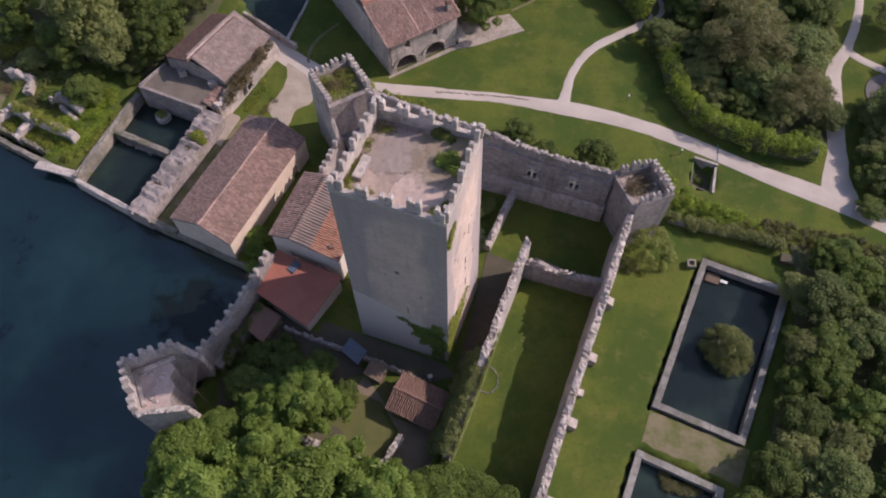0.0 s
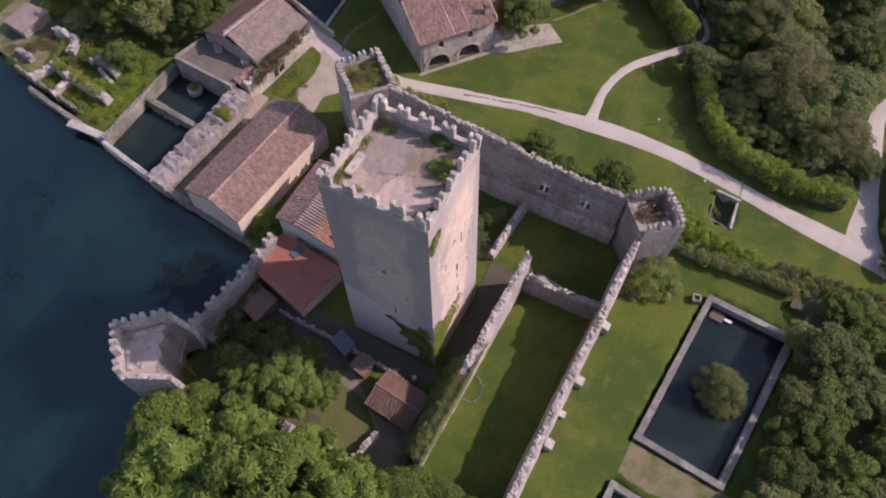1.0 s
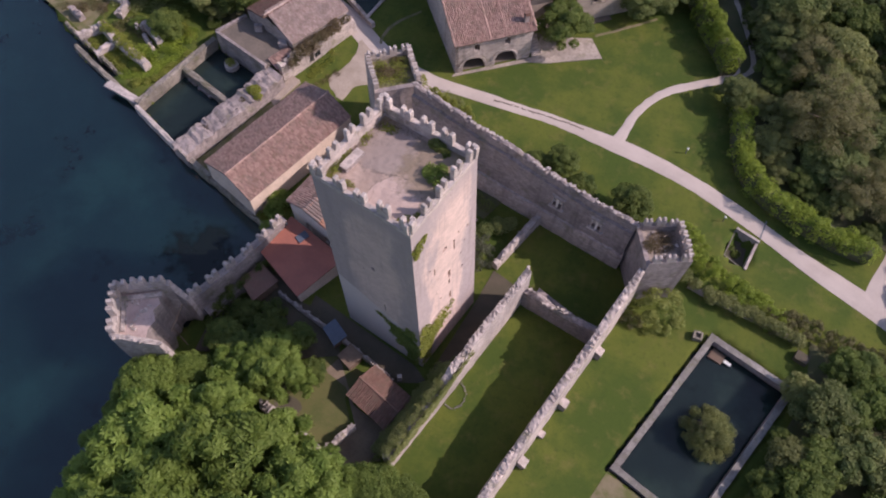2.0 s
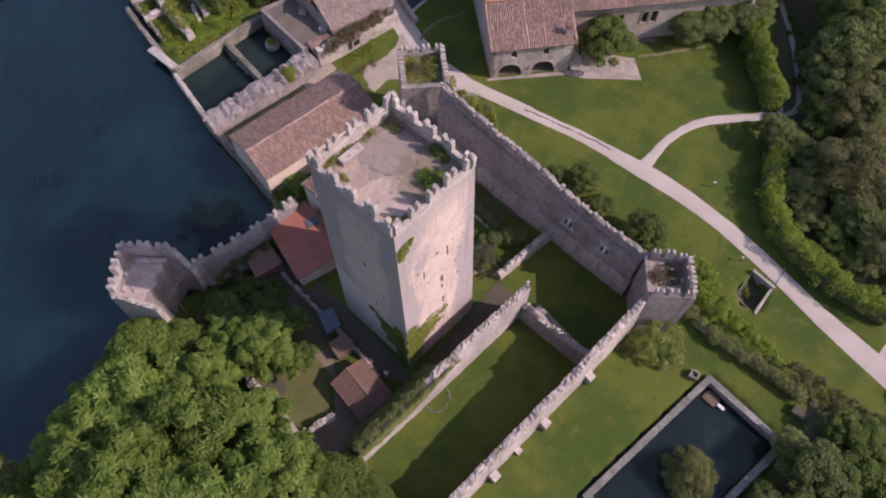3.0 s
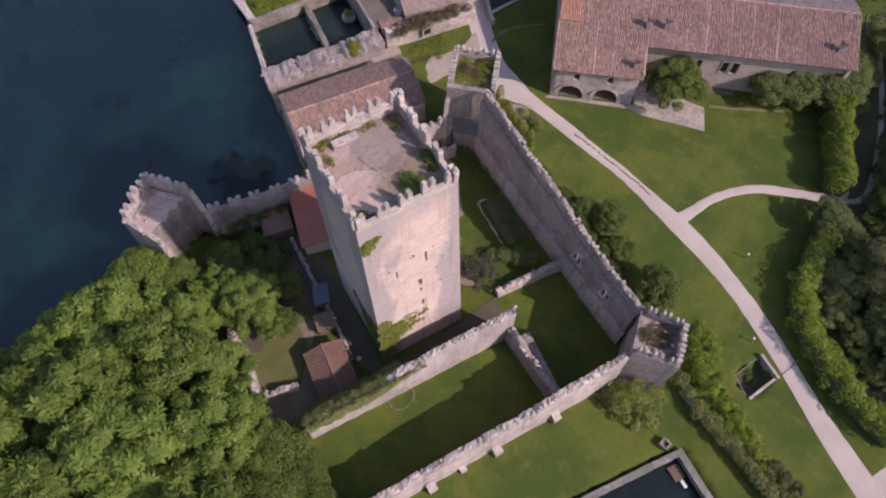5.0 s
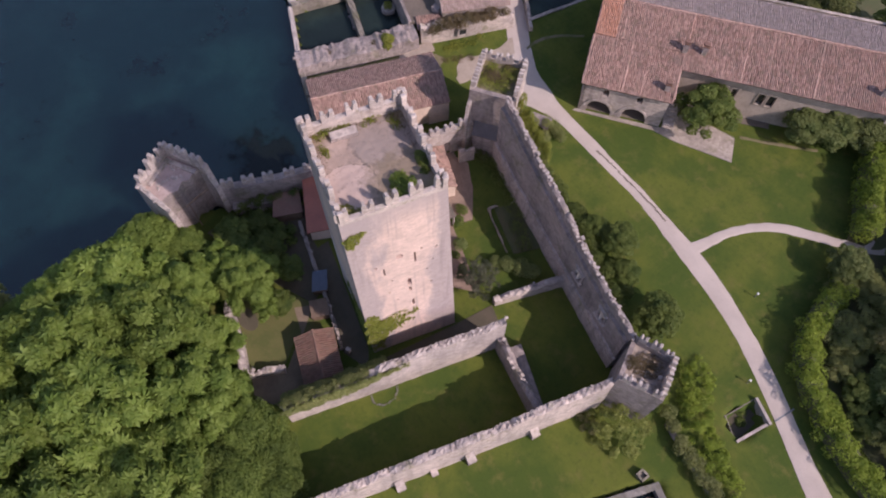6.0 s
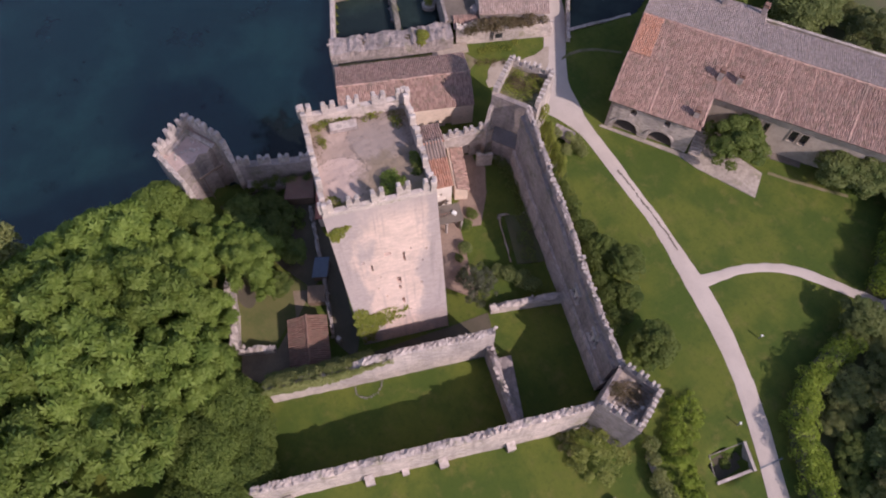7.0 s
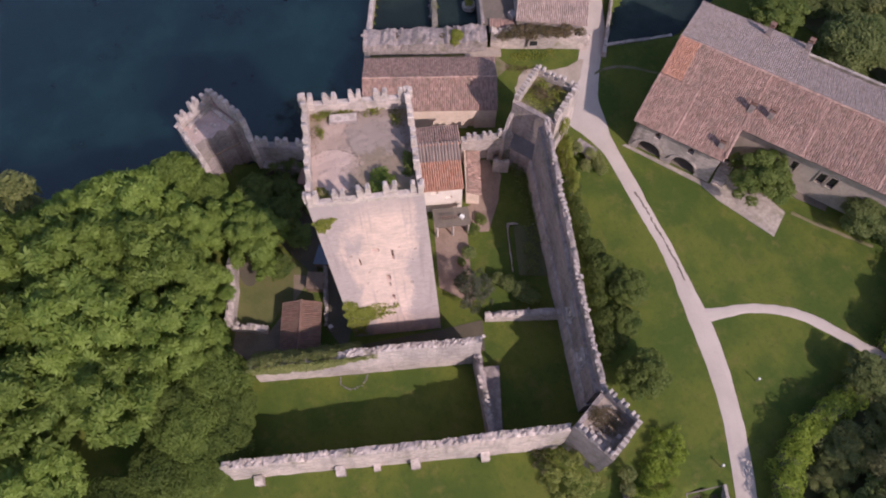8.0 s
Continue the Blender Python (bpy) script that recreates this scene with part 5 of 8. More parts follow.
HOUSE = thing("tower_house", (-15.5, 42, 0), "narrow white house beside the keep, half orange tiles, half grey sheeting", "house")


def build_house():
    a, b = Vector((-21.4, 39.3)), Vector((-18.8, 47.7))
    c, d = Vector((-10.9, 45.1)), Vector((-13.5, 36.6))
    z_lo, z_hi = 5.4, 6.4
    walls = [(d, c, [(1.5, 2.3, 1.2, 2.4, 0), (5.2, 6.0, 4.1, 4.8, 0), (6.9, 7.7, 2.9, 3.6, 0), (7.7, 8.3, -0.2, 2.0, 0)]), (c, b, [(2.0, 2.8, 1.5, 2.6, 0)]), (b, a, []), (a, d, [(2.0, 2.9, 1.3, 2.5, 0), (5.0, 5.9, 1.3, 2.5, 0)])]
    for s, t, ops in walls:
        bm = bmesh.new()
        facade(bm, s, t, -0.3, z_lo, ops, 0.25)
        part("wall", bm, WHITEWASH, HOUSE)
    # one slope each way from a ridge that runs between the two end walls
    m0, m1 = a.lerp(d, 0.36), b.lerp(c, 0.36)
    for s, t, m in ((a, d, m0), (b, c, m1)):
        bm = bmesh.new()
        bm.faces.new([bm.verts.new((v.x, v.y, z)) for v, z in ((s, z_lo), (t, z_lo), (m, z_hi - 0.1))])
        part("gable_wall", bm, WHITEWASH, HOUSE)
    along = (m1 - m0).normalized()
    e3 = Vector((along.x, along.y, 0))
    n3 = Vector((-along.y, along.x, 0))
    wide = (a - d).length
    rise = z_hi - z_lo
    length = (m1 - m0).length
    up_e = (n3 * wide * 0.64 + Vector((0, 0, rise))).normalized()
    start = Vector((d.x, d.y, z_lo)) - e3 * 0.2 - up_e * 0.25
    full = math.hypot(wide * 0.64, rise) + 0.25
    tile_roof("roof_tiles", start, e3, up_e, length + 0.4, full * 0.64, TILES_NEW, HOUSE, "bright orange tiles", 71, 0.27)
    tile_roof("sheet_roof", start + up_e * full * 0.62 + Vector((0, 0, 0.06)), e3, up_e, length + 0.4, full * 0.40, GREY_SHEET, HOUSE, "grey corrugated sheeting", 73, 0.36, 2.4)
    up_w = (-n3 * wide * 0.36 + Vector((0, 0, rise))).normalized()
    st2 = Vector((b.x, b.y, z_lo)) + e3 * 0.2 - up_w * 0.25
    tile_roof("roof_tiles", st2, -e3, up_w, length + 0.4, math.hypot(wide * 0.36, rise) + 0.25, TILES, HOUSE, "older pinkish tiles", 72, 0.27)
    ridge_tiles("ridge_tiles", (m0.x, m0.y, z_hi + 0.04), (m1.x, m1.y, z_hi + 0.04), TILES_NEW, HOUSE, 74)
    bm = bmesh.new()
    block(bm, (-14.3, 37.9, 5.5), (0.5, 0.5, 1.0), 0.3)
    part("chimney", bm, TILES_DARK, HOUSE)


build_house()

PORCH = thing("porch", (-9.2, 43.0, 0), "small porch with a flat brown roof before the white house", "porch")
bm = bmesh.new()
prism(bm, [(-10.9, 41.2), (-9.6, 45.3), (-7.4, 44.7), (-8.6, 40.7)], [2.55, 2.55, 2.3, 2.3], [2.68, 2.68, 2.43, 2.43])
part("roof", bm, TERRACE, PORCH)
for x, y in ((-8.5, 40.9), (-7.6, 44.5), (-8.0, 42.7)):
    bm = bmesh.new()
    block(bm, (x, y, 1.1), (0.22, 0.22, 2.5), 0.3)
    part("pillar", bm, STONE_PALE, PORCH)
bm = bmesh.new()
for k in range(7):
    block(bm, (-9.15 + 0.09 * k, 41.7 + 0.3 * k, 3.05), (0.06, 0.06, 0.8), 0.3)
block(bm, (-8.88, 42.6, 3.45), (0.06, 2.0, 0.06), -0.29)
part("rail", bm, TILES_DARK, PORCH, "reddish rail")
bm = bmesh.new()
block(bm, (-8.6, 44.1, 2.75), (0.5, 0.45, 0.3), 0.5)
part("crate", bm, WHITE, PORCH, "white box")

LEAN = thing("lean_to", (-13.8, 47, 0), "patched lean-to with broken orange tiles against the house", "shed")
bm = bmesh.new()
prism(bm, [(-17.0, 48.0), (-11.4, 45.9), (-10.7, 47.3), (-16.3, 49.5)], -0.2, [2.9, 2.9, 2.2, 2.2])
part("wall", bm, PLASTER, LEAN)
tile_roof("roof_tiles", (-10.6, 47.5, 2.25), (-0.93, 0.37, 0), (-0.35, -0.87, 0.40), 6.2, 1.7, TILES, LEAN, "", 76, 0.24, 0.4, 0.06, 0.12)

RED = thing("red_roof_shed", (-18, 34, 0), "low shed with a smooth red roof beside the curtain wall", "shed")
bm = bmesh.new()
prism(bm, [(-22.4, 33.4), (-16.4, 30.0), (-13.4, 35.4), (-20.6, 38.0)], -0.3, [2.9, 2.3, 2.9, 3.4])
part("wall", bm, PLASTER, RED)
bm = bmesh.new()
prism(bm, [(-22.9, 33.3), (-16.3, 29.6), (-13.1, 35.6), (-20.9, 38.3)], [2.95, 2.35, 2.95, 3.45], [3.1, 2.5, 3.1, 3.6])
part("roof", bm, RED_ROOF, RED)
bm = bmesh.new()
prism(bm, [(-19.4, 36.0), (-18.6, 35.5), (-17.9, 36.7), (-18.7, 37.2)], 3.2, [3.42, 3.42, 3.5, 3.5])
part("skylight", bm, SHEET_BLUE, RED, "blue-grey skylight")

HUT = thing("garden_hut", (-3.3, 22.4, 0), "small hut with a brown tiled gable roof", "shed")
gable(HUT, (-6.58, 21.54), (0.93, -0.367), 5.2, 3.9, 1.75, 2.55, STONE_DARK, TILES_DARK, 81, openings=[(1.6, 2.5, -0.2, 1.6, 0)])
bm = bmesh.new()
block(bm, (-2.4, 25.4, 0.5), (0.5, 0.45, 1.0), 0.4, 0.03)
tagged(part("stone_post", bm, STONE_PALE, None), "short pale stone post beside the hut", "post")

for name, poly, hs, mat, label in (
        ("blue_shed", [(-12.2, 27.5), (-10.4, 26.2), (-9.6, 27.6), (-11.4, 28.8)], [1.5, 1.3, 1.5, 1.7], SHEET_BLUE, "small shed with a blue-grey sheet roof under the keep"),
        ("brown_shed", [(-9.5, 25.2), (-7.8, 24.4), (-7.0, 26.0), (-8.7, 26.8)], [1.3, 1.2, 1.3, 1.4], WOOD, "small brown plank shed"),
        ("yard_shed", [(-23.2, 29.4), (-21.0, 27.9), (-19.6, 30.8), (-22.0, 31.9)], [2.2, 1.8, 1.8, 2.2], TILES_DARK, "low brown-roofed shed inside the curtain wall")):
    s = thing(name, (*poly[0], 0), label, "shed")
    bm = bmesh.new()
    prism(bm, poly, -0.2, [h - 0.12 for h in hs])
    part("wall", bm, WOOD, s)
    c = Vector((sum(x for x, _ in poly) / 4, sum(y for _, y in poly) / 4))
    big = [tuple(c + (Vector(v) - c) * 1.12) for v in poly]
    bm = bmesh.new()
    prism(bm, big, [h - 0.11 for h in hs], hs)
    part("roof", bm, mat, s)

# ---- the basins and ruins to the north-west ----
NWH = thing("boat_house", (-34, 67, 0), "ruined tiled building with a terrace above the walled basins", "house")


def build_boat_house():
    a, b, c, d = Vector((-40.3, 65.3)), Vector((-32.2, 62.3)), Vector((-28.0, 69.8)), Vector((-35.9, 73.7))
    for s, t, ops in ((a, b, [(0.6, 2.2, 0.0, 2.6, 0.3), (3.2, 5.2, 0.0, 2.7, 0.4), (6.2, 8.2, 0.0, 2.6, 0.3)]), (b, c, [(3.0, 4.0, 1.0, 2.2, 0)]), (c, d, []), (d, a, [(4.0, 5.0, 1.0, 2.2, 0)])):
        bm = bmesh.new()
        facade(bm, s, t, -1.0, 4.2, ops, 0.9)
        part("wall", bm, STONE_DARK, NWH)
    m0, m1 = a.lerp(b, 0.42), d.lerp(c, 0.42)
    for s, t, m in ((a, b, m0), (c, d, m1)):
        bm = bmesh.new()
        bm.faces.new([bm.verts.new((v.x, v.y, z)) for v, z in ((s, 4.2), (t, 4.2), (m, 5.7))])
        part("gable_wall", bm, STONE_DARK, NWH)
    ax = (m1 - m0).normalized()
    e3, n3 = Vector((ax.x, ax.y, 0)), Vector((-ax.y, ax.x, 0))
    L = (m1 - m0).length
    up = (n3 * 5.4 + Vector((0, 0, 1.5))).normalized()
    tile_roof("roof_tiles", Vector((b.x, b.y, 4.2)) - up * 0.3 - e3 * 0.2, e3, up, L + 0.4, 5.9, TILES_PALE, NWH, "sun-bleached pinkish tiles", 91, 0.25)
    up = (-n3 * 4.0 + Vector((0, 0, 1.5))).normalized()
    tile_roof("roof_tiles", Vector((d.x, d.y, 4.2)) - up * 0.3 + e3 * 0.2, -e3, up, L + 0.4, 4.5, TILES_DARK, NWH, "mossy brown tiles", 92, 0.25)
    ridge_tiles("ridge_tiles", (m0.x, m0.y, 5.75), (m1.x, m1.y, 5.75), TILES_PALE, NWH, 93)
    bm = bmesh.new()
    prism(bm, [(-43.4, 61.5), (-34.4, 58.4), (-32.2, 62.5), (-41.0, 65.6)], 2.3, 2.65)
    part("terrace", bm, TERRACE, NWH, "brown screed terrace slab")
    bm = bmesh.new()
    for p, q in (((-43.4, 61.5), (-34.4, 58.4)), ((-43.4, 61.5), (-41.0, 65.6))):
        bar(bm, p, q, 0.5, -1.2, 2.3)
        bar(bm, p, q, 0.4, 2.3, 2.95)
    part("terrace_wall", bm, STONE_DARK, NWH)
    for x, y in ((-38.2, 64.0), (-33.8, 62.4)):
        bm = bmesh.new()
        block(bm, (x, y, 3.0), (1.1, 0.8, 1.0), 0.3, 0.08)
        part("parapet_stump", bm, STONE_DARK, NWH)


build_boat_house()
tile_roof("roof_tiles", (-32.9, 58.6, 2.4), (0.42, 0.9, 0), (-0.86, 0.42, 0.3), 3.4, 1.9, TILES, NWH, "small patch of broken tiles", 94, 0.24, 0.4, 0.05, 0.08)

wall_thing("basin_wall", [(-39.2, 42.9, 1.8), (-37.0, 48.0, 2.2), (-35.0, 53.4, 2.1), (-33.2, 58.4, 2.5)], 3.2, 1.8, "broad broken masonry wall beside the walled basins", STONE_DARK, STONE_DARK, 0.8, 101, None, 0.2)
wall_thing("mill_lane_wall", [(-32.6, 58.8, 3.2), (-31.0, 62.4, 3.4), (-28.6, 68.2, 3.2), (-27.3, 71.0, 2.2)], 0.9, 3.2, "old plastered stone wall with a small window", STONE, STONE, 1.0, 103)
bm = bmesh.new()
d = Vector((0.37, 0.93))
c = Vector((-29.55, 63.7))
for u, v, w, h in ((-0.62, 0, 0.2, 1.3), (0.62, 0, 0.2, 1.3), (0, 0.6, 1.44, 0.2), (0, -0.6, 1.44, 0.2)):
    q = c + d * u
    block(bm, (q.x, q.y, 1.6 + v), (w, 0.22, h), math.atan2(d.y, d.x))
wf = tagged(part("lane_window", bm, STONE_PALE, None), "small dark window with a pale stone frame", "window", kind="structure")
bm = bmesh.new()
block(bm, (c.x - 0.06, c.y + 0.02, 1.6), (1.06, 0.16, 1.02), math.atan2(d.y, d.x))
part("pane", bm, GLASS_DARK, wf)
for name, p, q, w, z0, z1, mat, label in (
        ("basin_divider", (-46.3, 55.9), (-38.0, 52.9), 0.85, -2.2, 0.6, MOSSY, "narrow stone divider between two basins"),
        ("basin_edge", (-48.7, 48.2), (-44.5, 62.0), 0.95, -2.4, 0.85, MOSSY, "low stone edge wall of the basins"),
        ("basin_dam", (-48.5, 47.8), (-40.8, 44.1), 0.65, -2.4, 0.8, STONE_PALE, "thin pale dam walkway between lake and basin"),
        ("foot_bridge", (-54.3, 49.9), (-48.6, 48.6), 1.15, 0.3, 0.55, STONE_PALE, "flat pale footbridge slab by the lake"),
        ("quay_wall", (-62.3, 54.3), (-48.5, 48.2), 0.7, -2.4, 0.3, MOSSY, "dark stone quay wall at the lake"),
        ("quay_wall", (-40.6, 44.0), (-34.2, 41.4), 0.8, -2.4, 0.7, MOSSY, "stone quay wall at the lake"),
        ("quay_wall", (-34.2, 41.4), (-22.3, 36.6), 0.6, -2.4, 0.25, MOSSY, "mossy stone quay wall at the lake"),
        ("bridge_parapet", (-33.4, 78.0), (-24.9, 72.2), 0.5, -1.4, 0.9, STONE, "stone parapet beside the road bridge"),
        ("stream_weir", (-26.6, 73.4), (-24.6, 82.8), 0.5, -1.6, 0.12, STONE, "stone edge curving along the stream")):
    t = thing(name, (*p, 0), label, "stone wall")
    ruin_wall("masonry", [(*p, z1), (*q, z1)], w, z1, mat, t, "", 0.07, 0.9, None, len(name) + int(-p[0]), z0)
# a planted stump in the inner basin and leaning boards on the divider
st = thing("planted_pier", (-40.8, 59.2, -0.8), "round stone stump with plants standing in the basin", "pier")
bm = bmesh.new()
prism(bm, [(-40.8 + 1.0 * math.cos(a) * (1 + 0.1 * math.sin(3 * a)), 59.2 + 0.95 * math.sin(a)) for a in np.linspace(0, 2 * math.pi, 12, endpoint=False)], -2.4, -0.15)
part("masonry", bm, STONE_PALE, st)
st = thing("fallen_masonry", (-43.2, 54.7, -0.9), "broken masonry leaning in the basin water", "rubble")
bm = bmesh.new()
random.seed(7)
for k in range(9):
    block(bm, (-45.0 + 0.55 * k, 55.35 - 0.2 * k - random.uniform(0, 0.6), -0.75), (random.uniform(0.5, 1.0), random.uniform(0.3, 0.6), 0.5), random.uniform(0, 3), 0.08)
tagged(part("stones", bm, STONE_DARK, st), kind="stuff")
# ruined low walls on the bank
for k, (path, h, w, mat) in enumerate((
        ([(-59.9, 58.2), (-56.9, 56.5), (-54.3, 55.5), (-50.4, 54.0)], 1.9, 1.1, STONE), ([(-62.2, 55.5), (-60.1, 58.2)], 1.3, 1.0, STONE), ([(-58.3, 53.6), (-56.8, 56.3)], 1.2, 0.9, STONE),
        ([(-66.2, 59.8), (-63.9, 58.8)], 1.2, 0.9, STONE_DARK), ([(-55.6, 59.8), (-54.2, 60.3), (-50.8, 58.3)], 1.7, 0.9, STONE), ([(-54.0, 59.0), (-51.4, 57.1)], 0.8, 0.7, STONE),
        ([(-65.6, 57.3), (-60.0, 54.8), (-53.8, 52.0)], 0.5, 0.5, MOSSY), ([(-62.8, 64.2), (-59.4, 63.4), (-59.2, 60.9)], 1.4, 1.0, STONE))):
    wall_thing("ruined_wall", path, w, h, "low overgrown stone ruin on the lake bank", mat, mat, 0.8, 110 + k, None, 0.3, "ruin")
t = thing("bank_shed", (-67.5, 65.0, 0), "low shed with a flat grey roof on the lake bank", "shed")
bm = bmesh.new()
prism(bm, [(-69.8, 63.7), (-66.8, 62.5), (-65.0, 66.6), (-68.6, 67.4)], -0.2, 1.45)
part("wall", bm, STONE_DARK, t)
bm = bmesh.new()
prism(bm, [(-70.1, 63.6), (-66.7, 62.2), (-64.7, 66.8), (-68.7, 67.7)], 1.46, 1.6)
part("roof", bm, GREY_SHEET, t)
bm = bmesh.new()
prism(bm, [(-33.3, 55.5), (-31.9, 54.6), (-30.3, 59.4), (-31.6, 59.8)], -0.1, [0.1, 0.1, 0.5, 0.5])
tagged(part("ramp", bm, GREY_PLASTER, None), "smooth grey ramp between mill and basin wall", "ramp", kind="structure")

# ---- garden beside the keep ----
wall_thing("garden_wall", [(-15.0, 17.6, 1.6), (-11.0, 16.6, 1.8), (-7.0, 15.0, 1.5)], 1.0, 1.6, "pale broken garden wall half hidden by trees", STONE_PALE, STONE_PALE, 1.5, 121)
wall_thing("garden_wall", [(-6.9, 15.1, 1.4), (-4.9, 18.8, 1.2)], 0.7, 1.4, "pale broken garden wall", STONE_PALE, STONE_PALE, 1.2, 123)
wall_thing("terrace_wall", [(-19.0, 30.0, 0.9), (-15.1, 28.8, 0.9), (-8.4, 26.8, 0.9), (-3.0, 25.0, 0.8)], 0.45, 0.9, "low narrow wall below the keep", STONE, STONE, 0.6, 125)
bm = bmesh.new()
prism(bm, [(-10.5, 23.5), (-7.5, 22.5), (-4.5, 18.4), (-1.5, 17.6), (-0.8, 19.4), (-6.0, 21.0), (-9.5, 25.4)], -0.1, 0.03)
tagged(part("dirt_path", bm, DIRT, None), "trodden dirt path past the hut", "path", kind="structure")
layer = 0.022
# bare earth; the SOIL patches also have the keep's and walls' shade painted in
for poly, label in (([(0.4, 26.7), (2.4, 26.1), (6.3, 38.4), (6.6, 40.4), (3.2, 41.6), (2.6, 37.8)], "brown earth darkened for shade between the keep and the pale wall"),
                    ([(-15.2, 31.4), (-1.4, 27.4), (0.6, 26.0), (-2.6, 24.9), (-9.0, 26.9), (-15.2, 29.0)], "brown earth darkened for shade at the keep's foot"),
                    ([(-25.2, 25.4), (-20.6, 37.0), (-16.2, 30.0), (-11.6, 29.6), (-9.6, 25.6), (-14.0, 23.6), (-19.0, 22.2), (-25.0, 20.6)], "brown earth darkened for shade in the lakeside yard"),
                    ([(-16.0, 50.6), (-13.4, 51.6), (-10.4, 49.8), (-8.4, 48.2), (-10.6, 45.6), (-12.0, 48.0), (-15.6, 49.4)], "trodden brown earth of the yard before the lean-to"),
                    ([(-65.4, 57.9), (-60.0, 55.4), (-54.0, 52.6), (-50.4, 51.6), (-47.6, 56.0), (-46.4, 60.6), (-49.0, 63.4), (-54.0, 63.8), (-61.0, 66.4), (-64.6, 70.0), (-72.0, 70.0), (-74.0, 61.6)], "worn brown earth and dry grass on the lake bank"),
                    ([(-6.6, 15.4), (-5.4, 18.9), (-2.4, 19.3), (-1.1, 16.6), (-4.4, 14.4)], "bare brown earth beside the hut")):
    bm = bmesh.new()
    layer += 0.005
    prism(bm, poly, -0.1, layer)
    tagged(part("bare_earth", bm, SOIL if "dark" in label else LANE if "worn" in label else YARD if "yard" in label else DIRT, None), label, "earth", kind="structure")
bm = bmesh.new()
prism(bm, [(-14.6, 18.0), (-7.0, 15.6), (-5.6, 19.2), (-7.2, 21.4), (-6.2, 24.6), (-9.6, 25.6), (-13.6, 23.4), (-15.4, 20.6)], -0.1, 0.02)
tagged(part("garden_lawn", bm, GARDEN, None), "dry olive-brown garden lawn beside the hut", "lawn", kind="structure")
t = thing("corner_lean_to", (-14.8, 55.0, 0), "low lean-to with a smooth grey sheet roof in the turret's corner", "shed")
bm = bmesh.new()
prism(bm, [(-15.9, 54.4), (-12.6, 56.4), (-11.3, 55.1), (-14.6, 52.9)], [5.2, 5.2, 3.7, 3.7], [5.32, 5.32, 3.82, 3.82])
part("roof", bm, DARK_SHEET, t)
bm = bmesh.new()
bar(bm, (-14.6, 53.2), (-12.0, 55.0), 0.35, -0.2, 3.8)
part("wall", bm, STONE_DARK, t)
bm = bmesh.new()
prism(bm, [(-37.4, 42.6), (-34.2, 42.0), (-31.4, 46.6), (-28.6, 53.2), (-27.2, 57.2), (-28.4, 59.8), (-31.0, 58.6), (-33.0, 53.6), (-35.4, 47.6)], -0.1, 0.05)
tagged(part("mill_lane", bm, LANE, None), "worn grassy lane between mill and basin wall", "lane", kind="structure")
bed = bmesh.new()
prism(bed, [(-12.6 + 1.6 * math.cos(a), 18.6 + 1.0 * math.sin(a)) for a in np.linspace(0, 2 * math.pi, 16, endpoint=False)], -0.1, 0.04)
tagged(part("flower_bed", bed, SOIL, None), "brown oval flower bed", "flower bed", kind="structure")
# stone ring in the long court
t = thing("stone_ring", (3.8, 25.8, 0), "ring of small pale stones laid in the grass", "stone ring")
for k in range(34):
    a = 2 * math.pi * k / 34
    if 2.3 < a < 3.9:
        continue
    bm = bmesh.new()
    random.seed(200 + k)
    block(bm, (3.8 + random.uniform(1.18, 1.32) * math.cos(a), 25.8 + random.uniform(1.43, 1.57) * math.sin(a), 0.02), (random.uniform(0.12, 0.26), random.uniform(0.09, 0.15), 0.12), a, 0.03)
    part("stone", bm, COPING, t)

# yard between keep and east wall
bm = bmesh.new()
prism(bm, [(-11.8, 41.7), (-2.4, 38.6), (1.0, 41.3), (-1.4, 42.3), (-8.6, 44.8), (-10.9, 45.6)], -0.1, 0.03)
tagged(part("yard_paving", bm, YARD, None), "reddish brown trodden yard beside the keep", "yard", kind="structure")
bm = bmesh.new()
prism(bm, [(-10.9, 45.7), (-7.4, 45.2), (-6.8, 46.9), (-10.5, 50.0), (-16.0, 51.2), (-16.6, 49.6), (-11.0, 47.2)], -0.1, 0.032)
tagged(part("yard_paving", bm, YARD, None), "reddish brown trodden yard by the lean-to", "yard", kind="structure")
wall_thing("bed_edge", [(-5.6, 52.4, 0.3), (-6.8, 49.3, 0.35), (-0.8, 47.3, 0.35)], 0.16, 0.3, "low pale edging wall of a garden bed", STONE, STONE, 0.3, 131)
# dark sheet for the high wall's shade on the lawn
bm = bmesh.new()
prism(bm, [(-6.4, 50.0), (-0.2, 47.8), (1.2, 51.0), (-4.6, 53.6)], -0.1, 0.05)
tagged(part("vegetable_bed", bm, LITTER_SHADE, None), "lawn under the high wall, its shade put into the dark colour", "flower bed", kind="structure")
wall_thing("shed_wall", [(-14.4, 50.8, 2.4), (-13.6, 52.6, 2.2)], 0.5, 2.3, "stub of a reddish wall by the gate", STONE, STONE, 0.8, 133)
t = thing("stone_shrine", (-11.6, 62.2, 0), "small overgrown stone arch at the roadside", "arch")
bm = bmesh.new()
facade(bm, (-12.9, 61.2), (-10.5, 62.4), -0.2, 1.7, [(0.6, 2.1, -0.1, 1.3, 0.6)], 0.8)
prism(bm, [(-12.9, 61.2), (-10.5, 62.4), (-11.1, 63.5), (-13.5, 62.3)], 1.6, [1.7, 1.7, 1.9, 1.9])
part("masonry", bm, STONE_DARK, t)


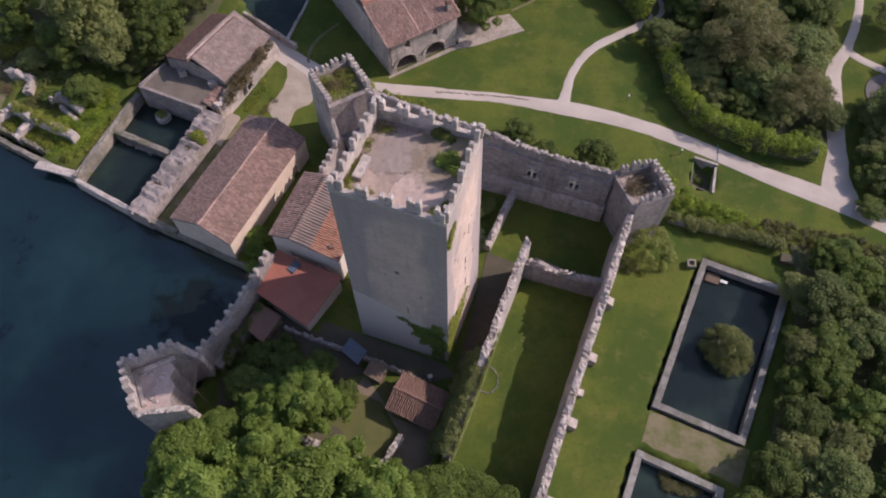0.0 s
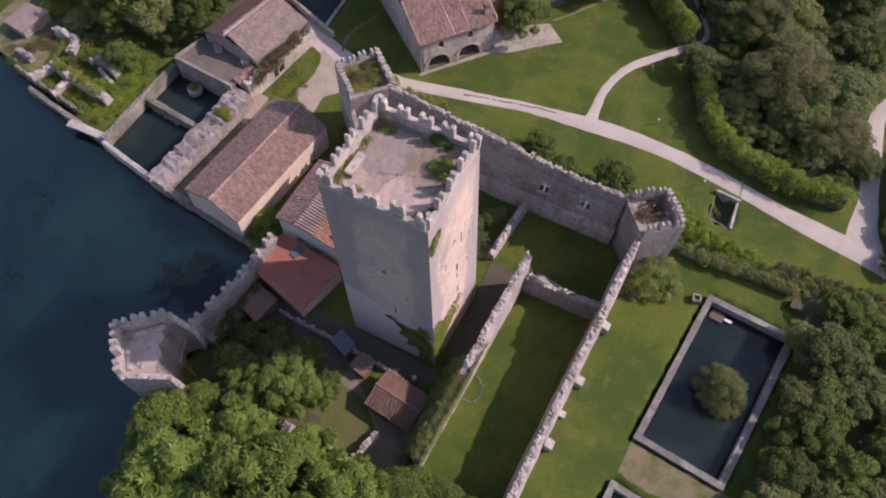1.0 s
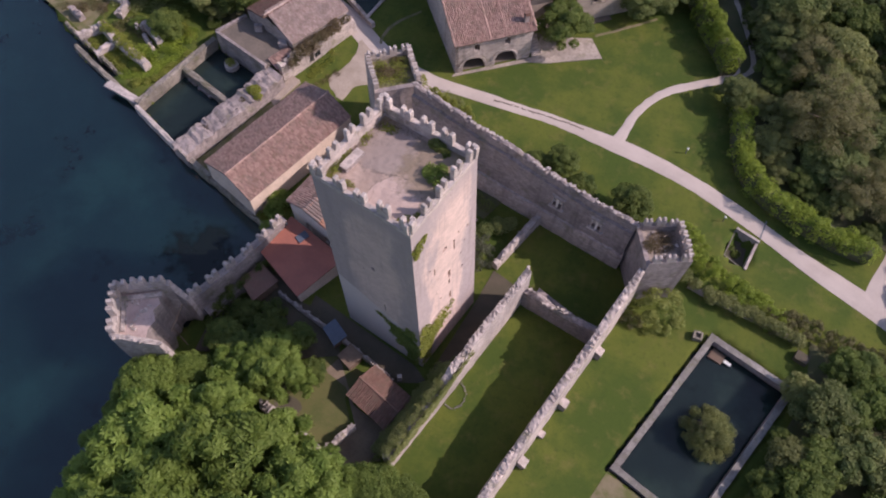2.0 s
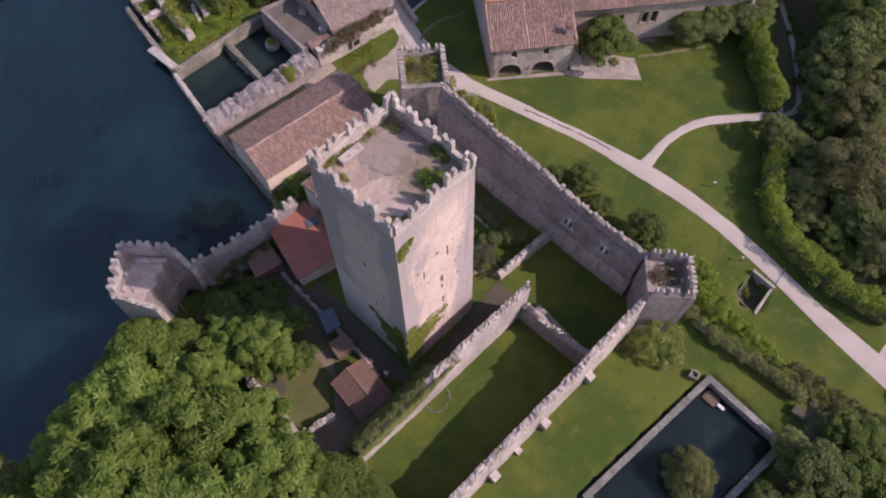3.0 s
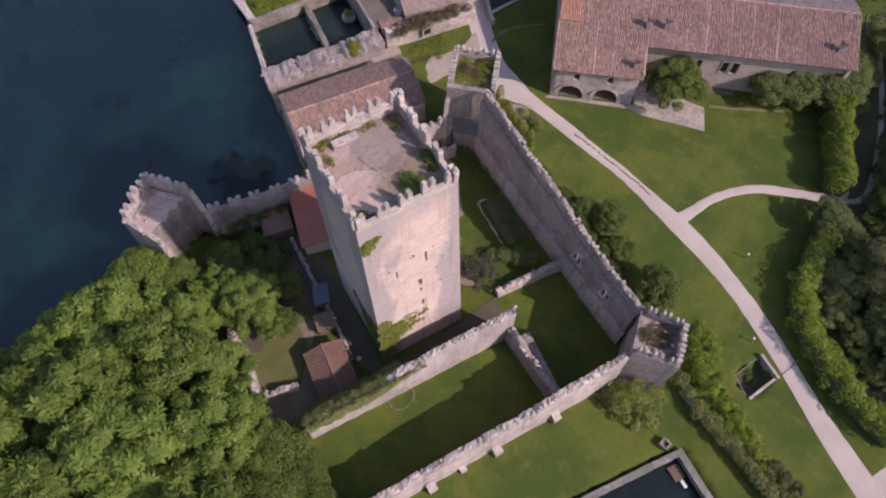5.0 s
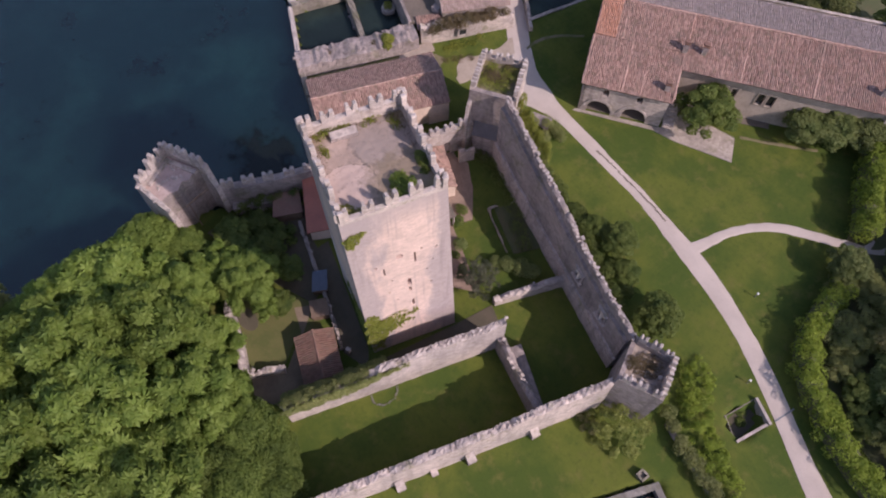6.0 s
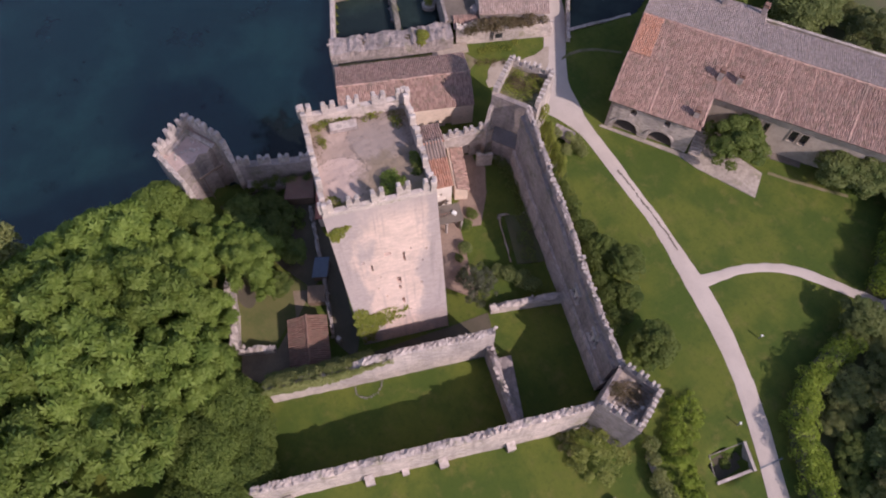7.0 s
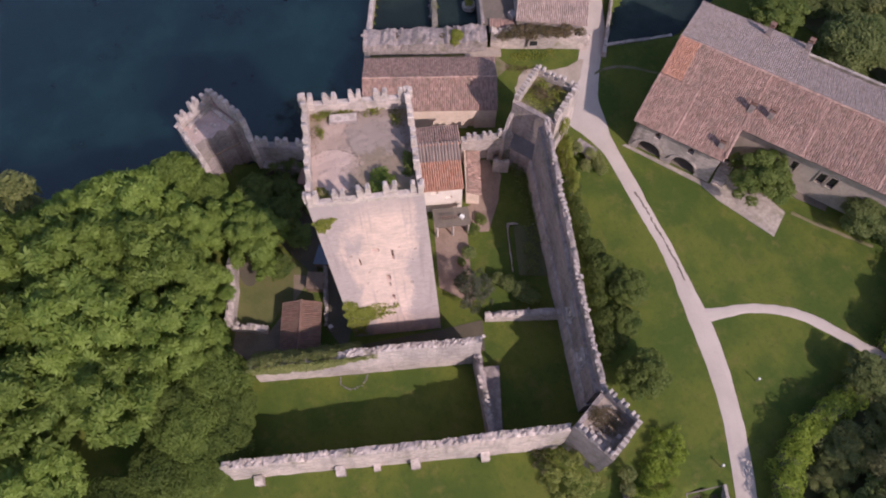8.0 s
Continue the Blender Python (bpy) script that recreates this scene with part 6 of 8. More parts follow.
# ---- ponds ----
def pond_rim(poly, label, z=0.42, width=0.72):
    t = thing("pond_wall", (*poly[0], 0), label, "pond wall")
    pts = [Vector(p) for p in poly]
    c = sum(pts, Vector((0, 0))) / len(pts)
    random.seed(9)
    for i in range(len(pts)):
        p, q = pts[i], pts[(i + 1) % len(pts)]
        d = (q - p).normalized()
        nrm = Vector((-d.y, d.x))
        if (c - p).dot(nrm) < 0:
            nrm = -nrm
        bm = bmesh.new()
        bar(bm, p + nrm * width / 2, q + nrm * width / 2, width * 0.86, -2.3, z - 0.14)
        part("wall", bm, STONE_DARK, t)
        n = int((q - p).length / 1.25)
        for k in range(n):
            s, e = p.lerp(q, k / n), p.lerp(q, (k + 1) / n - 0.012 / (q - p).length)
            bm = bmesh.new()
            bar(bm, s + nrm * width / 2, e + nrm * width / 2, width + random.uniform(-0.04, 0.05), z - 0.138, z + random.uniform(-0.02, 0.03))
            part("coping_stone", bm, COPING, t)
    return t


pond_rim(POND_A, "low grey stone wall round a rectangular pond")
pond_rim(POND_B, "low grey stone wall round a second pond")
t = thing("stone_basin", (27.4, 41.6, 0), "square stone basin beside the pond corner", "basin")
bm = bmesh.new()
for dx, dy, sx, sy in ((-0.4, 0, 0.22, 1.0), (0.4, 0, 0.22, 1.0), (0, -0.4, 0.58, 0.22), (0, 0.4, 0.58, 0.22)):
    block(bm, (27.4 + dx, 41.6 + dy, 0.3), (sx, sy, 0.7), 0, 0.03)
block(bm, (27.4, 41.6, 0.15), (0.6, 0.6, 0.3))
part("masonry", bm, MOSSY, t)
t = thing("duck_platform", (30.2, 40.2, -0.7), "small brown plank platform floating in the pond", "platform")
for k in range(6):
    bm = bmesh.new()
    block(bm, (29.55 + 0.24 * k, 40.55 - 0.08 * k, -0.52), (0.21, 1.25, 0.08), -0.33, 0.01)
    part("plank", bm, WOOD, t)
bm = bmesh.new()
block(bm, (30.0, 40.3, -0.66), (1.5, 1.1, 0.2), -0.33)
part("float", bm, WOOD, t)
bm = bmesh.new()
block(bm, (31.35, 39.95, -0.5), (0.85, 0.35, 0.1), -0.33)
part("ramp", bm, WHITE, t, "white ramp board")
# the sluice pit beside the road
t = thing("sluice_pit", (30.4, 55, 0), "small stone-edged sluice pit beside the road", "sluice")
for i, (p, q, w, z) in enumerate((((29.3, 57.2), (32.2, 56.2), 0.32, 0.5), ((32.0, 56.1), (31.2, 52.1), 0.3, 0.16), ((29.3, 57.0), (28.6, 53.3), 0.12, -0.04), ((28.5, 53.3), (31.3, 52.0), 0.12, -0.04))):
    bm = bmesh.new()
    bar(bm, p, q, w, -1.5, z)
    part("wall", bm, STONE_PALE if i < 1 else STONE if i < 2 else MOSSY, t)
for x, y in ((21.3, 66.4), (27.6, 57.9)):
    t = thing("path_lamp", (x, y, 0), "small white lamp on a short post in the lawn", "lamp", "path lamps")
    bm = bmesh.new()
    bmesh.ops.create_cone(bm, cap_ends=True, segments=10, radius1=0.06, radius2=0.05, depth=0.9, matrix=Matrix.Translation((x, y, 0.4)))
    part("post", bm, METAL, t)
    bm = bmesh.new()
    bmesh.ops.create_uvsphere(bm, u_segments=12, v_segments=8, radius=0.15, matrix=Matrix.Translation((x, y, 0.95)) @ Matrix.Diagonal((1, 1, 0.7, 1)))
    part("globe", bm, WHITE, t)

wall_thing("ditch_wall", [(25.2, 47.6, 0.8), (29.5, 46.6, 0.8), (33.5, 45.9, 0.8), (38.5, 44.8, 0.7)], 0.55, 0.8, "low dark stone wall along a planted ditch", STONE_DARK, STONE_DARK, 0.6, 141)
t = thing("brick_box", (38.8, 42.9, 0), "low reddish brick box half hidden by bushes", "box")
bm = bmesh.new()
block(bm, (38.8, 43.0, 0.3), (1.5, 1.1, 0.8), -0.3, 0.04)
part("body", bm, SOIL, t)


# ---- plants ----
def leaf_cloud(blobs, count, leaf, seed, flat=0.45, depth=0.45, aspect=0.45, droop=0.2, lump=0.35, rosette=0):
    """Vertices and faces of many folded leaves spread over and inside lumpy ellipsoids (x, y, z, rx, ry, rz)."""
    rnd = np.random.RandomState(seed)
    B = np.array(blobs, float)
    area = (B[:, 3] * B[:, 4] + B[:, 3] * B[:, 5] + B[:, 4] * B[:, 5])
    pick = rnd.choice(len(B), count, p=area / area.sum())
    d = rnd.normal(size=(count, 3))
    d /= np.linalg.norm(d, axis=1)[:, None]
    d[:, 2] = np.where(d[:, 2] < -0.35, -d[:, 2], d[:, 2])
    c, r = B[pick, :3], B[pick, 3:6]
    ph = rnd.uniform(0, 6.28, (8, 3))
    fr = rnd.normal(size=(8, 3)) * 2.6
    bump = sum(np.sin(d @ fr[k] + ph[k, 0] + pick * 1.7) for k in range(8)) / 8
    rad = 1 - depth * rnd.rand(count) ** 2.2 + lump * bump
    p = c + d * r * rad[:, None]
    nrm = d / r
    nrm /= np.linalg.norm(nrm, axis=1)[:, None]
    nrm = nrm * (1 - flat) + np.array([0, 0, 1.0]) * flat + rnd.normal(size=(count, 3)) * 0.34
    nrm /= np.linalg.norm(nrm, axis=1)[:, None]
    t = np.cross(nrm, rnd.normal(size=(count, 3)))
    t /= np.linalg.norm(t, axis=1)[:, None]
    s = np.cross(nrm, t)
    L = leaf * rnd.uniform(0.6, 1.35, count)[:, None]
    if rosette:
        ang = np.tile(np.arange(rosette) * 2 * math.pi / rosette, count) + rnd.uniform(-0.3, 0.3, count * rosette)
        rep = np.repeat(np.arange(count), rosette)
        ca, sa = np.cos(ang)[:, None], np.sin(ang)[:, None]
        way = t[rep] * ca + s[rep] * sa + nrm[rep] * rnd.uniform(0.0, 0.5, len(rep))[:, None]
        s = s[rep] * ca - t[rep] * sa
        L = L[rep] * rnd.uniform(0.7, 1.2, len(rep))[:, None]
        p, nrm, t, count = p[rep] + way * L * 0.55, nrm[rep], way, len(rep)
    W = L * aspect
    v = np.stack([p - t * L * 0.5, p + s * W * 0.5 - nrm * L * 0.12, p + t * L * 0.5 - nrm * L * droop, p - s * W * 0.5 - nrm * L * 0.12], 1)
    base = (np.arange(count) * 4)[:, None]
    f = np.concatenate([base + np.array([0, 1, 2]), base + np.array([0, 2, 3])], 1).reshape(-1, 3)
    return v.reshape(-1, 3), f


def leaf_mesh(name, blobs, count, leaf, material, seed, **kw):
    v, f = leaf_cloud(blobs, count, leaf, seed, **kw)
    me = bpy.data.meshes.new(name)
    me.vertices.add(len(v))
    me.vertices.foreach_set("co", v.ravel())
    me.loops.add(f.size)
    me.loops.foreach_set("vertex_index", f.ravel())
    me.polygons.add(len(f))
    me.polygons.foreach_set("loop_start", np.arange(len(f)) * 3)
    me.update(calc_edges=True)
    me.materials.append(material)
    return me


def limb(bm, p, q, r0, r1, sides=7):
    p, q = Vector(p), Vector(q)
    d = (q - p).normalized()
    x = d.orthogonal().normalized()
    y = d.cross(x)
    rings = []
    for c, r in ((p, r0), (q, r1)):
        rings.append([bm.verts.new(c + (x * math.cos(a) + y * math.sin(a)) * r) for a in (2 * math.pi * k / sides for k in range(sides))])
    for k in range(sides):
        j = (k + 1) % sides
        bm.faces.new((rings[0][k], rings[0][j], rings[1][j], rings[1][k]))
    bm.faces.new(rings[1])


def tree_mesh_parts(height, radius, seed, leaf, count, material, low=0.25, clumps=36, clump=0.27, spread=(0.66, 0.90), **kw):
    """A trunk with limbs, and a crown of clumps; both stand at the origin."""
    rnd = random.Random(seed)
    bm = bmesh.new()
    r0 = height * 0.028 + 0.06
    top = Vector((rnd.uniform(-0.3, 0.3), rnd.uniform(-0.3, 0.3), height * 0.62))
    mid = Vector((rnd.uniform(-0.2, 0.2), rnd.uniform(-0.2, 0.2), height * 0.3))
    limb(bm, (0, 0, -0.3), mid, r0 * 1.3, r0 * 0.9, 9)
    limb(bm, mid, top, r0 * 0.9, r0 * 0.45, 8)
    blobs = []
    for k in range(7):
        a = 2.4 * k + rnd.uniform(-0.4, 0.4)
        rr = radius * rnd.uniform(0.4, 0.75)
        end = Vector((math.cos(a) * rr, math.sin(a) * rr, height * rnd.uniform(low + 0.25, 0.78)))
        limb(bm, mid.lerp(top, rnd.uniform(0.1, 0.9)), end, r0 * 0.42, r0 * 0.12, 6)
    zc = height * (low + 0.98) / 2
    hz = height * (1.0 - low) / 2
    for k in range(clumps):
        f = (k + 0.5) / clumps
        cz = 1 - 1.35 * f
        a = k * 2.39996 + rnd.uniform(-0.25, 0.25)
        s = math.sqrt(max(0.0, 1 - cz * cz))
        rr = radius * rnd.uniform(*spread)
        b = radius * clump * rnd.uniform(0.75, 1.3)
        blobs.append((math.cos(a) * s * rr, math.sin(a) * s * rr, zc + cz * hz * rnd.uniform(spread[0] + 0.12, spread[1] + 0.05), b, b, b * rnd.uniform(0.55, 0.8)))
    blobs.append((0, 0, zc - hz * 0.1, radius * 0.55, radius * 0.55, hz * 0.6))
    me = leaf_mesh("crown", blobs, count, leaf, material, seed, **kw)
    return bm, me


class Species:
    def __init__(self, name, label, category, variants):
        self.variants = variants
        self.name, self.label, self.category = name, label, category
        self.count = 0


def make_species(name, label, category, height, radius, leaf, count, material, seeds, low=0.25, clumps=36, clump=0.27, spread=(0.66, 0.90), **kw):
    made = []
    for s in seeds:
        bm, crown = tree_mesh_parts(height, radius, s, leaf, count, material, low, clumps, clump, spread, **kw)
        trunk = bpy.data.meshes.new("trunk")
        bm.to_mesh(trunk)
        bm.free()
        trunk.materials.append(BARK)
        made.append((trunk, crown))
    return Species(name, label, category, made)


def plant(sp, x, y, scale=1.0, tall=1.0, turn=None, z=0.0, label=""):
    trunk, crown = sp.variants[sp.count % len(sp.variants)]
    turn = (sp.count * 137.5) % 360 if turn is None else turn
    sp.count += 1
    t = thing(sp.name, (x, y, z), label or sp.label, sp.category)
    m = pose(x, y, z, 0, 0, turn) @ Matrix.Diagonal((scale, scale, scale * tall, 1))
    for nm, me in (("trunk", trunk), ("crown", crown)):
        ob = new(nm, me)
        ob.parent = t
        ob.matrix_parent_inverse = t.matrix_world.inverted()
        ob.matrix_basis = m
    return t


def shrub(name, blobs, count, leaf, material, label, category="shrub", seed=1, **kw):
    """A bush without a visible trunk: short stems and a leaf cloud."""
    x, y, z = blobs[0][:3]
    low = min(b[2] - b[5] * 0.6 for b in blobs)
    t = thing(name, (x, y, low), label, category)
    me = leaf_mesh("foliage", blobs, count, leaf, material, seed, **kw)
    ob = new("foliage", me)
    ob.parent = t
    ob.matrix_parent_inverse = t.matrix_world.inverted()
    bm = bmesh.new()
    for b in blobs[:14]:
        limb(bm, (b[0], b[1], b[2] - b[5] - 0.25), (b[0] + 0.1, b[1], b[2] + b[5] * 0.3), 0.05, 0.02, 5)
    tagged(part("stems", bm, BARK, t), kind="stuff")
    return t


def row(points, spacing, rx, rz, z, rnd, wob=0.25):
    """Blobs along a line, for hedges."""
    out = []
    pts = [Vector(p) for p in points]
    for a, b in zip(pts, pts[1:]):
        n = max(1, int((b - a).length / spacing))
        for i in range(n):
            c = a.lerp(b, i / n)
            k = rnd.uniform(0.8, 1.2)
            out.append((c.x + rnd.uniform(-wob, wob), c.y + rnd.uniform(-wob, wob), z * rnd.uniform(0.85, 1.15), rx * k, rx * k, rz * rnd.uniform(0.85, 1.2)))
    return out


def thicket(cx, cy, rx, ry, height, n, seed, r=(0.3, 0.65), turn=0.0):
    """Many small blobs heaped into a loose bush."""
    rr = random.Random(seed)
    out = []
    for k in range(n):
        a, d = rr.uniform(0, 2 * math.pi), math.sqrt(rr.random())
        x, y = rx * d * math.cos(a), ry * d * math.sin(a)
        z = height * (1 - d ** 2.2) * rr.uniform(0.55, 1.0)
        q = rr.uniform(*r)
        out.append((cx + x * math.cos(turn) - y * math.sin(turn), cy + x * math.sin(turn) + y * math.cos(turn), max(z, q * 0.5), q, q, q * 0.8))
    return out


ASH = make_species("ash_tree", "large broadleaf tree with bright green compound leaves", "tree", 12.0, 5.2, 0.66, 2300, LEAF_BRIGHT, (301, 302, 303, 304), 0.2, 36, 0.21, (0.50, 1.08), aspect=0.34, lump=0.1, depth=0.2, rosette=8, flat=0.1, droop=0.4)
ELM = make_species("elm_tree", "round broadleaf tree with small bright leaves", "tree", 7.0, 3.3, 0.3, 14000, LEAF_BRIGHT, (306, 307), 0.1, 40, 0.26, aspect=0.5, lump=0.2, depth=0.35)
WALNUT = make_species("walnut_tree", "broadleaf tree with dense mid-green leaves", "tree", 10.0, 4.4, 0.62, 1500, LEAF_MID, (311, 312, 313), 0.2, 34, 0.22, (0.58, 1.0), aspect=0.4, lump=0.2, depth=0.3, rosette=7, flat=0.2, droop=0.3)
YEW = make_species("yew_tree", "dense green tree with fine foliage", "tree", 6.5, 3.2, 0.28, 14000, LEAF_FRESH, (315, 316), 0.05, 30, 0.36, aspect=0.4, lump=0.15, depth=0.25)
WOOD_TREE = make_species("woodland_tree", "dark leafy tree at the wood's edge", "tree", 9.5, 4.6, 0.42, 12000, LEAF_DARK, (321, 322, 323, 324), 0.08, 40, 0.28, aspect=0.5, lump=0.3, depth=0.45)
ORCHARD = make_species("orchard_tree", "small round leafy fruit tree", "tree", 5.0, 2.6, 0.32, 7000, LEAF_MID, (331, 332, 333), 0.08, 30, 0.3, aspect=0.5, lump=0.25, depth=0.4)
OLIVE = make_species("olive_shrub_tree", "dusty olive-green shrubby tree", "tree", 5.0, 2.5, 0.3, 5200, LEAF_OLIVE, (341, 342), 0.1, 26, 0.3, aspect=0.45, lump=0.4, depth=0.5)
WOOD_OLIVE = make_species("woodland_tree", "olive-brown leafy tree at the wood's edge", "tree", 8.5, 4.4, 0.36, 10000, LEAF_OLIVE, (325, 326, 327), 0.08, 30, 0.27, (0.55, 1.0), aspect=0.45, lump=0.3, depth=0.4, flat=0.25)
WOOD_GREEN = make_species("woodland_tree", "green leafy tree at the wood's edge", "tree", 9.0, 4.4, 0.42, 10000, LEAF_MID, (328, 329), 0.08, 32, 0.26, (0.55, 1.0), aspect=0.5, lump=0.3, depth=0.4, flat=0.25)
WOODS = (WOOD_TREE, WOOD_GREEN, WOOD_OLIVE, WOOD_OLIVE, WOOD_GREEN, WOOD_TREE, WOOD_OLIVE)


def low_by_hedge(x, y, s, tl):
    """Trees right behind the hedges stay low."""
    if (y > 64 and x - (28.6 - (y - 65.4) * 0.413) < 9.5) or (x > 28 and y - (65.4 - (x - 28.6) * 0.42) < 4.5):
        return s * 0.85, tl * 0.78
    return s, tl

BROWN_TREE = make_species("brown_tree", "tall thin-leaved brownish tree in the wood", "tree", 11.0, 5.2, 0.34, 12000, LEAF_BROWN, (361,), 0.1, 34, 0.24, (0.5, 1.05), aspect=0.35, lump=0.4, depth=0.5, flat=0.3)
ORCHARD_DARK = make_species("orchard_tree", "small dark green leafy tree", "tree", 5.0, 2.6, 0.3, 7000, LEAF_DARK, (337, 338), 0.08, 28, 0.29, (0.55, 1.0), aspect=0.5, lump=0.3, depth=0.45)
ORCHARD_LIGHT = make_species("orchard_tree", "small light green leafy fruit tree", "tree", 4.8, 2.5, 0.3, 6500, LEAF_FRESH, (335, 336), 0.08, 24, 0.29, (0.55, 1.0), aspect=0.5, lump=0.3, depth=0.4, flat=0.25)
BLOSSOM = make_species("blossom_tree", "tree with pale flower heads among green leaves", "tree", 7.5, 3.6, 0.3, 9000, LEAF_MID, (345,), 0.1, 26, 0.3, aspect=0.5, lump=0.35, depth=0.45)
GREY_TREE = make_species("grey_leaved_tree", "pale grey-leaved shrub tree", "tree", 4.0, 2.0, 0.26, 3000, LEAF_GREY, (351,), 0.1, 34, 0.2, (0.5, 1.1), aspect=0.3, lump=0.4, depth=0.7)

for x, y, s, tl in ((-21.8, 9.6, 0.95, 0.98), (-13.4, 10.2, 1.0, 1.0), (-6.6, 9.6, 0.92, 0.95), (-17.6, 3.0, 1.1, 1.05), (-9.2, 2.4, 1.1, 1.08), (-1.8, 3.6, 0.98, 1.0), (-23.6, 3.2, 0.75, 0.95), (-25.4, 7.6, 0.6, 0.9),
                    (-20.5, -6.0, 1.1, 1.0), (-12.0, -7.0, 1.15, 1.0), (-3.5, -5.6, 1.08, 1.0), (4.2, -6.5, 1.0, 0.9), (-14.5, -16.5, 1.2, 1.0), (-4.0, -16.5, 1.2, 1.0), (6.0, -17.0, 1.1, 0.9), (-22.0, -15.5, 1.1, 0.9),
                    (-17.6, 14.6, 0.72, 0.98), (-10.6, 13.8, 0.62, 1.0), (-3.4, 11.4, 0.6, 1.0), (-25.5, -1.8, 0.6, 0.9), (-14.6, 21.0, 0.64, 0.92), (-18.4, 19.4, 0.5, 0.95), (-11.6, 21.4, 0.34, 0.95)):
    plant(ASH, x, y, s, tl)
for x, y, s, tl in ((-25.9, 14.9, 1.0, 0.95), (-23.0, 17.4, 0.75, 0.95), (-28.0, 12.0, 0.6, 0.8)):
    plant(ELM, x, y, s, tl)
plant(OLIVE, -30.2, -3.2, 1.2, 1.2, label="olive-green tree at the lake shore")
for x, y, s, tl in ((-18.6, 21.2, 0.6, 0.75), (-11.2, 22.4, 0.36, 0.9), (-17.6, 25.0, 0.5, 0.7), (-21.8, 22.6, 0.5, 0.7), (-14.2, 25.6, 0.38, 0.7), (-21.0, 26.0, 0.4, 0.7)):
    plant(WALNUT, x, y, s, tl)
for x, y, s, tl in ((-0.6, 12.4, 1.0, 0.95), (2.6, 12.8, 0.85, 0.85), (5.8, 11.4, 0.85, 0.85), (7.8, 8.2, 0.8, 0.85), (3.4, 8.4, 1.05, 0.95), (6.4, 4.6, 0.95, 0.9), (0.4, 8.0, 1.0, 1.0), (8.0, 0.4, 1.0, 0.9)):
    plant(YEW, x, y, s, tl)
for x, y, s, tl in ((33.0, 74.5, 0.95, 0.85), (39.0, 70.0, 0.9, 0.6), (33.0, 66.8, 0.55, 0.75), (38.5, 77.5, 1.0, 0.8), (44.0, 74.0, 0.9, 0.75), (41.0, 64.8, 0.55, 0.7), (45.0, 68.0, 0.7, 0.7), (46.0, 81.0, 1.0, 0.8),
                    (30.5, 82.0, 0.9, 0.8), (37.0, 86.0, 1.0, 0.9), (28.5, 90.0, 0.9, 0.8), (45.0, 90.0, 1.0, 0.9), (50.5, 86.0, 0.6, 0.8), (33.0, 95.0, 1.0, 0.9), (41.5, 98.0, 1.0, 0.9), (52.0, 96.0, 1.0, 0.9),
                    (52.6, 59.0, 0.75, 0.75), (51.2, 55.0, 0.62, 0.7), (50.0, 50.6, 0.5, 0.65), (50.9, 58.0, 0.45, 0.6), (58.0, 55.0, 0.9, 0.8), (60.0, 63.0, 0.9, 0.8), (56.5, 67.5, 0.6, 0.8), (62.0, 48.0, 0.9, 0.8), (60.0, 82.0, 0.8, 0.8), (63.0, 74.0, 0.8, 0.7)):
    low = low_by_hedge(x, y, s, tl)
    plant(WOODS[int(x * 3 + y * 5) % 7] if low == (s, tl) else (WOOD_GREEN, WOOD_OLIVE)[int(x + y) % 2], x, y, *low)
for x, y, s, tl in ((-49.0, 68.5, 0.95, 0.85), (-53.6, 67.6, 0.8, 0.8), (-43.5, 72.5, 0.95, 0.85), (-39.5, 79.0, 1.0, 0.9), (-47.5, 77.0, 1.0, 0.95), (-55.0, 76.0, 1.0, 0.9), (-64.0, 79.0, 1.0, 0.9),
                    (-44.0, 86.0, 1.0, 0.9), (-52.0, 86.0, 1.0, 0.9), (-46.5, 66.4, 0.5, 0.7),
                    (-24.0, 99.4, 0.6, 0.7), (-21.0, 101.8, 0.55, 0.7), (-17.6, 105.2, 0.65, 0.75), (-13.2, 104.6, 0.6, 0.7), (-9.2, 106.4, 0.65, 0.7), (-5.6, 107.4, 0.6, 0.7), (-12.4, 109.4, 0.7, 0.8), (-20.6, 106.6, 0.7, 0.8), (-20.0, 95.0, 0.9, 0.8), (-11.0, 101.0, 1.0, 0.8), (-2.0, 106.0, 1.0, 0.8), (-27.0, 101.0, 1.0, 0.9), (8.0, 110.0, 1.0, 0.9), (18.0, 106.0, 1.0, 0.9), (-16.0, 110.0, 1.0, 0.9)):
    plant(WOODS[int(y * 7 - x * 3) % 7], x, y, s, tl, label="leafy tree beyond the buildings")
for x, y, s, tl in ((41.0, 37.0, 1.15, 0.9), (39.8, 28.2, 1.1, 0.85), (44.5, 33.0, 1.1, 0.9), (36.6, 23.4, 1.0, 0.8), (42.5, 24.0, 1.15, 0.9), (33.4, 17.6, 1.05, 0.8), (38.5, 17.0, 1.2, 0.9), (47.5, 27.0, 1.2, 0.9), (46.5, 39.5, 1.15, 0.85),
                    (43.0, 42.5, 0.95, 0.8), (50.0, 34.5, 1.2, 0.9), (34.0, 11.0, 1.2, 0.9), (40.0, 9.5, 1.2, 0.9), (44.5, 16.0, 1.2, 0.9), (51.0, 20.0, 1.3, 0.9), (52.5, 41.5, 1.2, 0.9), (55.0, 28.0, 1.3, 0.9), (37.6, 32.8, 0.5, 0.8)):
    plant((ORCHARD_DARK, ORCHARD, ORCHARD_DARK, ORCHARD_LIGHT)[int(x * 3 + y) % 4], x, y, s, tl, label="small leafy tree beside the ponds")
